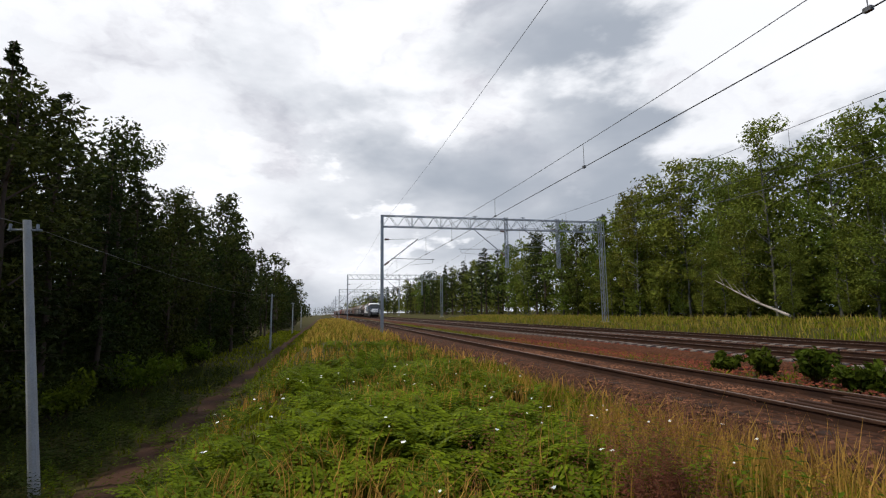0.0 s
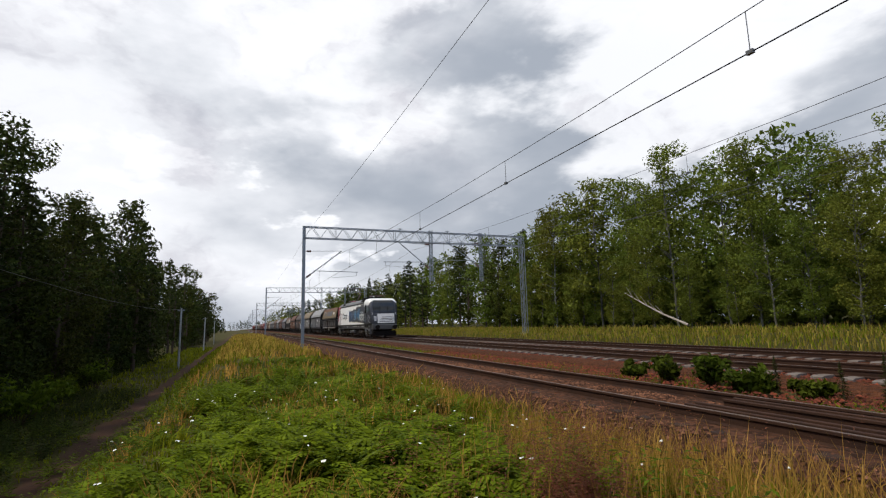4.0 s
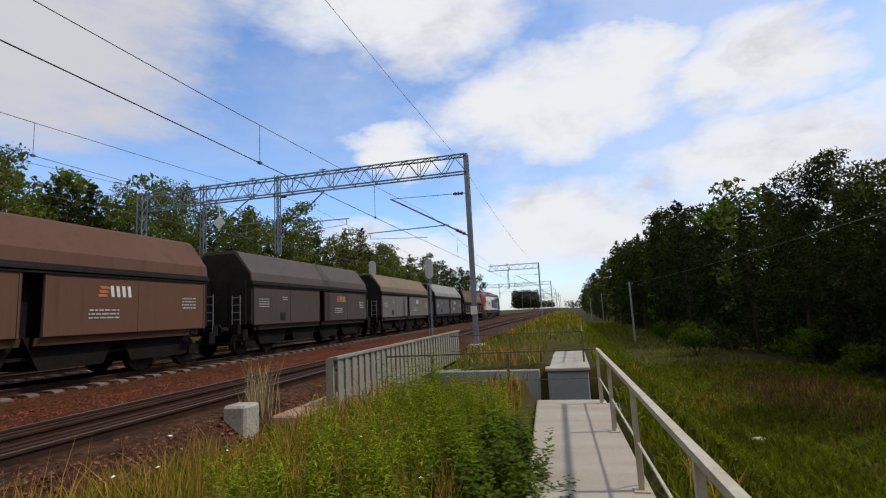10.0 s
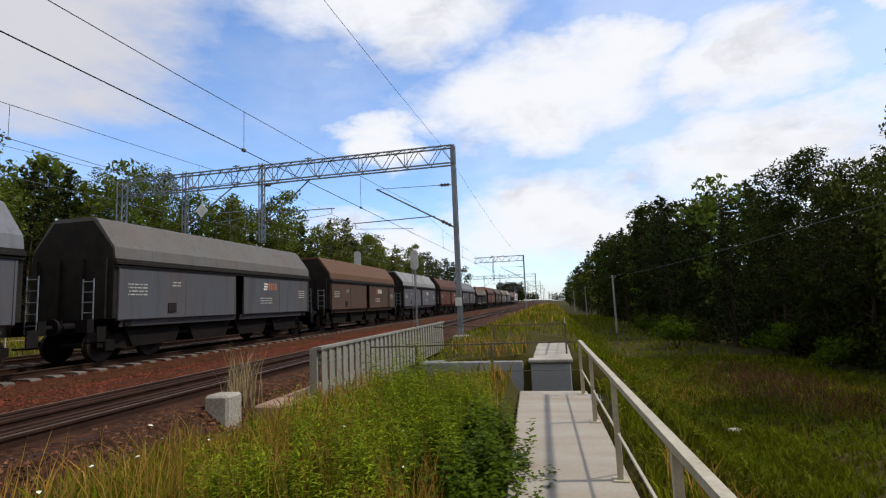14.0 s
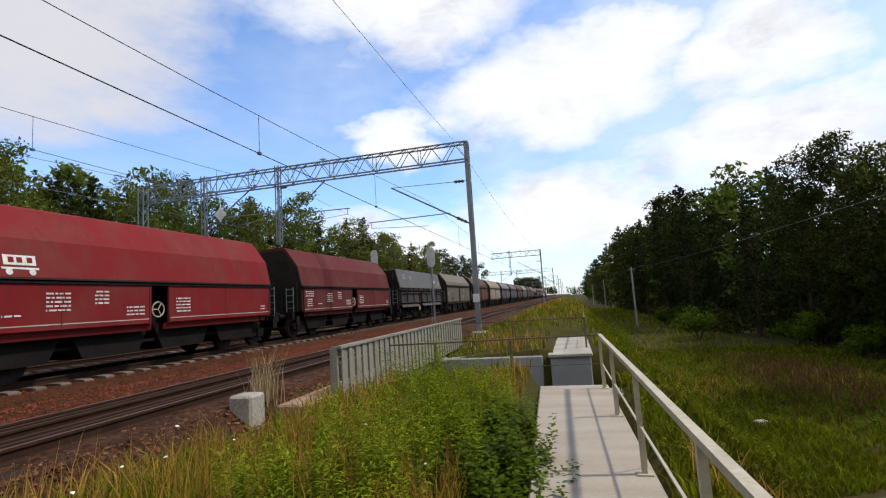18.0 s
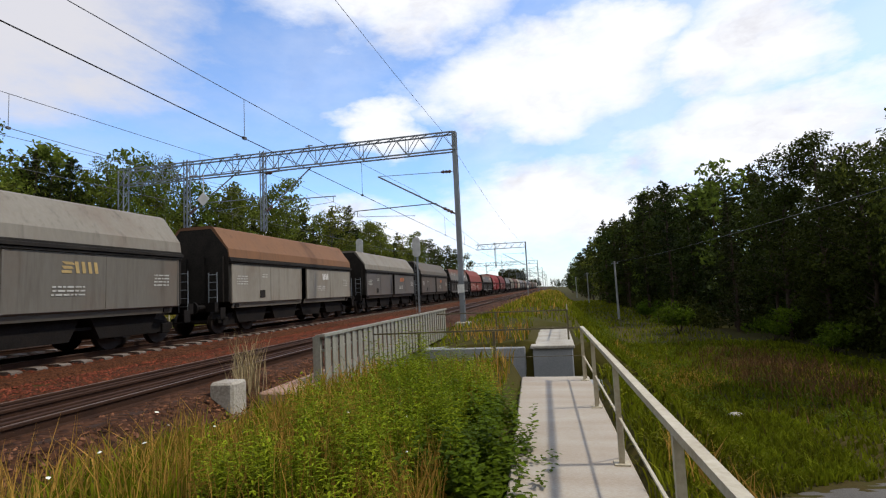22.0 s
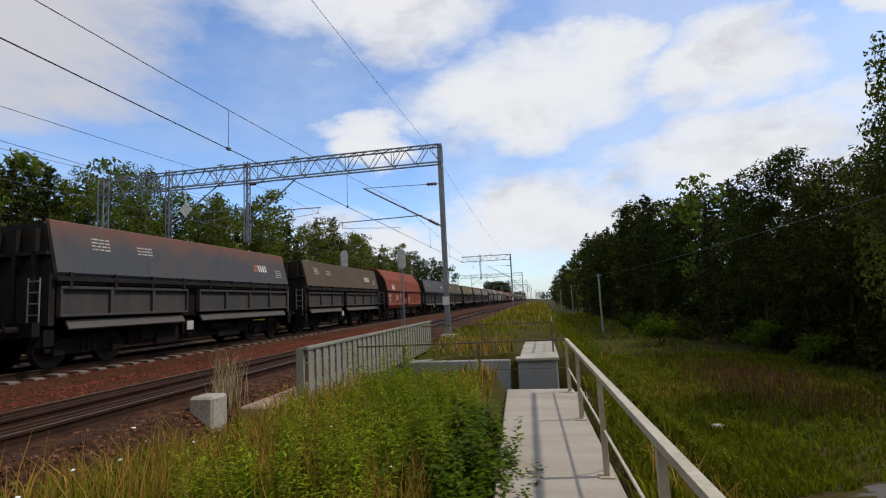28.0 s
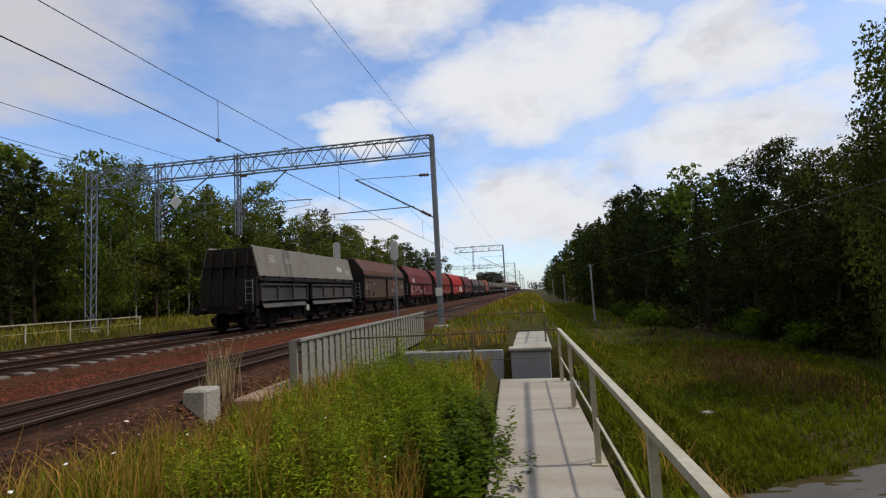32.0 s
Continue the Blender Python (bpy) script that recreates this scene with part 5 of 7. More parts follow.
    part("side_cap", flat([(-6.37, 3.18), (-6.37, 3.5), (-8.2, 3.5), (-8.36, 3.36), (-8.1, 3.30), (-7.75, 3.28), (-7.6, 3.16), (-7.45, 3.32), (-6.85, 3.34), (-6.6, 3.22)], side - 0.003), LOCO_WHITE, g, "white field above the cab door")
    for s in (-1, 1):
        bm = bmesh.new()
        rows = []
        for y, wd in ((8.25, 1.05), (8.40, 1.12), (8.55, 1.15), (8.66, 1.13), (8.70, 1.08)):
            zt = np.interp(y, [n[0] for n in NOSE], [n[2] for n in NOSE])
            rows.append([bm.verts.new((x, s * (y + 0.022 - 0.03 * abs(x)), zt + 0.014)) for x in (-wd, -wd / 3, wd / 3, wd)])
        for r, q in zip(rows, rows[1:]):
            for k in range(3):
                bm.faces.new((r[k], r[k + 1], q[k + 1], q[k]))
        ex = bmesh.ops.extrude_face_region(bm, geom=bm.faces[:])
        bmesh.ops.translate(bm, vec=(0, s * 0.015, 0.01), verts=[v for v in ex["geom"] if isinstance(v, bmesh.types.BMVert)])
        bmesh.ops.recalc_face_normals(bm, faces=bm.faces[:])
        part("windscreen", bm, GLASS, g, "windscreen reflecting the sky")
        for x in (-0.92, 0.92):
            lamp = part("headlamp", boxes((x - 0.16, x + 0.16, min(s * 8.6, s * 8.835), max(s * 8.6, s * 8.835), 1.62, 2.14), bevel=0.05), SILVER, g, "silver headlamp housing")
            for z in (1.76, 2.02):
                part("lens", rods(((x, s * 8.83, z), (x, s * 8.85, z), 0.1), sides=12), HEADLAMP, lamp)
            part("handrail", rods(((x * 1.33, s * 8.76, 1.5), (x * 1.33, s * 8.70, 2.5), 0.02)), LOCO_WHITE, g, "white corner handrail")
        if s < 0:
            face = lambda z, o: -(8.855 - (z - 1.46) * 0.135) - o
            bm = bmesh.new()
            prism(bm, [(face(1.46, 0.02), 1.46), (face(2.40, 0.02), 2.40), (face(2.40, -0.05), 2.40), (face(1.46, -0.05), 1.46)], "x", -0.70, 1.05)
            panel = part("front_panel", bm, LOCO_WHITE, g, "pale front panel below the windscreen")
            for k in range(4):
                z = 1.58 + 0.15 * k
                bm = bmesh.new()
                prism(bm, [(face(z, 0.026), z), (face(z + 0.055, 0.026), z + 0.055), (face(z + 0.055, 0.0), z + 0.055), (face(z, 0.0), z)], "x", -0.5 + 0.1 * k, 0.9)
                part("front_stripe", bm, LOCO_DARK, panel)
        for x in (-0.45, 0.35):
            part("wiper", rods(((x, s * 8.74, 2.5), (x + 0.1, s * 8.56, 3.25), 0.015)), BLACK, g)
        part("buffer_beam", boxes((-1.25, 1.25, min(s * 8.75, s * 8.98), max(s * 8.75, s * 8.98), 0.82, 1.3), bevel=0.04), LOCO_GREY, g)
        for x in (-0.88, 0.88):
            o = part("buffer", buffer_mesh(), None, g)
            o.location = (x, s * 8.96, 1.05)
            o.rotation_euler[2] = 0 if s > 0 else math.pi
        bm = bmesh.new()
        prism(bm, [(s * 8.6, 0.2), (s * 8.92, 0.2), (s * 8.97, 0.62), (s * 8.6, 0.7)], "x", -1.2, 1.2)
        part("snow_plough", bm, BLACK, g)
        # corner step below the cab
        box_ = part("corner_step", boxes((-1.44, -1.1, s * 8.28 - 0.27, s * 8.28 + 0.27, 0.38, 1.2), bevel=0.02), LOCO_GREY, g, "grey corner step with dark treads")
        for z in (0.46, 0.9):
            part("recess", boxes((-1.447, -1.438, s * 8.28 - 0.19, s * 8.28 + 0.19, z, z + 0.22)), BLACK, box_)
    # doors with window, handrails and steps
    for y, col, lab in ((-7.05, LOCO_DARK, "charcoal cab door"), (7.05, LOCO_WHITE, "white cab door")):
        d = part("door", boxes((side - 0.014, side, y - 0.31, y + 0.31, 1.45, 3.36), bevel=0.004), col, g, lab)
        part("window", boxes((side - 0.022, side - 0.014, y - 0.23, y + 0.23, 2.5, 3.25)), GLASS, d)
        for a in ((y - 0.33, y - 0.30, 1.45, 3.38), (y + 0.30, y + 0.33, 1.45, 3.38), (y - 0.33, y + 0.33, 3.36, 3.39), (y - 0.33, y + 0.33, 1.43, 1.46)):
            part("door_seal", boxes((side - 0.017, side - 0.002, *a)), LOCO_GREY, d)
        part("handle", boxes((side - 0.04, side - 0.014, y + 0.15, y + 0.27, 1.70, 1.75)), GALV, d)
        for yy in (y - 0.43, y + 0.43):
            part("handrail", rods(((side - 0.06, yy, 1.35), (side - 0.06, yy, 2.75), 0.018)), BLACK, g)
        part("step_recess", boxes((-1.468, -1.455, y - 0.26, y + 0.26, 1.05, 1.3)), BLACK, g)
        bm = bmesh.new()
        for yy in (y - 0.28, y + 0.28):
            rod(bm, (side + 0.04, yy, 0.3), (side + 0.04, yy, 1.0), 0.022)
        for k in range(3):
            box(bm, side + 0.01, side + 0.2, y - 0.28, y + 0.28, 0.32 + 0.27 * k, 0.345 + 0.27 * k)
        part("steps", bm, mat("worn step steel", (0.2, 0.2, 0.19), (0.12, 0.12, 0.11), 0.6, 0.3, 3, 20, 0), g)
    # rear cab: white wedge with red and white lines
    part("white_wedge", flat([(6.45, 1.38), (8.02, 1.38), (7.38, 2.05), (6.45, 3.1)], side - 0.002), LOCO_WHITE, g, "white wedge on the red cab")
    for o in (0.10, 0.27):
        bm = bmesh.new()
        prism(bm, [(8.02 + o, 1.38), (8.09 + o, 1.38), (6.15 + o, 3.5), (6.08 + o, 3.5)], "x", side - 0.019, side - 0.004)
        part("cab_line", bm, LOCO_WHITE, g)
    part("pillar_stripe", flat([(8.48, 1.55), (8.52, 1.55), (8.62, 2.45), (8.58, 2.45)], -1.425, 0.02), LOCO_WHITE, g)
    # plain shapes in place of the name: two thin red frames, then five bold dark rounds
    for y0, y1 in ((5.86, 6.32), (5.36, 5.76)):
        for a in ((y0, y0 + 0.035, 2.10, 2.80), (y1 - 0.035, y1, 2.10, 2.80), (y0, y1, 2.10, 2.135), (y0, y1, 2.765, 2.80)):
            part("name_bar", boxes((side - 0.006, side - 0.001, *a)), LOCO_RED, g, "thin red plain bar")
    x = side - 0.005
    for y, z, r, w, sq in ((4.74, 2.45, 0.39, 0.15, 0.95), (4.10, 2.34, 0.285, 0.13, 0.85), (3.68, 2.34, 0.27, 0.13, 0.62), (3.22, 2.27, 0.33, 0.13, 0.8), (2.66, 2.34, 0.285, 0.13, 1.0)):
        bm = bmesh.new()
        ring(bm, y, z, r, w, x, sq)
        part("name_round", bm, LOCO_DARK, g, "bold dark plain round")
    # dark torn-paper print with machinery in blue and silver
    rng = random.Random(5)
    top, bot = [], []
    for i in range(90):
        y = 1.36 - i * 7.72 / 89
        crest = float(np.interp(y, [-6.4, -5.6, -4.9, -4.3, -3.5, -2.9, -2.2, -1.4, -0.9, -0.3, 0.3, 0.9, 1.4], [3.44, 3.46, 3.38, 3.26, 3.34, 3.30, 3.02, 3.10, 3.06, 2.92, 2.98, 2.92, 3.08]))
        top.append((y, crest + rng.uniform(-0.03, 0.03) + 0.03 * math.sin(i * 0.7)))
        bot.append((y, float(np.interp(y, [-6.4, -4.5, -3.0, -1.5, 0.2, 1.4], [1.45, 1.58, 1.66, 1.64, 1.74, 1.68])) + 0.025 * math.sin(i * 0.5) + rng.uniform(-0.02, 0.02)))
    part("printed_panel", flat(top + bot[::-1], side - 0.002), LOCO_DARK, g, "charcoal print with a torn edge")
    xs = side - 0.009
    part("paper_edge", flat([(p[0], p[1] + 0.0) for p in bot] + [(p[0], p[1] - 0.05 - 0.03 * math.sin(k * 0.9)) for k, p in enumerate(bot)][::-1], side - 0.0035), mat("cream paper edge", (0.62, 0.57, 0.47), (0.5, 0.45, 0.36), 0.6, 0, 2, 12, 0), g, "cream torn paper edge")

    def line_art(name, material, lines, width=0.03, lift=0.0):
        bm = bmesh.new()
        for y0, z0, y1, z1 in lines:
            bar(bm, (xs - lift, y0, z0), (xs - lift, y1, z1), 0.004, width)
        part(name, bm, material, g)

    def frame_of(y0, y1, z0, z1):
        return [(y0, z0, y1, z0), (y0, z1, y1, z1), (y0, z0, y0, z1), (y1, z0, y1, z1)]
    # blocks of machinery behind the cab
    navy = mat("navy livery print", (0.02, 0.06, 0.15), (0.012, 0.03, 0.08), 0.4, 0, 3, 20, 0)
    for a in ((1.15, 0.35, 2.42, 2.86), (1.24, 0.82, 1.85, 2.22), (0.72, 0.35, 1.85, 2.22), (0.2, -0.35, 2.05, 2.3), (-0.38, -0.75, 1.95, 2.22), (0.1, -0.6, 2.5, 2.68)):
        part("print_block", boxes((xs, xs + 0.003, a[1], a[0], a[2], a[3])), navy, g)
    lines = frame_of(0.3, 1.2, 2.38, 2.9) + frame_of(0.78, 1.28, 1.80, 2.26) + frame_of(0.3, 0.74, 1.80, 2.26) + frame_of(-0.4, 0.22, 1.82, 2.34) + frame_of(-0.8, -0.36, 1.9, 2.26) + frame_of(-0.65, 0.15, 2.46, 2.72) + [(0.25, 1.82, -0.9, 1.78), (0.3, 2.3, -0.8, 2.32)]
    for k in range(34):
        y, z = rng.uniform(-0.8, 1.2), rng.uniform(1.85, 2.85)
        lines.append((y, z, y - rng.uniform(0.1, 0.4), z) if k % 2 else (y, z, y, z - rng.uniform(0.05, 0.2)))
    line_art("print_outline", mat("steel blue print", (0.16, 0.24, 0.36), (0.08, 0.13, 0.22), 0.4, 0, 3, 20, 0), lines, 0.02)
    # coils and discs
    bm = bmesh.new()
    for y, r, sq in ((-2.10, 0.56, 0.55), (-2.12, 0.46, 0.55), (-2.15, 0.36, 0.55), (-2.17, 0.26, 0.55), (-2.2, 0.15, 0.55), (-2.5, 0.26, 0.45), (-2.62, 0.18, 0.45), (-3.62, 0.2, 0.45), (-3.74, 0.3, 0.45), (-3.95, 0.36, 0.5), (-4.0, 0.5, 0.52), (-4.04, 0.64, 0.54)):
        ring(bm, y, 2.42, r, 0.035, xs - 0.002, sq)
    part("print_ring", bm, CYAN_PALE, g)
    bm = bmesh.new()
    for y, r, w, sq in ((-2.12, 0.54, 0.5, 0.55), (-4.0, 0.6, 0.55, 0.5), (-3.12, 0.34, 0.33, 1.0)):
        ring(bm, y, 2.42, r, w, xs, sq)
    for k in range(4):
        box(bm, xs, xs + 0.003, -1.85, -1.28, 2.16 + 0.15 * k, 2.25 + 0.15 * k)
    part("print_core", bm, CYAN, g)
    for y, r, w in ((-1.55, 0.54, 0.03), (-1.55, 0.45, 0.02), (-3.12, 0.43, 0.025), (-3.12, 0.37, 0.015)):
        bm = bmesh.new()
        ring(bm, y, 2.42, r, w, xs - 0.001, 0.97)
        part("print_circle", bm, SILVER, g)
    # silver bogie drawing
    sh = lambda rows: [(a * 0.98 - 0.42, b, c * 0.98 - 0.42, d) for a, b, c, d in rows]
    lines = frame_of(-5.9, -4.0, 2.3, 2.38) + [(-4.0, 2.34, -4.15, 1.85), (-4.3, 2.3, -4.42, 1.9), (-4.75, 2.3, -4.62, 1.9), (-5.15, 2.3, -5.3, 1.9), (-5.6, 2.3, -5.5, 1.9), (-5.9, 2.34, -5.75, 1.85), (-4.15, 1.87, -4.75, 1.87), (-5.15, 1.87, -5.75, 1.87),
             (-4.85, 2.55, -4.8, 1.75), (-5.05, 2.55, -5.1, 1.75), (-4.75, 1.73, -5.15, 1.73), (-4.85, 2.5, -5.05, 2.5), (-4.7, 2.1, -5.2, 2.1), (-4.2, 2.42, -4.3, 2.66), (-4.3, 2.66, -4.72, 2.66), (-4.72, 2.66, -4.78, 2.42), (-5.12, 2.42, -5.2, 2.66), (-5.2, 2.66, -5.62, 2.66), (-5.62, 2.66, -5.75, 2.42)]
    line_art("print_bogie", mat("white livery print", (0.62, 0.62, 0.58), (0.45, 0.45, 0.42), 0.4, 0, 3, 20, 0), sh(lines), 0.075, 0.002)
    for y in (-4.28, -6.3):
        for r in (0.42, 0.34, 0.26, 0.18):
            bm = bmesh.new()
            ring(bm, y, 2.05, r, 0.035, xs - 0.002, 0.45)
            part("print_wheel", bm, SILVER, g)
    for y in (-4.9, -5.95):
        for r in (0.26, 0.2, 0.14):
            bm = bmesh.new()
            ring(bm, y, 1.70, r, 0.025, xs - 0.002, 1.3, 0, 180)
            part("print_arc", bm, SILVER, g)
    # prints on the front cab: a sketched vehicle and a blue gleam
    wide = lambda y: float(np.interp(abs(y), [n[0] for n in NOSE], [n[1] for n in NOSE]))
    bm = bmesh.new()
    for y0, z0, y1, z1 in ((-7.55, 2.20, -8.05, 2.22), (-8.05, 2.22, -8.62, 1.98), (-7.6, 2.08, -8.5, 1.86), (-7.75, 2.05, -7.85, 1.9), (-8.1, 2.02, -8.2, 1.7), (-8.0, 1.74, -8.55, 1.5), (-7.9, 2.32, -8.5, 2.16), (-8.25, 2.2, -8.3, 2.0), (-8.45, 2.1, -8.5, 1.9), (-7.42, 2.92, -7.95, 2.46), (-6.45, 2.6, -6.75, 2.3), (-6.75, 2.05, -7.35, 2.0), (-7.0, 2.2, -7.35, 2.18), (-7.1, 1.8, -7.35, 1.85)):
        bar(bm, (-wide(y0) - 0.018, y0, z0), (-wide(y1) - 0.018, y1, z1), 0.008, 0.018)
    part("cab_print", bm, SILVER, g)
    bm = bmesh.new()
    prism(bm, [(-7.5, 2.95), (-7.62, 3.08), (-7.95, 3.05), (-8.2, 2.9), (-8.28, 2.72), (-8.0, 2.62), (-7.75, 2.7)], "x", -1.494, -1.44)
    part("cab_gleam", bm, mat("teal livery print", (0.05, 0.06, 0.05), (0.012, 0.05, 0.06), 0.35, 0, 2.5, 8, 0, 0.6), g)
    # writing on the frame as plain bars
    part("frame_marks", marks(3, -1.464, [(-1.6, 1.15, 1, 0.9), (-3.9, 1.15, 1, 1.9), (4.4, 1.2, 1, 0.7), (1.8, 1.2, 2, 1.2), (-6.3, 1.15, 1, 1.4)]), INK_WHITE, g, "white lettering as plain bars")
    bm = bmesh.new()
    for y in (2.1, -3.2, 7.75, -7.75):
        bm = bmesh.new()
        rod(bm, (-1.475, y, 1.2), (-1.44, y, 1.2), 0.1, 12)
        box(bm, -1.468, -1.45, y - 0.18, y + 0.18, 1.1, 1.3)
        part("jacking_point", bm, BLACK, g)
    # bogies
    bm = bmesh.new()
    for s in (-1, 1):
        prism(bm, [(-2.2, 0.55), (-2.1, 0.75), (-0.6, 0.82), (0.6, 0.82), (2.1, 0.75), (2.2, 0.55), (1.0, 0.42), (-1.0, 0.42)], "x", s * 1.05 - 0.09, s * 1.05 + 0.09)
        for y in (-1.5, 1.5):
            box(bm, s * 1.1 - 0.14, s * 1.1 + 0.14, y - 0.2, y + 0.2, 0.38, 0.82, 0.03)
            rod(bm, (s * 1.16, y - 0.42, 0.42), (s * 1.16, y - 0.42, 0.85), 0.09, 8)
            rod(bm, (s * 1.16, y + 0.42, 0.42), (s * 1.16, y + 0.42, 0.85), 0.09, 8)
        rod(bm, (s * 1.22, -0.75, 0.62), (s * 1.22, 0.75, 0.55), 0.06, 8)
    fm = shape("bogie_frame", bm, mat("bogie grime", (0.075, 0.06, 0.052), (0.04, 0.035, 0.03), 0.8, 0.2, 2, 20, 0.3))
    bm = bmesh.new()
    for s in (-1, 1):
        rod(bm, (s * 0.68, 0, 0), (s * 0.82, 0, 0), 0.6, 24)
    rod(bm, (-0.7, 0, 0), (0.7, 0, 0), 0.1, 8)
    wm = shape("wheelset", bm, WHEEL)
    for y in (-4.75, 4.75):
        b = part("bogie", fm, None, g)
        b.location = (0, y, 0)
        for s in (-1.5, 1.5):
            part("wheelset", wm, None, b).location = (0, s, 0.6)
    part("transformer_case", boxes((-1.15, 1.15, -2.55, 2.5, 0.30, 0.95), (-0.9, 0.9, -8.5, 8.5, 0.5, 0.95), bevel=0.05), BLACK, g)
    bm = bmesh.new()
    rod(bm, (-1.3, -1.2, 0.62), (-1.3, -0.2, 0.62), 0.16, 12)
    rod(bm, (-1.3, 0.1, 0.6), (-1.3, 0.7, 0.6), 0.13, 12)
    box(bm, -1.34, -1.2, 0.9, 1.3, 0.4, 0.75)
    part("air_tank_rack", bm, LOCO_GREY, g)
    # roof gear and pantographs
    bm = bmesh.new()
    rod(bm, (-0.35, -5.2, 4.32), (-0.35, -0.2, 4.32), 0.035)
    rod(bm, (-0.35, -0.2, 4.32), (0, 1.6, 4.2), 0.035)
    for y in (-5.0, -4.2, -3.2, -2.6, -1.8, -0.6, 1.5):
        rod(bm, (-0.35, y, 4.0), (-0.35, y, 4.32), 0.06, 8)
    for y in (-3.4, -2.9, -2.2):
        box(bm, -0.6, -0.1, y - 0.12, y + 0.12, 4.02, 4.3)
    part("busbar", bm, BLACK, g)

    def base_frame(y, sgn):
        bm = bmesh.new()
        for x in (-0.55, 0.55):
            rod(bm, (x, y - 0.7, 4.2), (x, y + 0.7, 4.2), 0.04)
        for yy in (-0.65, 0.65):
            rod(bm, (-0.55, y + yy, 4.2), (0.55, y + yy, 4.2), 0.04)
        return bm
    p = part("pantograph", base_frame(3.5, 1), PANTO_RED, g, "raised pantograph touching the wire")
    bm = bmesh.new()
    k0, k1, k2 = (0, 3.9, 4.25), (0, 2.2, 4.95), (0, 4.3, 5.75)
    rod(bm, k0, k1, 0.06)
    for x in (-0.35, 0.35):
        rod(bm, (x * 0.3, k1[1], k1[2]), (x, k2[1], k2[2]), 0.03)
    rod(bm, (0, 2.9, 4.25), (0, 2.05, 4.85), 0.02)
    part("arm", bm, PANTO, p)
    bm = bmesh.new()
    for yy in (4.1, 4.55):
        rod(bm, (-0.55, yy, 5.9), (0.55, yy, 5.9), 0.03)
        for x in (-0.55, 0.55):
            rod(bm, (x, yy, 5.9), (x * 1.5, yy, 5.68), 0.025)
    for x in (-0.4, 0.4):
        rod(bm, (x, 4.1, 5.88), (x, 4.55, 5.88), 0.02)
        rod(bm, (x, 4.3, 5.75), (x, 4.3, 5.9), 0.02)
    part("collector_head", bm, PANTO, p)
    for y in (5.75, -5.4):
        p = part("pantograph", base_frame(y, 1), BLACK, g, "lowered pantograph on the roof")
        bm = bmesh.new()
        for x in (-0.4, 0.4):
            rod(bm, (x, y - 1.0, 4.3), (x, y + 1.0, 4.36), 0.03)
        for yy in (-0.9, -0.6):
            rod(bm, (-0.8, y + yy, 4.36), (0.8, y + yy, 4.36), 0.035)
        part("arm", bm, PANTO, p)
    stretch = Matrix.Diagonal((1, 1.03, 1, 1))
    for o in g.children:
        o.matrix_basis = stretch @ o.matrix_basis
    return g


loco = locomotive()
train.append((loco, 150.15))

# ---- plants ----
def leaves(rng, centres, count, spread, size, droop=0.0, flat_bias=0.0, slim=0.45):
    """Small bent leaf sprays round the given centres: vertices and triangles."""
    c = centres[rng.randint(0, len(centres), count)]
    d = rng.normal(0, 1, (count, 3))
    d /= np.linalg.norm(d, axis=1)[:, None]
    p = c + d * spread * rng.uniform(0.25, 1.0, (count, 1)) ** 0.5 * np.array([1, 1, 0.75])
    a = rng.normal(0, 1, (count, 3))
    a[:, 2] = a[:, 2] * (1 - flat_bias) - droop
    a /= np.linalg.norm(a, axis=1)[:, None]
    b = np.cross(a, rng.normal(0, 1, (count, 3)))
    b /= np.linalg.norm(b, axis=1)[:, None] + 1e-9
    n = np.cross(a, b)
    s = size * rng.uniform(0.55, 1.35, (count, 1))
    v = np.stack([p - a * s, p + b * s * slim + n * s * 0.12, p + a * s, p - b * s * slim + n * s * 0.12], 1).reshape(-1, 3)
    k = np.arange(count)[:, None] * 4
    return v, np.concatenate([k + np.array([[0, 1, 2]]), k + np.array([[0, 2, 3]])])


def limb(bm, pts, radii, sides=6):
    """A tapered, bending limb through the points."""
    rings = []
    for i, (p, r) in enumerate(zip(pts, radii)):
        d = (Vector(pts[min(i + 1, len(pts) - 1)]) - Vector(pts[max(i - 1, 0)])).normalized()
        x = d.orthogonal().normalized()
        y = d.cross(x)
        rings.append([bm.verts.new(Vector(p) + (x * math.cos(2 * math.pi * k / sides) + y * math.sin(2 * math.pi * k / sides)) * r) for k in range(sides)])
    for q, w in zip(rings, rings[1:]):
        for k in range(sides):
            bm.faces.new((q[k], q[(k + 1) % sides], w[(k + 1) % sides], w[k]))
    bm.faces.new(rings[-1])


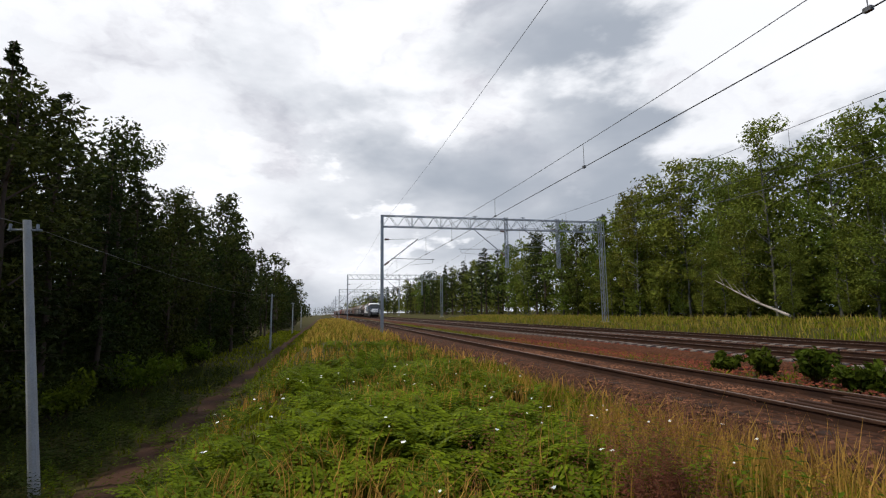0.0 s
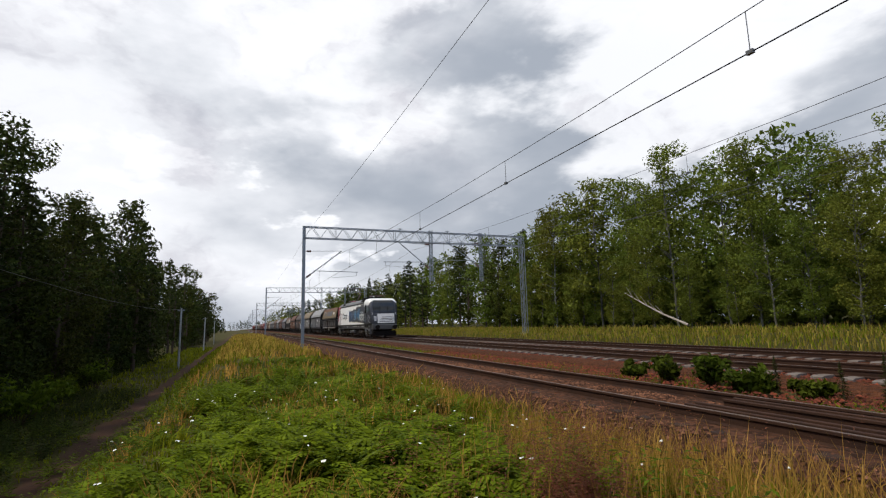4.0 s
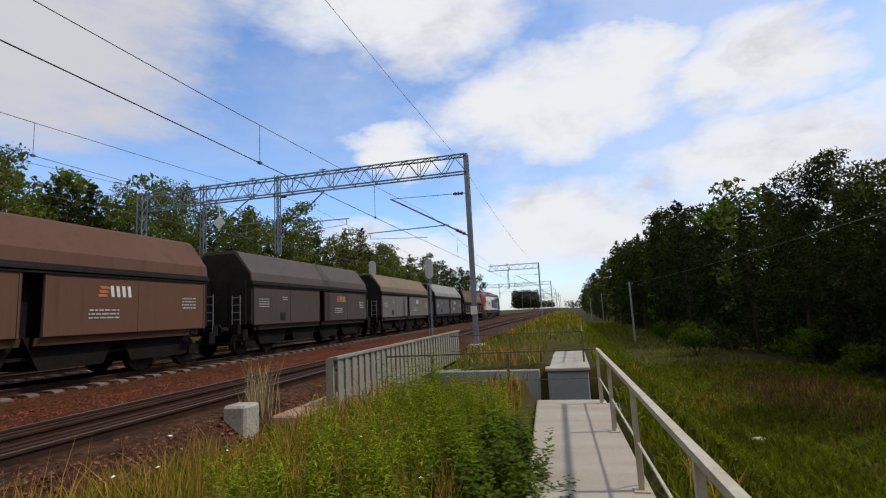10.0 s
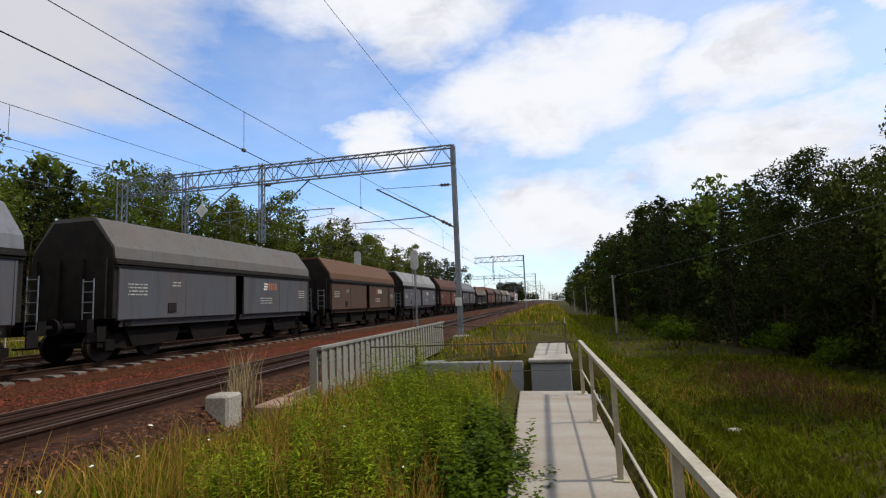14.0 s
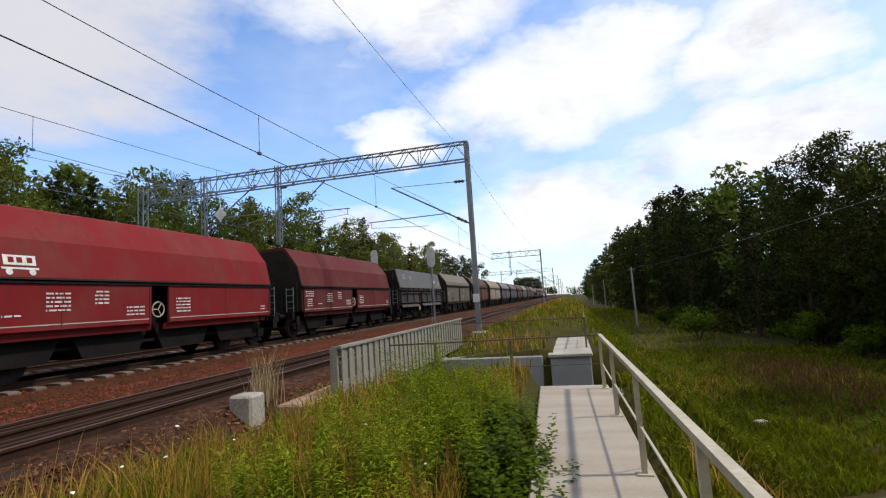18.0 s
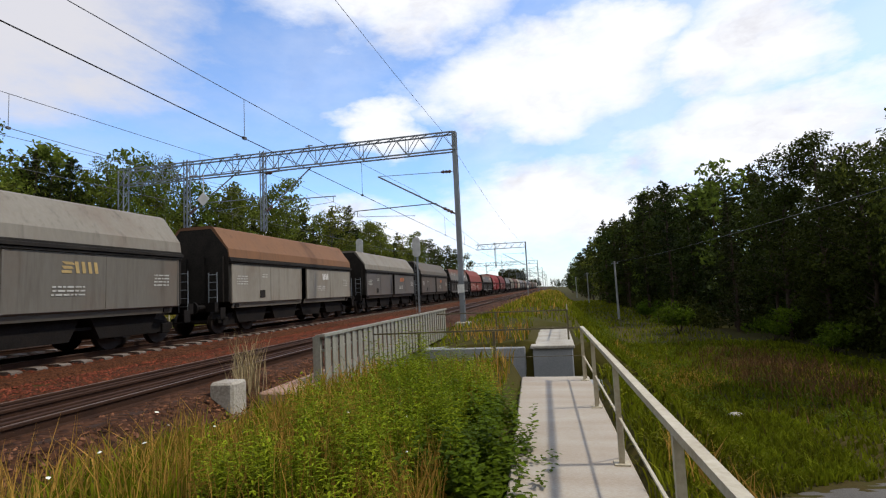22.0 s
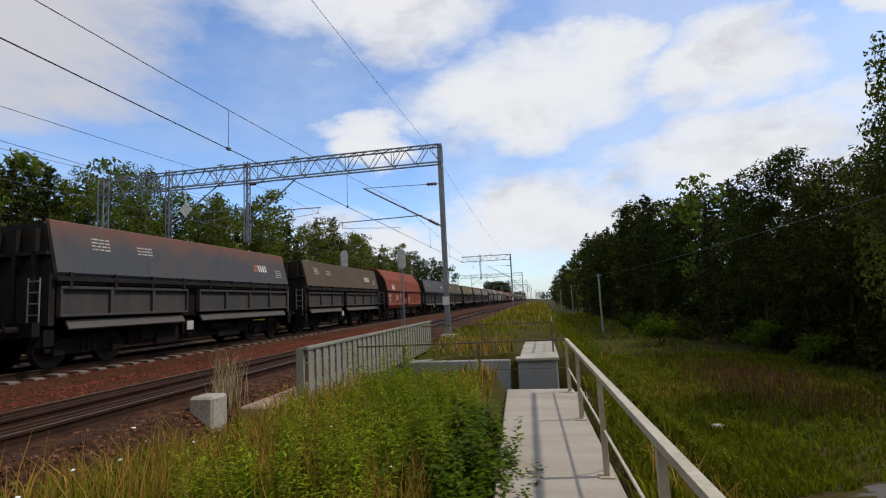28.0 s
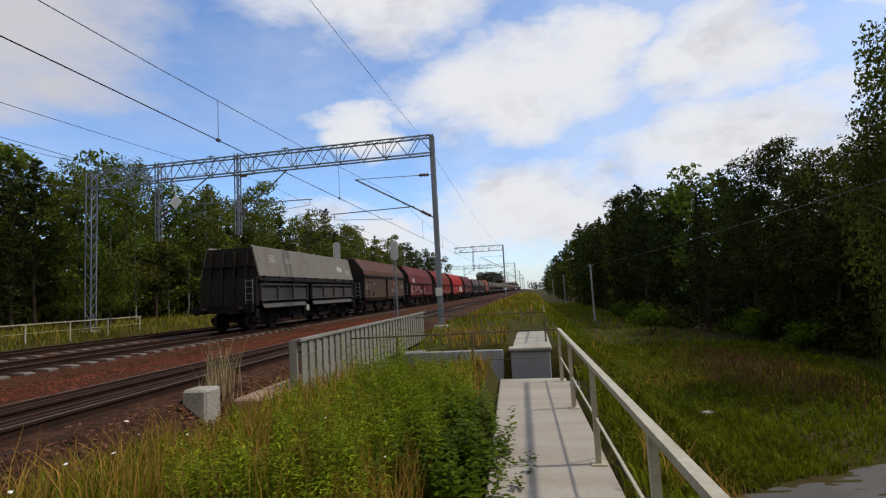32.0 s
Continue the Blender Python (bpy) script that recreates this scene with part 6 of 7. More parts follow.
def broadleaf(seed, h, bark, leaf, low=0.12, wide=0.2, count=2600, droop=0.15, size=0.2, girth=0.009, clump=0.06, hang=0):
    """Trunk and crown meshes of a birch or an aspen of height h."""
    rng = np.random.RandomState(seed)
    bm = bmesh.new()
    n = 9
    lean = rng.uniform(-0.04, 0.04, 2)
    pts = [(lean[0] * h * (i / n) ** 2 + rng.normal(0, 0.05), lean[1] * h * (i / n) ** 2 + rng.normal(0, 0.05), h * 0.96 * i / n - 0.2) for i in range(n + 1)]
    limb(bm, pts, [girth * h * (1 - i / n) ** 0.8 + 0.015 for i in range(n + 1)], 7)
    cents = []
    nb = 30 if count > 2500 else 18
    for i in range(nb):
        f = low + (0.97 - low) * (i + rng.uniform(0, 1)) / nb
        base = Vector(pts[0]).lerp(Vector(pts[-1]), f)
        k = min(n - 1, int(f * n))
        base = Vector(pts[k]).lerp(Vector(pts[k + 1]), f * n - k)
        ang = rng.uniform(0, 2 * math.pi)
        reach = wide * h * (math.sin(math.pi * min(1, (f - low * 0.4) / (1.05 - low * 0.4))) ** 0.6) * rng.uniform(0.55, 1.1)
        rise = reach * rng.uniform(0.3, 0.9)
        tip = base + Vector((math.cos(ang) * reach, math.sin(ang) * reach, rise))
        mid = base.lerp(tip, 0.5) + Vector((0, 0, reach * 0.08))
        if count > 2500 or i % 3 == 0:
            limb(bm, [base, mid, tip], [0.03 + 0.01 * h * (1 - f) * 0.4, 0.02, 0.008], 4)
        for g in (0.45, 0.75, 1.0):
            q = base.lerp(tip, g)
            cents.append((q.x + rng.normal(0, 0.2), q.y + rng.normal(0, 0.2), q.z + rng.normal(0, 0.2) - (0.3 * droop * g)))
            for k in range(hang):
                top, drop = Vector((q.x + rng.normal(0, 0.35), q.y + rng.normal(0, 0.35), q.z)), rng.uniform(0.8, 2.8)
                cents += [(top.x, top.y, max(0.8, top.z - drop * d / 5)) for d in range(6)]
    cents.append((pts[-1][0], pts[-1][1], pts[-1][2] + 0.1))
    v, f = leaves(rng, np.array(cents), count, clump * h, size, droop)
    return shape("trunk", bm, bark, True), pydata("crown", v, f, leaf)


def pine(seed, h, leaf, low=0.2, wide=0.17, count=2400, spruce=False, size=0.2):
    rng = np.random.RandomState(seed)
    bm = bmesh.new()
    n = 8
    pts = [(rng.normal(0, 0.06), rng.normal(0, 0.06), h * 0.98 * i / n - 0.2) for i in range(n + 1)]
    limb(bm, pts, [0.011 * h * (1 - i / n) + 0.015 for i in range(n + 1)], 7)
    vs, fs, off = [], [], 0
    m = 110 if count > 2500 else 60
    ang = rng.uniform(0, 6.28)
    for i in range(m):
        f = low + (0.985 - low) * (i + rng.uniform(-0.8, 0.8)) / (m - 1)
        f = min(max(f, low), 0.99)
        ang += 2.4 + rng.normal(0, 0.4)
        prof = (1 - f) ** (0.8 if spruce else 0.6) * (1.0 if spruce else min(1, 0.4 + 2.0 * (f - low)))
        reach = wide * h * (prof + 0.03) * rng.uniform(0.45, 1.2)
        base = Vector((0, 0, f * h * 0.98))
        rise = rng.uniform(-0.35, -0.05) if spruce else rng.uniform(-0.05, 0.45)
        tip = base + Vector((math.cos(ang) * reach, math.sin(ang) * reach, reach * rise))
        if i % (2 if count > 2500 else 5) == 0:
            limb(bm, [base, base.lerp(tip, 0.55) + Vector((0, 0, 0.06 * reach)), tip], [0.03, 0.018, 0.006], 3)
        cen = np.array([tuple(base.lerp(tip, g)) for g in (0.3, 0.5, 0.65, 0.8, 0.9, 1.0)])
        v, t = leaves(rng, cen, max(4, int(count / m * (0.4 + 0.9 * prof))), 0.10 + 0.15 * reach, size, 0.25 if spruce else -0.2, 0.3, 0.3)
        vs.append(v)
        fs.append(t + off)
        off += len(v)
    return shape("trunk", bm, BARK, True), pydata("crown", np.concatenate(vs), np.concatenate(fs), leaf)


KINDS = {}


def tree_kind(key, meshes, name, label):
    KINDS[key] = (meshes, name, label)


GREY_BARK = mat("grey bark", (0.12, 0.115, 0.09), (0.05, 0.048, 0.04), 0.9, 0, 1.5, 10, 0.5)
# three grades of each kind: fine ones near the bridge, plainer ones along the edges, coarse ones in the depth of the woods
for grade, many, big in (("fine_", 1.3, 0.80), ("", 0.55, 1.25), ("deep_", 0.19, 1.85)):
    for k, s in enumerate((11, 12, 13)):
        tree_kind("%sbirch%d" % (grade, k), broadleaf(s, 14.0, BIRCH, LEAF_BIRCH, 0.16, 0.16, int(5600 * many), 0.35, 0.125 * big, 0.0055, 0.05), "birch_tree", "slender birch with a pale trunk and hanging green leaves")
    for k, s in enumerate((21, 22, 23)):
        tree_kind("%saspen%d" % (grade, k), broadleaf(s, 14.0, GREY_BARK, LEAF_ASPEN, 0.08, 0.19, int(6000 * many), 0.0, 0.145 * big, 0.006, 0.062), "aspen_tree", "bushy aspen with silvery green leaves down to the ground")
    for k, s in enumerate((31, 32, 33)):
        tree_kind("%spine%d" % (grade, k), pine(s, 14.0, LEAF_PINE, 0.16, 0.19, int(6000 * many), False, 0.16 * big), "pine_tree", "dark green pine with a brown trunk")
    for k, s in enumerate((41, 42)):
        tree_kind("%sspruce%d" % (grade, k), pine(s, 14.0, LEAF_PINE, 0.04, 0.16, int(6000 * many), True, 0.15 * big), "spruce_tree", "dark green spruce with drooping boughs")
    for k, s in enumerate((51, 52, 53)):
        tree_kind("%soak%d" % (grade, k), broadleaf(s, 14.0, BARK, LEAF_SHADE, 0.08, 0.2, int(6000 * many), 0.0, 0.15 * big, 0.009, 0.06), "broadleaf_tree", "leafy tree, its leaves darkened for the wood's shade")

FOREST = random.Random(8)
MASTERS = {}


def plant(key, x, y, h, group, turn=None):
    (tm, cm), name, label = KINDS[key]
    z = float(ground_z(x, y))
    m = pose(x, y, z, 0, 0, FOREST.uniform(0, 360) if turn is None else turn) @ Matrix.Diagonal((h / 14 * FOREST.uniform(0.9, 1.15), h / 14 * FOREST.uniform(0.9, 1.15), h / 14, 1))
    t = new(name)
    tagged(t, label, "tree", group)
    t.matrix_basis = m
    part("trunk", tm, None, t)
    part("crown", cm, None, t)
    return t


def stand(group, y0, y1, step, edge, depth, rows, heights, kinds, jitter=1.2):
    """Rows of trees along the line: edge(y) is the x of the first row, depth the signed way to the next."""
    for r in range(rows):
        y = y0 + FOREST.uniform(0, step)
        while y < y1:
            x = edge(y) + depth * r + FOREST.uniform(-jitter, jitter)
            kind = FOREST.choice(kinds)
            plant(("fine_" if r < 2 and math.hypot(x, y) < (42 if y < 0 else 48) and (r == 0 or x < 0 and y < 30) else "deep_" if r > 0 and abs(x) > 15.5 or abs(y) > 75 else "") + kind, x, y, FOREST.uniform(*heights) * (1.0 - 0.02 * r), group)
            y += step * FOREST.uniform(0.7, 1.3) * (1 + 0.15 * r)


DECID = ["aspen0", "aspen1", "aspen2", "aspen1", "birch0"]
MIXED = ["pine0", "pine1", "oak0", "spruce0", "oak2", "oak1", "pine2", "spruce1", "pine0"]
BUSHY = ["oak1", "oak1", "pine2", "aspen1", "oak2", "spruce0", "oak0", "oak0", "pine0"]
SUNNY = ["aspen0", "pine1", "aspen2", "aspen1", "birch1", "pine2", "aspen1", "spruce1", "birch2"]
# west wood, north part: tall and dark, close to the dirt track
stand("trees of the west wood", 8, 75, 3.3, lambda y: -11.5 - max(0, 14 - y) * 0.35, -3.4, 3, (12.5, 17.5), MIXED)
stand("trees of the west wood", 75, 210, 5.6, lambda y: -11.5, -4.5, 2, (13.0, 18.0), MIXED)
# unseen trees added beside the camera to throw shade on the dirt track
stand("trees of the west wood", -3, 8, 3.4, lambda y: -13.0, -3.4, 2, (13.0, 16.5), MIXED)
# west wood, south part, behind the clearing at the lane
stand("trees of the west wood", -48, -25, 3.0, lambda y: -16.5 - (y + 30) * 0.12, -3.2, 4, (9.5, 13.2), BUSHY)
stand("trees of the west wood", -120, -48, 4.0, lambda y: -12.5 if y > -80 else -11.0, -3.6, 4, (13.0, 18.0), BUSHY)
stand("trees of the west wood", -300, -120, 7.5, lambda y: -10.5, -4.5, 2, (13, 17), BUSHY)
# weeping birches that stand out of the wood's edge
tree_kind("weeping", broadleaf(71, 14.0, BIRCH, LEAF_BIRCH, 0.12, 0.17, 17000, 1.6, 0.085, 0.006, 0.016, hang=3), "birch_tree", "weeping birch with hanging leaf curtains at the wood's edge")
plant("weeping", -14.5, -21.0, 15.5, "trees of the west wood", 40)
plant("weeping", -15.9, -20.9, 14.6, "trees of the west wood", 130)
# east wood, north of the lane: aspens and birches
stand("trees of the east wood", 7.5, 20, 3.0, lambda y: 31.0, 3.4, 3, (9.4, 11.4), DECID[:4])
stand("trees of the east wood", 20, 56, 3.1, lambda y: 29.5 + (0.05 * y), 3.4, 3, (11.5, 14.5), DECID)
# young aspens at the wood's edge, leafy to the ground
stand("trees of the east wood", 9, 60, 2.9, lambda y: 28.6 + (0.05 * y), 3.0, 1, (5.0, 8.2), DECID[:4])
stand("trees of the east wood", -12, 8, 2.4, lambda y: 35.0, 3.0, 4, (8.4, 10.8), ["aspen0", "oak1", "birch1", "pine2", "aspen2"])
stand("trees of the east wood", 56, 210, 5.0, lambda y: 31.5, 4.0, 3, (10.5, 14.0), DECID[:3] + MIXED[:4])
stand("trees of the east wood", 210, 420, 13, lambda y: 30.0, 5.0, 1, (12, 14.0), MIXED)
# east wood, south of the lane
stand("trees of the east wood", -42, -12.5, 3.1, lambda y: 27.5, 3.4, 3, (10.0, 12.8), SUNNY)
stand("trees of the east wood", -110, -42, 4.0, lambda y: 29.0, 3.8, 3, (11.5, 15.0), SUNNY)
stand("trees of the east wood", -165, -110, 6.0, lambda y: 28.5, 4.5, 2, (11.0, 14.0), BUSHY)
stand("trees of the east wood", -120, -14, 3.6, lambda y: 28.2, 2.0, 2, (8.5, 11.4), ["aspen0", "birch0", "aspen2", "pine1", "aspen1", "pine0"])

# far woods that close the view
for nm, xs, ys in (("far_woods", (-60, -14), (215, 520)), ("far_woods", (22, 90), (300, 620)), ("far_woods", (-70, -12), (-620, -300)), ("far_woods", (24, 90), (-1000, -880)), ("far_woods", (-70, -24), (-120, 210)), ("far_woods", (46, 80), (12, 300)), ("far_woods", (42, 75), (-165, -30)), ("far_woods", (-170, 200), (840, 960)), ("far_woods", (-170, 5), (-980, -860)), ("far_woods", (22, 41), (-412, -388))):
    rng = np.random.RandomState(abs(int(ys[0])))
    n = 320
    px, py = rng.uniform(*xs, n), rng.uniform(*ys, n)
    pz, hh = ground_z(px, py), rng.uniform(9, 15, n)
    cen = np.concatenate([np.stack([px + rng.normal(0, 0.6, n), py + rng.normal(0, 0.6, n), pz + hh * f], -1) for f in (0.25, 0.4, 0.55, 0.7, 0.85, 0.97)])
    near = min(abs(v) for v in ys) < 140
    v, f = leaves(rng, cen, 11000 if near else 5200, 1.9, 0.5 if near else 1.0, 0.1)
    tagged(new(nm, pydata(nm, v, f, LEAF_PINE if xs[0] < 0 or ys[0] < -380 else LEAF_BIRCH)), "distant mixed woodland", "woods", kind="stuff")

# undergrowth that fills the woods between the trunks; its dark leaf colours stand for shade
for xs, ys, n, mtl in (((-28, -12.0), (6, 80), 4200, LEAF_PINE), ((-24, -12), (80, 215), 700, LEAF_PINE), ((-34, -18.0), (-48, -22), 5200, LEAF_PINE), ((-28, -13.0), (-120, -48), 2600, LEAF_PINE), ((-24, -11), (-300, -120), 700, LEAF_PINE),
                       ((32, 44), (7, 64), 4200, LEAF_ASPEN), ((33, 46), (-13, 9), 1500, LEAF_SHADE), ((32, 42), (58, 215), 1100, LEAF_BIRCH), ((29.0, 40), (-44, -12), 3000, LEAF_ASPEN), ((29.5, 40), (-165, -44), 4200, LEAF_ASPEN)):
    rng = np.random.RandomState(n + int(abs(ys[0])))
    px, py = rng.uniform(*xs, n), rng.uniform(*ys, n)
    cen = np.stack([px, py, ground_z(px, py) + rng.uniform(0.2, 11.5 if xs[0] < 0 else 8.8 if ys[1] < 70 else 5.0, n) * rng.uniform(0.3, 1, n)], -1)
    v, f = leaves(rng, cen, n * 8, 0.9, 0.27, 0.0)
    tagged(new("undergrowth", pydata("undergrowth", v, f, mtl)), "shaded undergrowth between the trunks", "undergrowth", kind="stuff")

# leafy scrub that closes the foot of the woods, shade put into its leaf colour
for xs, ys, n, mtl in (((-18.0, -15.2), (-46, -21), 1500, LEAF_SHADE), ((-13.2, -11.0), (8, 75), 2200, LEAF_SHADE), ((-13.6, -11.4), (-110, -46), 1600, LEAF_SHADE)):
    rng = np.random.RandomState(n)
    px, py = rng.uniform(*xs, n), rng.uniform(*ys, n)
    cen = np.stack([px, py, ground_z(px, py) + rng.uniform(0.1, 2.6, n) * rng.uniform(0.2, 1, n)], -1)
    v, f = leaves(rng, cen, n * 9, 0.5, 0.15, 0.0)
    tagged(new("undergrowth", pydata("undergrowth", v, f, mtl)), "leafy scrub in shade-dark colour at the foot of the wood", "undergrowth", kind="stuff")

# a fallen bleached trunk leaning out of the east wood
t = thing("fallen_trunk", "bleached dead trunk leaning out of the wood", "tree trunk")
bm = bmesh.new()
limb(bm, [(26.0, 23.5, 0.75), (26.8, 26.3, 1.5), (27.7, 29.0, 2.35), (28.6, 31.8, 3.3)], [0.085, 0.07, 0.05, 0.02], 8)
for k in range(5):
    limb(bm, [(26.7 + 0.35 * k, 26 + 1.1 * k, 1.42 + 0.36 * k), (26.4 + 0.4 * k, 26.5 + 1.1 * k, 2.1 + 0.4 * k)], [0.025, 0.008], 5)
part("trunk", bm, mat("bleached wood", (0.34, 0.30, 0.25), (0.2, 0.17, 0.14), 0.9, 0, 2, 20, 0.4), t)


# ---- grasses and herbs ----
def blades(rng, x, y, h, w, bend, material, name, label, z=None, width_mul=1.0):
    """Grass blades of three faces each, at arrays x, y with heights h."""
    n = len(x)
    z = ground_z(x, y) - 0.03 if z is None else z
    ang = rng.uniform(0, 2 * np.pi, n)
    lean = rng.uniform(0.1, 1.0, n) * bend * h
    dx, dy = np.cos(ang), np.sin(ang)
    face = rng.uniform(0, 2 * np.pi, n)
    fx, fy = np.cos(face) * w, np.sin(face) * w
    p0 = np.stack([x, y, z], -1)
    p1 = np.stack([x + dx * lean * 0.3, y + dy * lean * 0.3, z + h * 0.55], -1)
    p2 = np.stack([x + dx * lean, y + dy * lean, z + h * (1 - 0.25 * bend)], -1)
    s = np.stack([fx, fy, np.zeros(n)], -1)
    v = np.stack([p0 - s, p0 + s, p1 - s * 0.8, p1 + s * 0.8, p2], 1).reshape(-1, 3)
    k = np.arange(n)[:, None] * 5
    f = np.concatenate([k + np.array([[0, 1, 3]]), k + np.array([[0, 3, 2]]), k + np.array([[2, 3, 4]])])
    return tagged(new(name, pydata(name, v, f, material)), label, "grass", kind="stuff")


def field(rng, n, rmin, rmax, power=1.0):
    """Points all round the camera's stand, denser near by."""
    r = rmin * (rmax / rmin) ** (rng.uniform(0, 1, n) ** power)
    a = rng.uniform(0, 2 * np.pi, n)
    return r * np.cos(a), r * np.sin(a)


def clear(x, y):
    """True where grass may grow: off the tracks, the slabs and the lane."""
    ok = ~((x > np.where(y > -1.0, 5.15, 4.6) + 0.25 * np.sin(3.1 * y) * np.sin(0.9 * y + 1)) & (x < 8.9)) & ~((x > 10.6) & (x < 21.3))
    ok &= ~((x > 4.05) & (x < 5.35) & (y < -6.6) & (y > -18.5))
    ok &= ~((y < ROAD_Y[1] + 0.1) & (y > ROAD_Y[0] - 0.1) & (x > -2.2))
    ok &= ~((x > -0.75) & (x < 0.95) & (y < -3.2) & (y > -11.4))
    ok &= ~((x > -0.6) & (x < 0.9) & (y < -15) & (y > -22))
    ok &= ~((np.abs(x + 5.2) < 0.5) & (np.hypot(x, y) > 3) & (y > -3))
    ok &= ~((np.abs(y - lane_y(x)) < 1.35) & (x < -2.6))
    ok &= (np.hypot(x, y) > 0.35)
    return ok


patch = lambda x, y: np.sin(x * 0.9 + 1.7 * np.sin(y * 0.37)) + np.sin(y * 0.71 + x * 0.33)
rng = np.random.RandomState(4)
x, y = field(rng, 88000, 0.4, 40, 0.75)
k = clear(x, y) & (x < 5.3)
x, y = x[k], y[k]
r = np.hypot(x, y)
blades(rng, x, y, rng.uniform(0.12, 0.42, len(x)) * np.where(x < -1.6, 0.7, 1.0) * np.clip(0.35 + 0.5 * np.hypot(x, y), 0.3, 1.0) * np.where((y < -3) & (np.abs(x + 0.725 * y) < 0.45), 0.6, 1.0), 0.004 + 0.0012 * r, 0.7, GRASS, "meadow_grass", "green meadow grass on the embankment")
x, y = field(rng, 90000, 1.2, 40, 0.75)
k = clear(x, y) & (x < 5.2) & (x > -2.6) & ((patch(x, y) > 0.25) & (y > -14) | (x > 3.9) & (y > -14) | (y < -1) & (x > 0.8) & (y > -11) & (patch(x * 2.6, y * 2.2) > 0.35) | (patch(x, y) > 1.1))
x, y = x[k], y[k]
r = np.hypot(x, y)
blades(rng, x, y, rng.uniform(0.25, 0.72, len(x)) * np.where((y < -3) & (np.abs(x + 0.725 * y) < 0.45), 0.5, 0.95), 0.0026 + 0.0009 * r, 0.55, GRASS_DRY, "dry_grass", "straw-coloured dry grass")
x, y = rng.uniform(8.8, 10.8, 6000), rng.uniform(4, 70, 6000)
k = clear(x, y)
blades(rng, x[k], y[k], rng.uniform(0.08, 0.3, k.sum()), 0.012, 0.7, GRASS, "meadow_grass", "thin grass between the tracks")
STRAW = leaf_mat("straw grass", (0.30, 0.24, 0.05), (0.20, 0.17, 0.025), 0.4)
x, y = rng.uniform(21.3, 29, 20000), rng.uniform(-70, 90, 20000)
blades(rng, x, y, rng.uniform(0.2, 0.6, len(x)), 0.022, 0.6, STRAW, "dry_grass", "tall yellow grass beyond the tracks")
x, y = rng.uniform(21.3, 29, 18000), rng.uniform(-70, 90, 18000)
blades(rng, x, y, rng.uniform(0.15, 0.5, len(x)), 0.022, 0.6, GRASS, "meadow_grass", "green grass beyond the tracks")
x, y = rng.uniform(-12, 4.5, 20000), np.concatenate([rng.uniform(30, 130, 10000), rng.uniform(-130, -16, 10000)])
k = clear(x, y)
x, y = x[k], y[k]
blades(rng, x, y, rng.uniform(0.2, 0.55, len(x)), 0.012 + 0.0007 * np.hypot(x, y), 0.7, GRASS, "meadow_grass", "meadow grass along the bank")
x, y = rng.uniform(-1.5, 4.3, 5200), np.concatenate([rng.uniform(30, 130, 4500), rng.uniform(-130, -34, 700)])
blades(rng, x, y, rng.uniform(0.3, 0.8, len(x)), 0.012 + 0.0006 * np.hypot(x, y), 0.5, GRASS_DRY, "dry_grass", "dry grass along the bank")
# lush meadow in the low ground south-west, at the foot of the bank
x, y = np.concatenate([rng.uniform(-14, -1.0, 42000), rng.uniform(-6.5, -0.9, 22000)]), np.concatenate([rng.uniform(-36, 0, 42000), rng.uniform(-17, -1.5, 22000)])
k = clear(x, y)
x, y = x[k], y[k]
blades(rng, x, y, rng.uniform(0.12, 0.38, len(x)), 0.006 + 0.0011 * np.hypot(x, y), 0.7, MEADOW, "meadow_grass", "lush green meadow grass below the bank")
x, y = rng.uniform(-12, -2.5, 9000), rng.uniform(-32, -14, 9000)
k = clear(x, y) & (patch(x * 0.8 + 3, y * 0.6) > 0.2)
blades(rng, x[k], y[k], rng.uniform(0.15, 0.4, k.sum()), 0.02, 0.6, GRASS_DRY, "dry_grass", "golden grass in the low meadow")
x, y = rng.normal(-9.0, 1.3, 2600), rng.normal(-25, 3.5, 2600)
k = clear(x, y)
blades(rng, x[k], y[k], rng.uniform(0.3, 0.7, k.sum()), 0.02, 0.5, mat("rusty grass", (0.17, 0.075, 0.034), (0.10, 0.045, 0.022), 0.9, 0, 1, 6, 0, alive=0.3), "dry_grass", "reddish flowering grass by the wood")
# tall dry stalks near the siding
x, y = rng.uniform(3.6, 5.3, 9000), rng.uniform(-1.0, 14.0, 9000)
k = clear(x, y)
blades(rng, x[k], y[k], rng.uniform(0.15, 0.45, k.sum()), 0.008, 0.6, GRASS, "meadow_grass", "green grass creeping into the ballast")
x, y = rng.uniform(3.0, 5.3, 3000), rng.uniform(-1.0, 7.0, 3000)
k = clear(x, y)
blades(rng, x[k], y[k], rng.uniform(0.3, 0.75, k.sum()), 0.0055, 0.5, GRASS_DRY, "dry_grass", "golden dry grass at the ballast's edge")
x, y = np.concatenate([rng.uniform(3.9, 5.1, 420), rng.uniform(1.5, 4.9, 700)]), np.concatenate([rng.uniform(-4, 7, 420), rng.uniform(-3.6, 5.0, 700)])
k = clear(x, y)
blades(rng, x[k], y[k], rng.uniform(0.5, 0.95, k.sum()), 0.0045, 0.3, GRASS_DRY, "dry_stalks", "tall dry grass stalks by the ballast")
x, y = 5.15 + rng.normal(0, 0.14, 110), -7.55 + rng.normal(0, 0.18, 110)
blades(rng, x, y, rng.uniform(0.55, 1.4, len(x)), 0.0065, 0.35, mat("pale tuft", (0.42, 0.34, 0.2), (0.3, 0.22, 0.11), 0.9, 0, 1, 6, 0, alive=0.3), "dry_stalks", "tuft of tall pale grass by the stone block", z=np.full(110, -0.45))


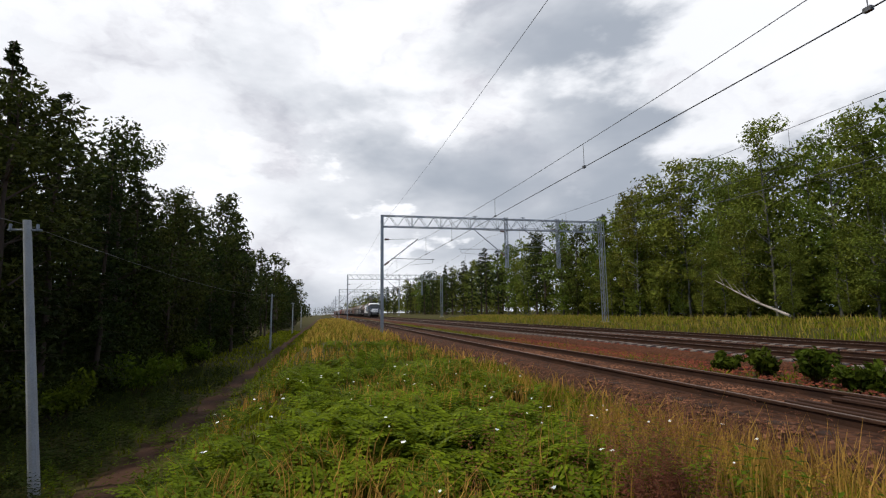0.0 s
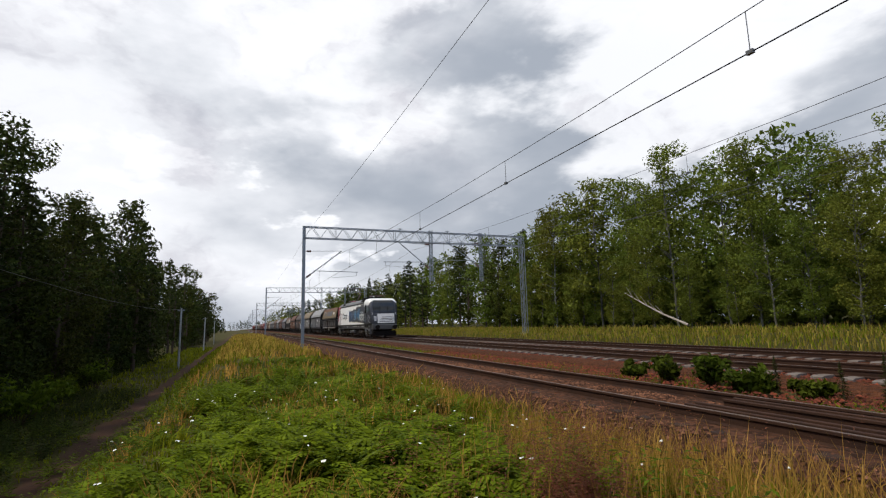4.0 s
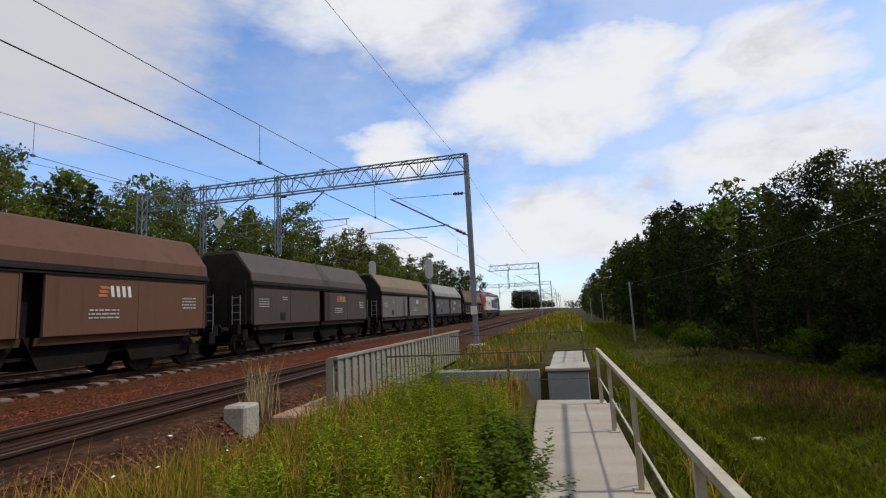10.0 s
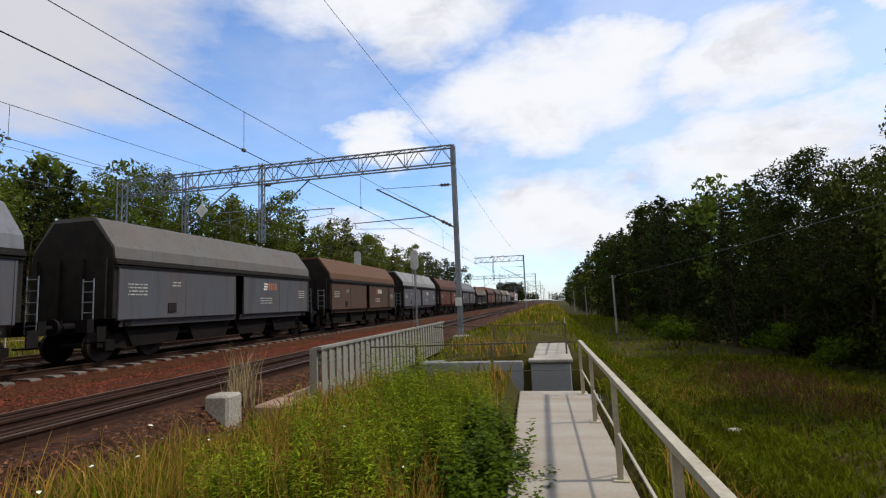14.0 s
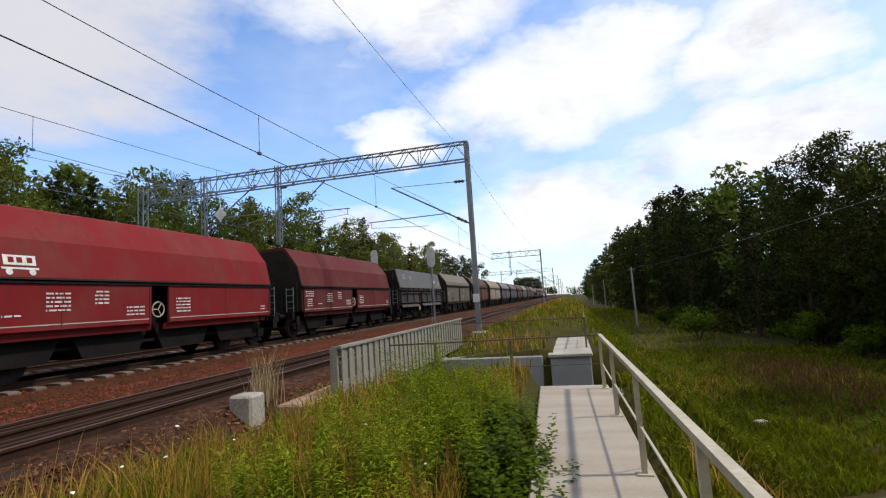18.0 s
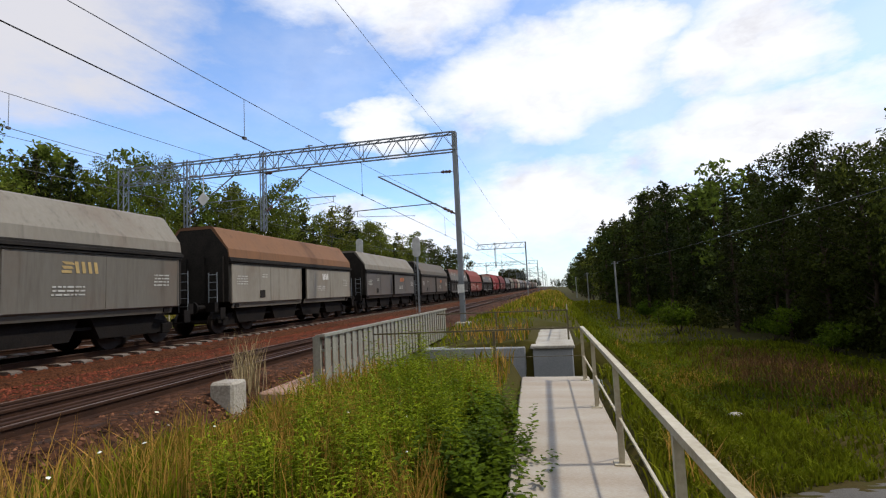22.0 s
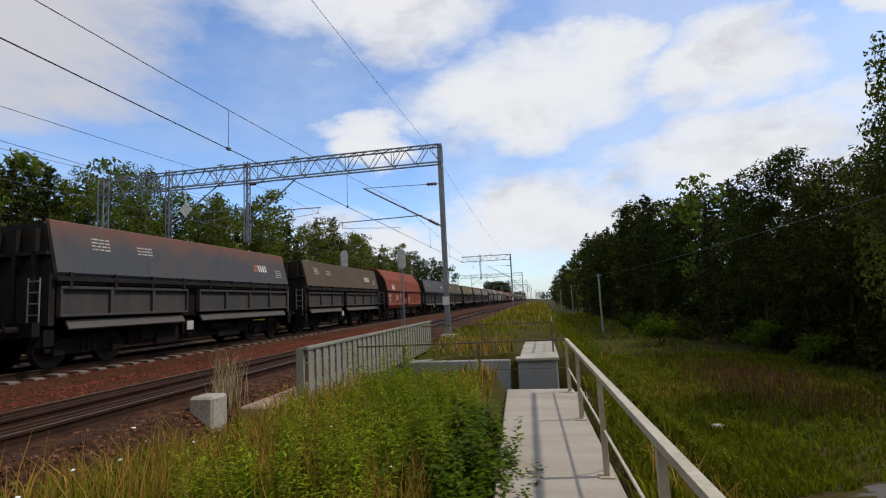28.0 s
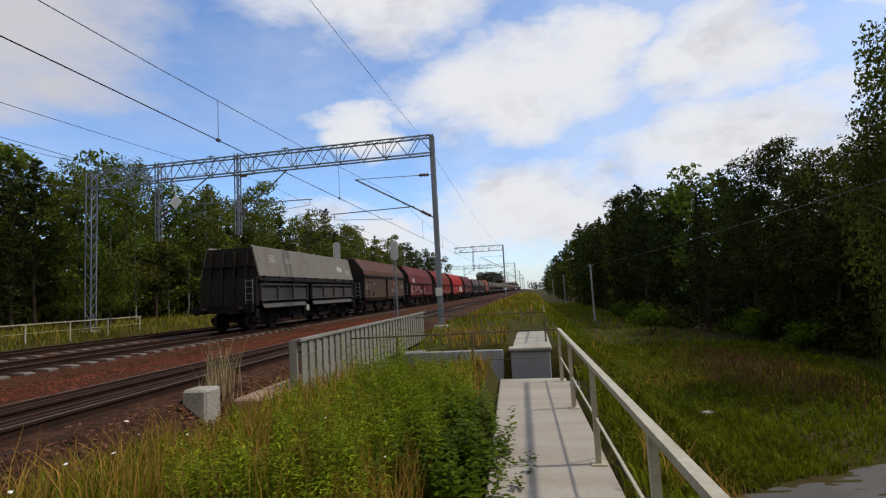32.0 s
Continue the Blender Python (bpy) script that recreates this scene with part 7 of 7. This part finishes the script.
def herb(rng, x, y, h, stems, pairs, leaf, spread, slim=0.15):
    """Leafy stems: narrow leaves in pairs up each stem."""
    vs, fs, off = [], [], 0
    z0 = ground_z(x, y)
    for px, py, pz in zip(x, y, z0):
        for s in range(stems):
            a, l = rng.uniform(0, 6.28), rng.uniform(0.05, 0.35)
            hh = h * rng.uniform(0.6, 1.1)
            bx, by = px + rng.normal(0, spread), py + rng.normal(0, spread)
            for i in range(pairs):
                f = (i + 1.2) / (pairs + 0.5)
                cx, cy, cz = bx + math.cos(a) * l * f * f * hh, by + math.sin(a) * l * f * f * hh, pz + hh * f
                for t in (0, 1):
                    b = a + 1.57 * i + 3.14 * t + rng.normal(0, 0.3)
                    L = leaf * rng.uniform(0.7, 1.2) * (1.1 - 0.5 * f)
                    d = np.array([math.cos(b), math.sin(b), rng.uniform(-0.1, 0.6)])
                    w = np.array([-math.sin(b), math.cos(b), 0]) * L * slim
                    c = np.array([cx, cy, cz])
                    vs += [c, c + d * L * 0.5 + w, c + d * L + np.array([0, 0, -0.2 * L]), c + d * L * 0.5 - w]
                    fs += [(off, off + 1, off + 2), (off, off + 2, off + 3)]
                    off += 4
    return np.array(vs), np.array(fs)


def fern(rng, x, y, h, pairs=9, cut=3):
    """Bracken: arching fronds with leaflets in pairs, each leaflet cut into narrow lobes."""
    n = len(x) * 6
    px, py = np.repeat(x, 6), np.repeat(y, 6)
    pz = ground_z(px, py)
    a = rng.uniform(0, 2 * np.pi, n)
    L = h * rng.uniform(0.7, 1.35, n)
    up = rng.uniform(0.9, 1.35, n)
    f = (np.arange(pairs) + 1.5) / (pairs + 1.0)
    side = np.array([-1.0, 1.0])
    lobe = (np.arange(cut) + 0.6) / cut
    A, F, S, G = a[:, None, None, None], f[None, :, None, None], side[None, None, :, None], lobe[None, None, None, :]
    LL, U = L[:, None, None, None], up[:, None, None, None]
    q = (0.40 * LL * (1 - F) ** 0.75 + 0.02)
    dirx, diry = -np.sin(A) * S + 0.45 * np.cos(A), np.cos(A) * S + 0.45 * np.sin(A)
    shape_ = np.broadcast_shapes(q.shape, G.shape, S.shape)
    one = np.ones(shape_)
    cx = px[:, None, None, None] + np.cos(A) * LL * 0.8 * F + dirx * q * G
    cy = py[:, None, None, None] + np.sin(A) * LL * 0.8 * F + diry * q * G
    cz = pz[:, None, None, None] + LL * U * (1.05 * F - 0.62 * F * F) - 0.22 * q * G * G
    w = q * (1.15 - G) * 0.42 + 0.008
    c = np.stack([cx * one, cy * one, cz * one], -1).reshape(-1, 3)
    ax = np.stack([np.cos(A) * one, np.sin(A) * one, 0.25 * one], -1).reshape(-1, 3) * (w * one).reshape(-1, 1)
    t = np.stack([dirx * one, diry * one, -0.2 * one], -1).reshape(-1, 3) * (q * one).reshape(-1, 1) * (0.42 / cut)
    v = np.stack([c - t, c + ax * 0.9 + t * 0.4, c + t * 1.2, c - ax * 0.7 + t * 0.4], 1).reshape(-1, 3)
    k = np.arange(len(c))[:, None] * 4
    return v, np.concatenate([k + np.array([[0, 1, 2]]), k + np.array([[0, 2, 3]])])


rng = np.random.RandomState(9)
clumps = [(0.3, 6.6, 0.9), (1.2, 5.6, 0.8), (1.5, 4.3, 0.6), (2.4, 9.5, 1.1), (0.9, 9.0, 0.9), (2.5, 13.0, 1.2), (1.6, 17.0, 1.3), (2.3, 6.6, 0.7), (-0.4, 5.0, 0.6), (0.2, 12.5, 1.0), (2.2, 23.0, 1.6)]
pts = np.concatenate([np.stack([rng.normal(cx, cs, 26), rng.normal(cy, cs, 26)], -1) for cx, cy, cs in clumps])
pts = pts[(pts[:, 0] < 4.0) & (pts[:, 0] > -1.6) & (np.hypot(pts[:, 0], pts[:, 1]) > 2.6)]
v, f = fern(rng, pts[:, 0], pts[:, 1], 0.54)
tagged(new("fern_patch", pydata("fern_patch", v, f, FROND)), "bright green bracken clumps on the bank", "ferns", kind="stuff")
x, y = rng.uniform(-3.4, 3.6, 170), rng.uniform(2.6, 18, 170)
v, f = herb(rng, x, y, 0.6, 3, 7, 0.16, 0.12)
tagged(new("green_weeds", pydata("green_weeds", v, f, LEAF_BUSH)), "leafy green weeds on the bank", "weeds", kind="stuff")
tall = []
for k in range(46):
    cx, cy = rng.uniform(0.95, 2.75), rng.uniform(-8.2, -3.5)
    h = rng.uniform(0.36, 0.62) + 0.75 * math.exp(-((cx - 1.75) / 0.62) ** 2) * rng.uniform(0.35, 1.0)
    n = rng.randint(4, 8)
    tall.append(herb(rng, cx + rng.normal(0, 0.16, n), cy + rng.normal(0, 0.2, n), h, 2, 24, 0.095, 0.05, 0.14))
v = np.concatenate([t[0] for t in tall])
f = np.concatenate([t[1] + sum(len(q[0]) for q in tall[:i]) for i, t in enumerate(tall)])
tagged(new("tall_weeds", pydata("tall_weeds", v, f, WEED)), "tall bright green weeds beside the concrete slab", "weeds", kind="stuff")
x, y = rng.normal(1.8, 0.5, 260), rng.uniform(-8.0, -3.4, 260)
k = clear(x, y)
blades(rng, x[k], y[k], rng.uniform(0.5, 1.1, k.sum()), 0.005, 0.35, WEED, "tall_grass", "tall bright green grass among the weeds")
x, y = rng.uniform(0.8, 4.6, 7000), rng.uniform(-7.5, -1.2, 7000)
k = clear(x, y)
blades(rng, x[k], y[k], rng.uniform(0.2, 0.6, k.sum()) * np.where(np.abs(x[k] + 0.725 * y[k]) < 0.4, 0.6, 1.0), 0.0065, 0.6, GRASS, "meadow_grass", "dark green grass between the dry stalks")
x, y = rng.uniform(0.8, 4.5, 3600), rng.uniform(-6.4, -2.2, 3600)
k = clear(x, y) & (patch(x * 2.6 + 1, y * 2.2) > -0.1)
blades(rng, x[k], y[k], rng.uniform(0.35, 0.85, k.sum()) * np.where(np.abs(x[k] + 0.725 * y[k]) < 0.4, 0.6, 1.0), 0.004, 0.4, GRASS_DRY, "dry_stalks", "golden dry stalks among the weeds")
x, y = rng.uniform(0.5, 1.15, 75), rng.uniform(-6.6, -4.0, 75)
v, f = herb(rng, x, y, 0.52, 4, 9, 0.11, 0.17, 0.34)
tagged(new("leafy_shrub", pydata("leafy_shrub", v, f, LEAF_BUSH)), "low dark green shrub hanging over the slab edge", "shrub", kind="stuff")
x, y = rng.uniform(-9, -1.5, 260), np.concatenate([rng.uniform(4, 30, 130), rng.uniform(-40, -15.8, 130)])
v, f = herb(rng, x, y, 0.5, 3, 6, 0.2, 0.25)
tagged(new("green_weeds", pydata("green_weeds", v, f, LEAF_BUSH)), "leafy weeds at the foot of the bank", "weeds", kind="stuff")
# weeds whose dark leaf colour holds the shade beside the wood
x, y = rng.uniform(-11.5, -6.2, 700), rng.uniform(1, 42, 700)
v, f = herb(rng, x, y, 0.6, 4, 7, 0.2, 0.3)
tagged(new("green_weeds", pydata("green_weeds", v, f, LEAF_SHADE)), "green weeds in shade-dark colour at the foot of the wood", "weeds", kind="stuff")
x, y = np.concatenate([rng.normal(2.45, 0.22, 60), rng.uniform(1.0, 4.4, 30)]), np.concatenate([rng.normal(3.4, 0.22, 60), rng.uniform(1.8, 5.2, 30)])
v, f = herb(rng, x, y, 0.95, 3, 20, 0.05, 0.07)
tagged(new("red_herbs", pydata("red_herbs", v, f, HERB)), "reddish seed heads of sorrel", "weeds", kind="stuff")
x, y = np.concatenate([rng.uniform(-1.5, 4.6, 80), rng.uniform(1.0, 4.4, 12)]), np.concatenate([rng.uniform(2.3, 11, 80), rng.uniform(-5, -1.5, 12)])
vs, fs = [], []
for px, py, pz in zip(x, y, ground_z(x, y)):
    h, r = rng.uniform(0.3, 0.6), rng.uniform(0.010, 0.026)
    o = len(vs)
    vs.append((px, py, pz + h + 0.01))
    for i in range(7):
        vs.append((px + r * math.cos(i * 0.9), py + r * math.sin(i * 0.9), pz + h + rng.normal(0, 0.006)))
    fs += [(o, o + 1 + i, o + 1 + (i + 1) % 7) for i in range(7)]
tagged(new("white_flowers", pydata("white_flowers", vs, fs, PETAL)), "scattered white umbel flowers", "flowers", kind="stuff")


x, y = rng.uniform(-4.5, -0.95, 420), rng.uniform(-15, -2.0, 420)
k = clear(x, y)
v, f = herb(rng, x[k], y[k], 0.22, 3, 4, 0.12, 0.1, 0.22)
tagged(new("green_weeds", pydata("green_weeds", v, f, MEADOW)), "leafy low weeds on the slope below the slab", "weeds", kind="stuff")
LEAF_LOW = leaf_mat("low bush leaves", (0.06, 0.09, 0.008), (0.03, 0.045, 0.005))


def bush(x, y, h, material, name, label, count=900, seed=1):
    b = thing(name, label, "bush", "bushes by the line")
    rng = np.random.RandomState(seed)
    z = float(ground_z(x, y))
    bm = bmesh.new()
    cen = []
    for i in range(9):
        a, l = rng.uniform(0, 6.28), rng.uniform(0.2, 0.75) * h
        tip = (x + math.cos(a) * l, y + math.sin(a) * l, z + h * rng.uniform(0.4, 0.95))
        limb(bm, [(x, y, z - 0.05), ((x + tip[0]) / 2, (y + tip[1]) / 2, z + h * 0.3), tip], [0.03, 0.02, 0.006], 5)
        cen += [tip, ((x + tip[0]) / 2, (y + tip[1]) / 2, z + h * 0.45)]
    part("stem_clump", bm, BARK, b)
    v, f = leaves(rng, np.array(cen), count, 0.28 * h, 0.06 + 0.03 * h, 0.0)
    part("foliage", pydata("foliage", v, f, material), None, b)


for i, (x, y, h) in enumerate([(9.9, 9.6, 0.7), (10.0, 8.6, 0.85), (9.8, 7.4, 0.7), (10.1, 6.4, 0.6), (9.9, 10.9, 0.6)]):
    bush(x, y, h * 0.85, LEAF_LOW, "bush", "low dark green bush between the tracks", 900, 50 + i)
for i, (x, y, h) in enumerate([(25.5, -10.6, 2.6), (26.8, -13, 3.4), (27.5, 4.2, 3.0), (26.5, 7.0, 3.2), (28.5, 1.5, 2.4)]):
    bush(x, y, h, LEAF_BUSH, "bush", "large green bush at the wood's edge", 2200, 60 + i)
for i, y in enumerate([-30, -36, -43, -52, -60, 12, 17, 23, 30, 38, 46]):
    bush(-10.5 - (3.5 if -40 < y < 0 else 0) + (i % 3) * 0.5, y, 1.6 + 0.4 * (i % 3), LEAF_BUSH, "bush", "leafy bush at the wood's edge", 1200, 80 + i)
for x, y, h in ((9.9, 5.1, 1.0), (10.0, -3.9, 0.7), (10.1, 5.9, 0.85), (9.8, 6.9, 0.95), (10.2, 8.2, 0.8), (9.7, 4.4, 0.7)):
    t = plant("spruce0", x, y, h, "saplings between the tracks")
    t.name = "spruce_sapling"
    t["label"] = "small young spruce between the tracks"

# ---- the bridge over the lane ----
def abutment(name, label, x0, x1, y0, y1, z0, z1, material=None):
    bm = bmesh.new()
    box(bm, x0, x1, y0, y1, z0, z1, 0.03)
    return tagged(part(name, bm, material or CONCRETE_GREY), label, "wall", kind="structure")


SLAB_Z = -0.70
ya, yb = ROAD_Y
# retaining walls on both sides of the lane
abutment("wall_north", "grey concrete abutment wall", -0.9, 30, yb - 0.05, yb + 0.55, -3.6, -0.82)
abutment("wall_south", "grey concrete abutment wall", 0.95, 30, ya - 0.55, ya + 0.05, -3.6, -0.55)
# decks under the tracks
for x, w in ((T1, 2.0), ((T2 + T3) / 2, 4.9)):
    bm = bmesh.new()
    box(bm, x - w, x + w, ya - 0.3, yb + 0.3, -0.95, -0.5, 0.02)
    for s in (-1, 1):
        box(bm, x + s * w - 0.14, x + s * w + 0.14, ya - 0.6, yb + 0.6, -1.25, -0.46, 0.02)
    tagged(part("bridge_deck", bm, CONCRETE_GREY), "concrete bridge deck carrying the track", "bridge deck", kind="structure")

# pale capping slab beside the camera
t = thing("concrete_slab", "pale stained concrete capping slab beside the railing", "slab")
bm = bmesh.new()
vs = [bm.verts.new(p) for p in ((-0.78, -2.0, SLAB_Z), (0.45, -2.0, SLAB_Z), (0.80, -11.05, SLAB_Z), (-0.60, -11.05, SLAB_Z))]
f = bm.faces.new(vs[::-1])
ex = bmesh.ops.extrude_face_region(bm, geom=[f])
bmesh.ops.translate(bm, vec=(0, 0, -0.35), verts=[v for v in ex["geom"] if isinstance(v, bmesh.types.BMVert)])
bmesh.ops.recalc_face_normals(bm, faces=bm.faces[:])
bmesh.ops.bevel(bm, geom=bm.edges[:], offset=0.02, segments=1, affect="EDGES")
part("slab", bm, mat("stained slab concrete", (0.43, 0.405, 0.35), (0.25, 0.18, 0.125), 0.9, 0, 1.5, 70, 0.2, 1.3, (0.45, 1.7, 1)), t)
part("plinth", boxes((-0.5, 0.60, -10.9, -2.2, -3.4, SLAB_Z - 0.352)), CONCRETE_GREY, t, "grey concrete wall below the slab")

# block on the far side of the lane
t = thing("concrete_block", "pale concrete wing wall block across the lane", "wall")
part("block", boxes((-0.42, 0.72, -21.0, -14.9, -3.4, -0.58), bevel=0.03), CONCRETE_GREY, t)
part("cap", boxes((-0.47, 0.78, -21.1, -14.8, -0.576, -0.48), bevel=0.02), CONCRETE, t, "pale concrete cap")


# ---- railings ----
def railing(name, label, pts, top, mid, foot, posts, material, w=0.06):
    r = thing(name, label, "railing", "railings of the bridge")
    for h, s in ((top, w), (mid, w * 0.36)):
        bm = bmesh.new()
        for a, b in zip(pts, pts[1:]):
            bar(bm, (a[0], a[1], h), (b[0], b[1], h), s, s * 0.8)
        part("top_rail" if h == top else "mid_rail", bm, material, r)
    for p in posts:
        bm = bmesh.new()
        bar(bm, (p[0], p[1], foot), (p[0], p[1], top - 0.02), 0.055, 0.055)
        box(bm, p[0] - 0.08, p[0] + 0.08, p[1] - 0.08, p[1] + 0.08, foot, foot + 0.015)
        post = part("post", bm, material, r)
        if w > 0.065:
            bm = bmesh.new()
            rod(bm, (p[0] - 0.03, p[1] - 0.05, mid), (p[0] - 0.05, p[1] - 0.22, foot), 0.012, 5)
            part("brace", bm, material, post)
    return r


PAINT_OLD = mat("weathered olive paint", (0.17, 0.15, 0.09), (0.09, 0.07, 0.045), 0.75, 0, 3, 25, 0.2, 0.8)
line_x = lambda y: -0.50 - (y + 10.6) * 0.0207
railing("railing", "cream painted angle steel railing along the slab, rust showing", [(line_x(-10.7), -10.7), (line_x(-1.6), -1.6)], 0.35, -0.22, SLAB_Z,
        [(line_x(y) + 0.01, y) for y in (-10.6, -8.3, -5.75, -3.2)], PAINT_CREAM, 0.066)
railing("railing", "thin weathered olive steel railing across the end of the slab", [(line_x(-10.7), -10.7), (3.9, -10.4)], 0.35, -0.22, -0.8,
        [(1.3, -10.55), (2.9, -10.45)], PAINT_OLD, 0.04)
railing("railing", "thin weathered olive steel railing on the far wing wall", [(3.9, -16.4), (-0.35, -16.2), (-0.45, -21.0)], 0.45, -0.05, -0.5,
        [(-0.35, -16.3), (-0.4, -18.6), (-0.45, -20.9), (1.9, -16.3)], PAINT_OLD, 0.045)
railing("railing", "pale steel railing of the bridge beyond the tracks", [(22.3, -3.5), (22.3, -25.5)], 0.82, 0.42, -0.3,
        [(22.3, y) for y in np.arange(-25.4, -3.4, 2.2)], PAINT_CREAM, 0.06)

# slatted fence on the bridge edge
fence = thing("fence", "faded cream fence of upright steel slats along the bridge", "fence")
FX, FY0, FY1, FT = 4.0, -8.15, -18.2, 0.55
n = 66
bm = bmesh.new()
box(bm, -0.012, 0.012, -0.062, 0.062, -0.45, FT - 0.03, 0.004)
slat = shape("slat", bm, FENCE)
for i in range(n):
    o = part("slat", slat, None, fence)
    o.location = (FX + (0.014 if i % 2 else -0.014), FY0 + (FY1 - FY0) * (i + 0.5) / n, 0)
bm = bmesh.new()
bar(bm, (FX, FY0 + 0.05, FT), (FX, FY1 - 0.05, FT), 0.09, 0.05)
part("top_rail", bm, FENCE, fence)
for z in (0.28, -0.16):
    bm = bmesh.new()
    bar(bm, (FX + 0.045, FY0, z), (FX + 0.045, FY1, z), 0.04, 0.04)
    part("cross_rail", bm, FENCE, fence)
for y in np.linspace(FY0, FY1, 5):
    bm = bmesh.new()
    bar(bm, (FX + 0.09, y, -0.55), (FX + 0.09, y, FT + 0.01), 0.09, 0.09)
    part("post", bm, FENCE, fence)
# short return of the fence at its near end
bm = bmesh.new()
box(bm, FX + 0.05, FX + 0.2, FY0 - 0.012, FY0 + 0.012, -0.28, FT - 0.02)
part("return_panel", bm, FENCE, fence)

# kerb beam between stone block and fence, dusted with rust
kerb = thing("kerb_beam", "concrete kerb beam dusted with red ballast powder", "kerb")
part("beam", boxes((4.15, 4.75, -18.4, -7.3, -0.55, -0.26), bevel=0.03), mat("rust-dusted concrete", (0.36, 0.19, 0.13), (0.26, 0.19, 0.15), 0.95, 0, 0.8, 25, 0.3, 0.9), kerb)
t = thing("stone_block", "weathered concrete block standing at the ballast edge", "block")
bm = bmesh.new()
box(bm, 4.80, 5.20, -7.10, -6.72, -0.64, 0.0, 0.035)
part("block", bm, CONCRETE, t)

# pale stone lying in the meadow
t = thing("pale_stone", "small pale stone lying in the meadow grass", "stone")
bm = bmesh.new()
bmesh.ops.create_icosphere(bm, subdivisions=2, radius=0.2)
bmesh.ops.scale(bm, vec=(1.3, 0.8, 0.5), verts=bm.verts[:])
for v in bm.verts:
    v.co *= 1 + 0.15 * noise.noise(v.co * 6)
bmesh.ops.translate(bm, vec=(-5.0, -16.6, float(ground_z(-5.0, -16.6)) + 0.08), verts=bm.verts[:])
part("stone", bm, CONCRETE, t)

# ---- loose ballast stones nearest to the camera ----
rng = np.random.RandomState(17)


def stones(name, label, x0, x1, y0, y1, n, size, zfun, material):
    x, y = rng.uniform(x0, x1, n), y0 + (y1 - y0) * rng.uniform(0, 1, n)
    z = zfun(x)
    base = np.array([(1, 0, 0), (-1, 0, 0), (0, 1, 0), (0, -1, 0), (0, 0, 1)], float)
    tri = np.array([(0, 2, 4), (2, 1, 4), (1, 3, 4), (3, 0, 4)])
    s = size * rng.uniform(0.6, 1.4, (n, 1, 1)) * rng.uniform(0.6, 1.3, (n, 5, 1)) * np.array([1, 1, 0.75])
    a = rng.uniform(0, 6.28, n)
    R = np.stack([np.stack([np.cos(a), -np.sin(a), 0 * a], -1), np.stack([np.sin(a), np.cos(a), 0 * a], -1), np.stack([0 * a, 0 * a, 1 + 0 * a], -1)], 1)
    v = np.einsum("nij,nkj->nki", R, base[None] * s) + np.stack([x, y, z], -1)[:, None]
    f = (np.arange(n)[:, None, None] * 5 + tri[None]).reshape(-1, 3)
    tagged(new(name, pydata(name, v.reshape(-1, 3), f, material)), label, "ballast stones", kind="stuff")


stones("ballast_stones", "loose grey-brown crushed stones by the siding", 4.3, 9.0, -18, 20, 52000, 0.027, lambda x: np.interp(x - T1, [-2.3, -1.8, -1.38, 0, 1.85, 2.3, 2.9], [-0.53, -0.46, -0.19, -0.15, -0.19, -0.43, -0.46]), mat("siding stone", (0.15, 0.068, 0.036), (0.045, 0.019, 0.01), 0.95, 0, 2, 20, 0.2, alive=0.8))
stones("ballast_stones", "loose rust-red crushed stones by the main track", 8.9, 15.0, -32, 26, 38000, 0.033, lambda x: np.interp(x, [8.8, 9.2, 10.5, 11.0, 12.4, 13.2, 15.0], [-0.42, -0.3, -0.29, -0.33, -0.2, -0.17, -0.19]), mat("main stone", (0.155, 0.05, 0.019), (0.06, 0.02, 0.009), 0.95, 0, 2, 20, 0.2, alive=0.5))


# ---- what moves: the train runs south at a nearly steady speed ----
def motions():
    edge = 1 / 30
    ahead = [(0.0, 0.0), (edge, 0.0), (4.0, -0.6), (5.0, -0.8), (6.0, -0.5), (7.0, 0.1), (8.0, 0.5), (12.0, 0.8), (16.0, 1.2), (20.0, 2.2), (24.0, 2.4), (26.5, -1.0), (28.0, -1.4), (29.5, -1.6), (31.0, -0.4), (32.0 - edge, 0.2), (32.0, 0.2)]
    for w, y0 in train:
        walk(w, [(t, pose(T2, y0 - SPEED * t - a, 0)) for t, a in ahead])


motions()
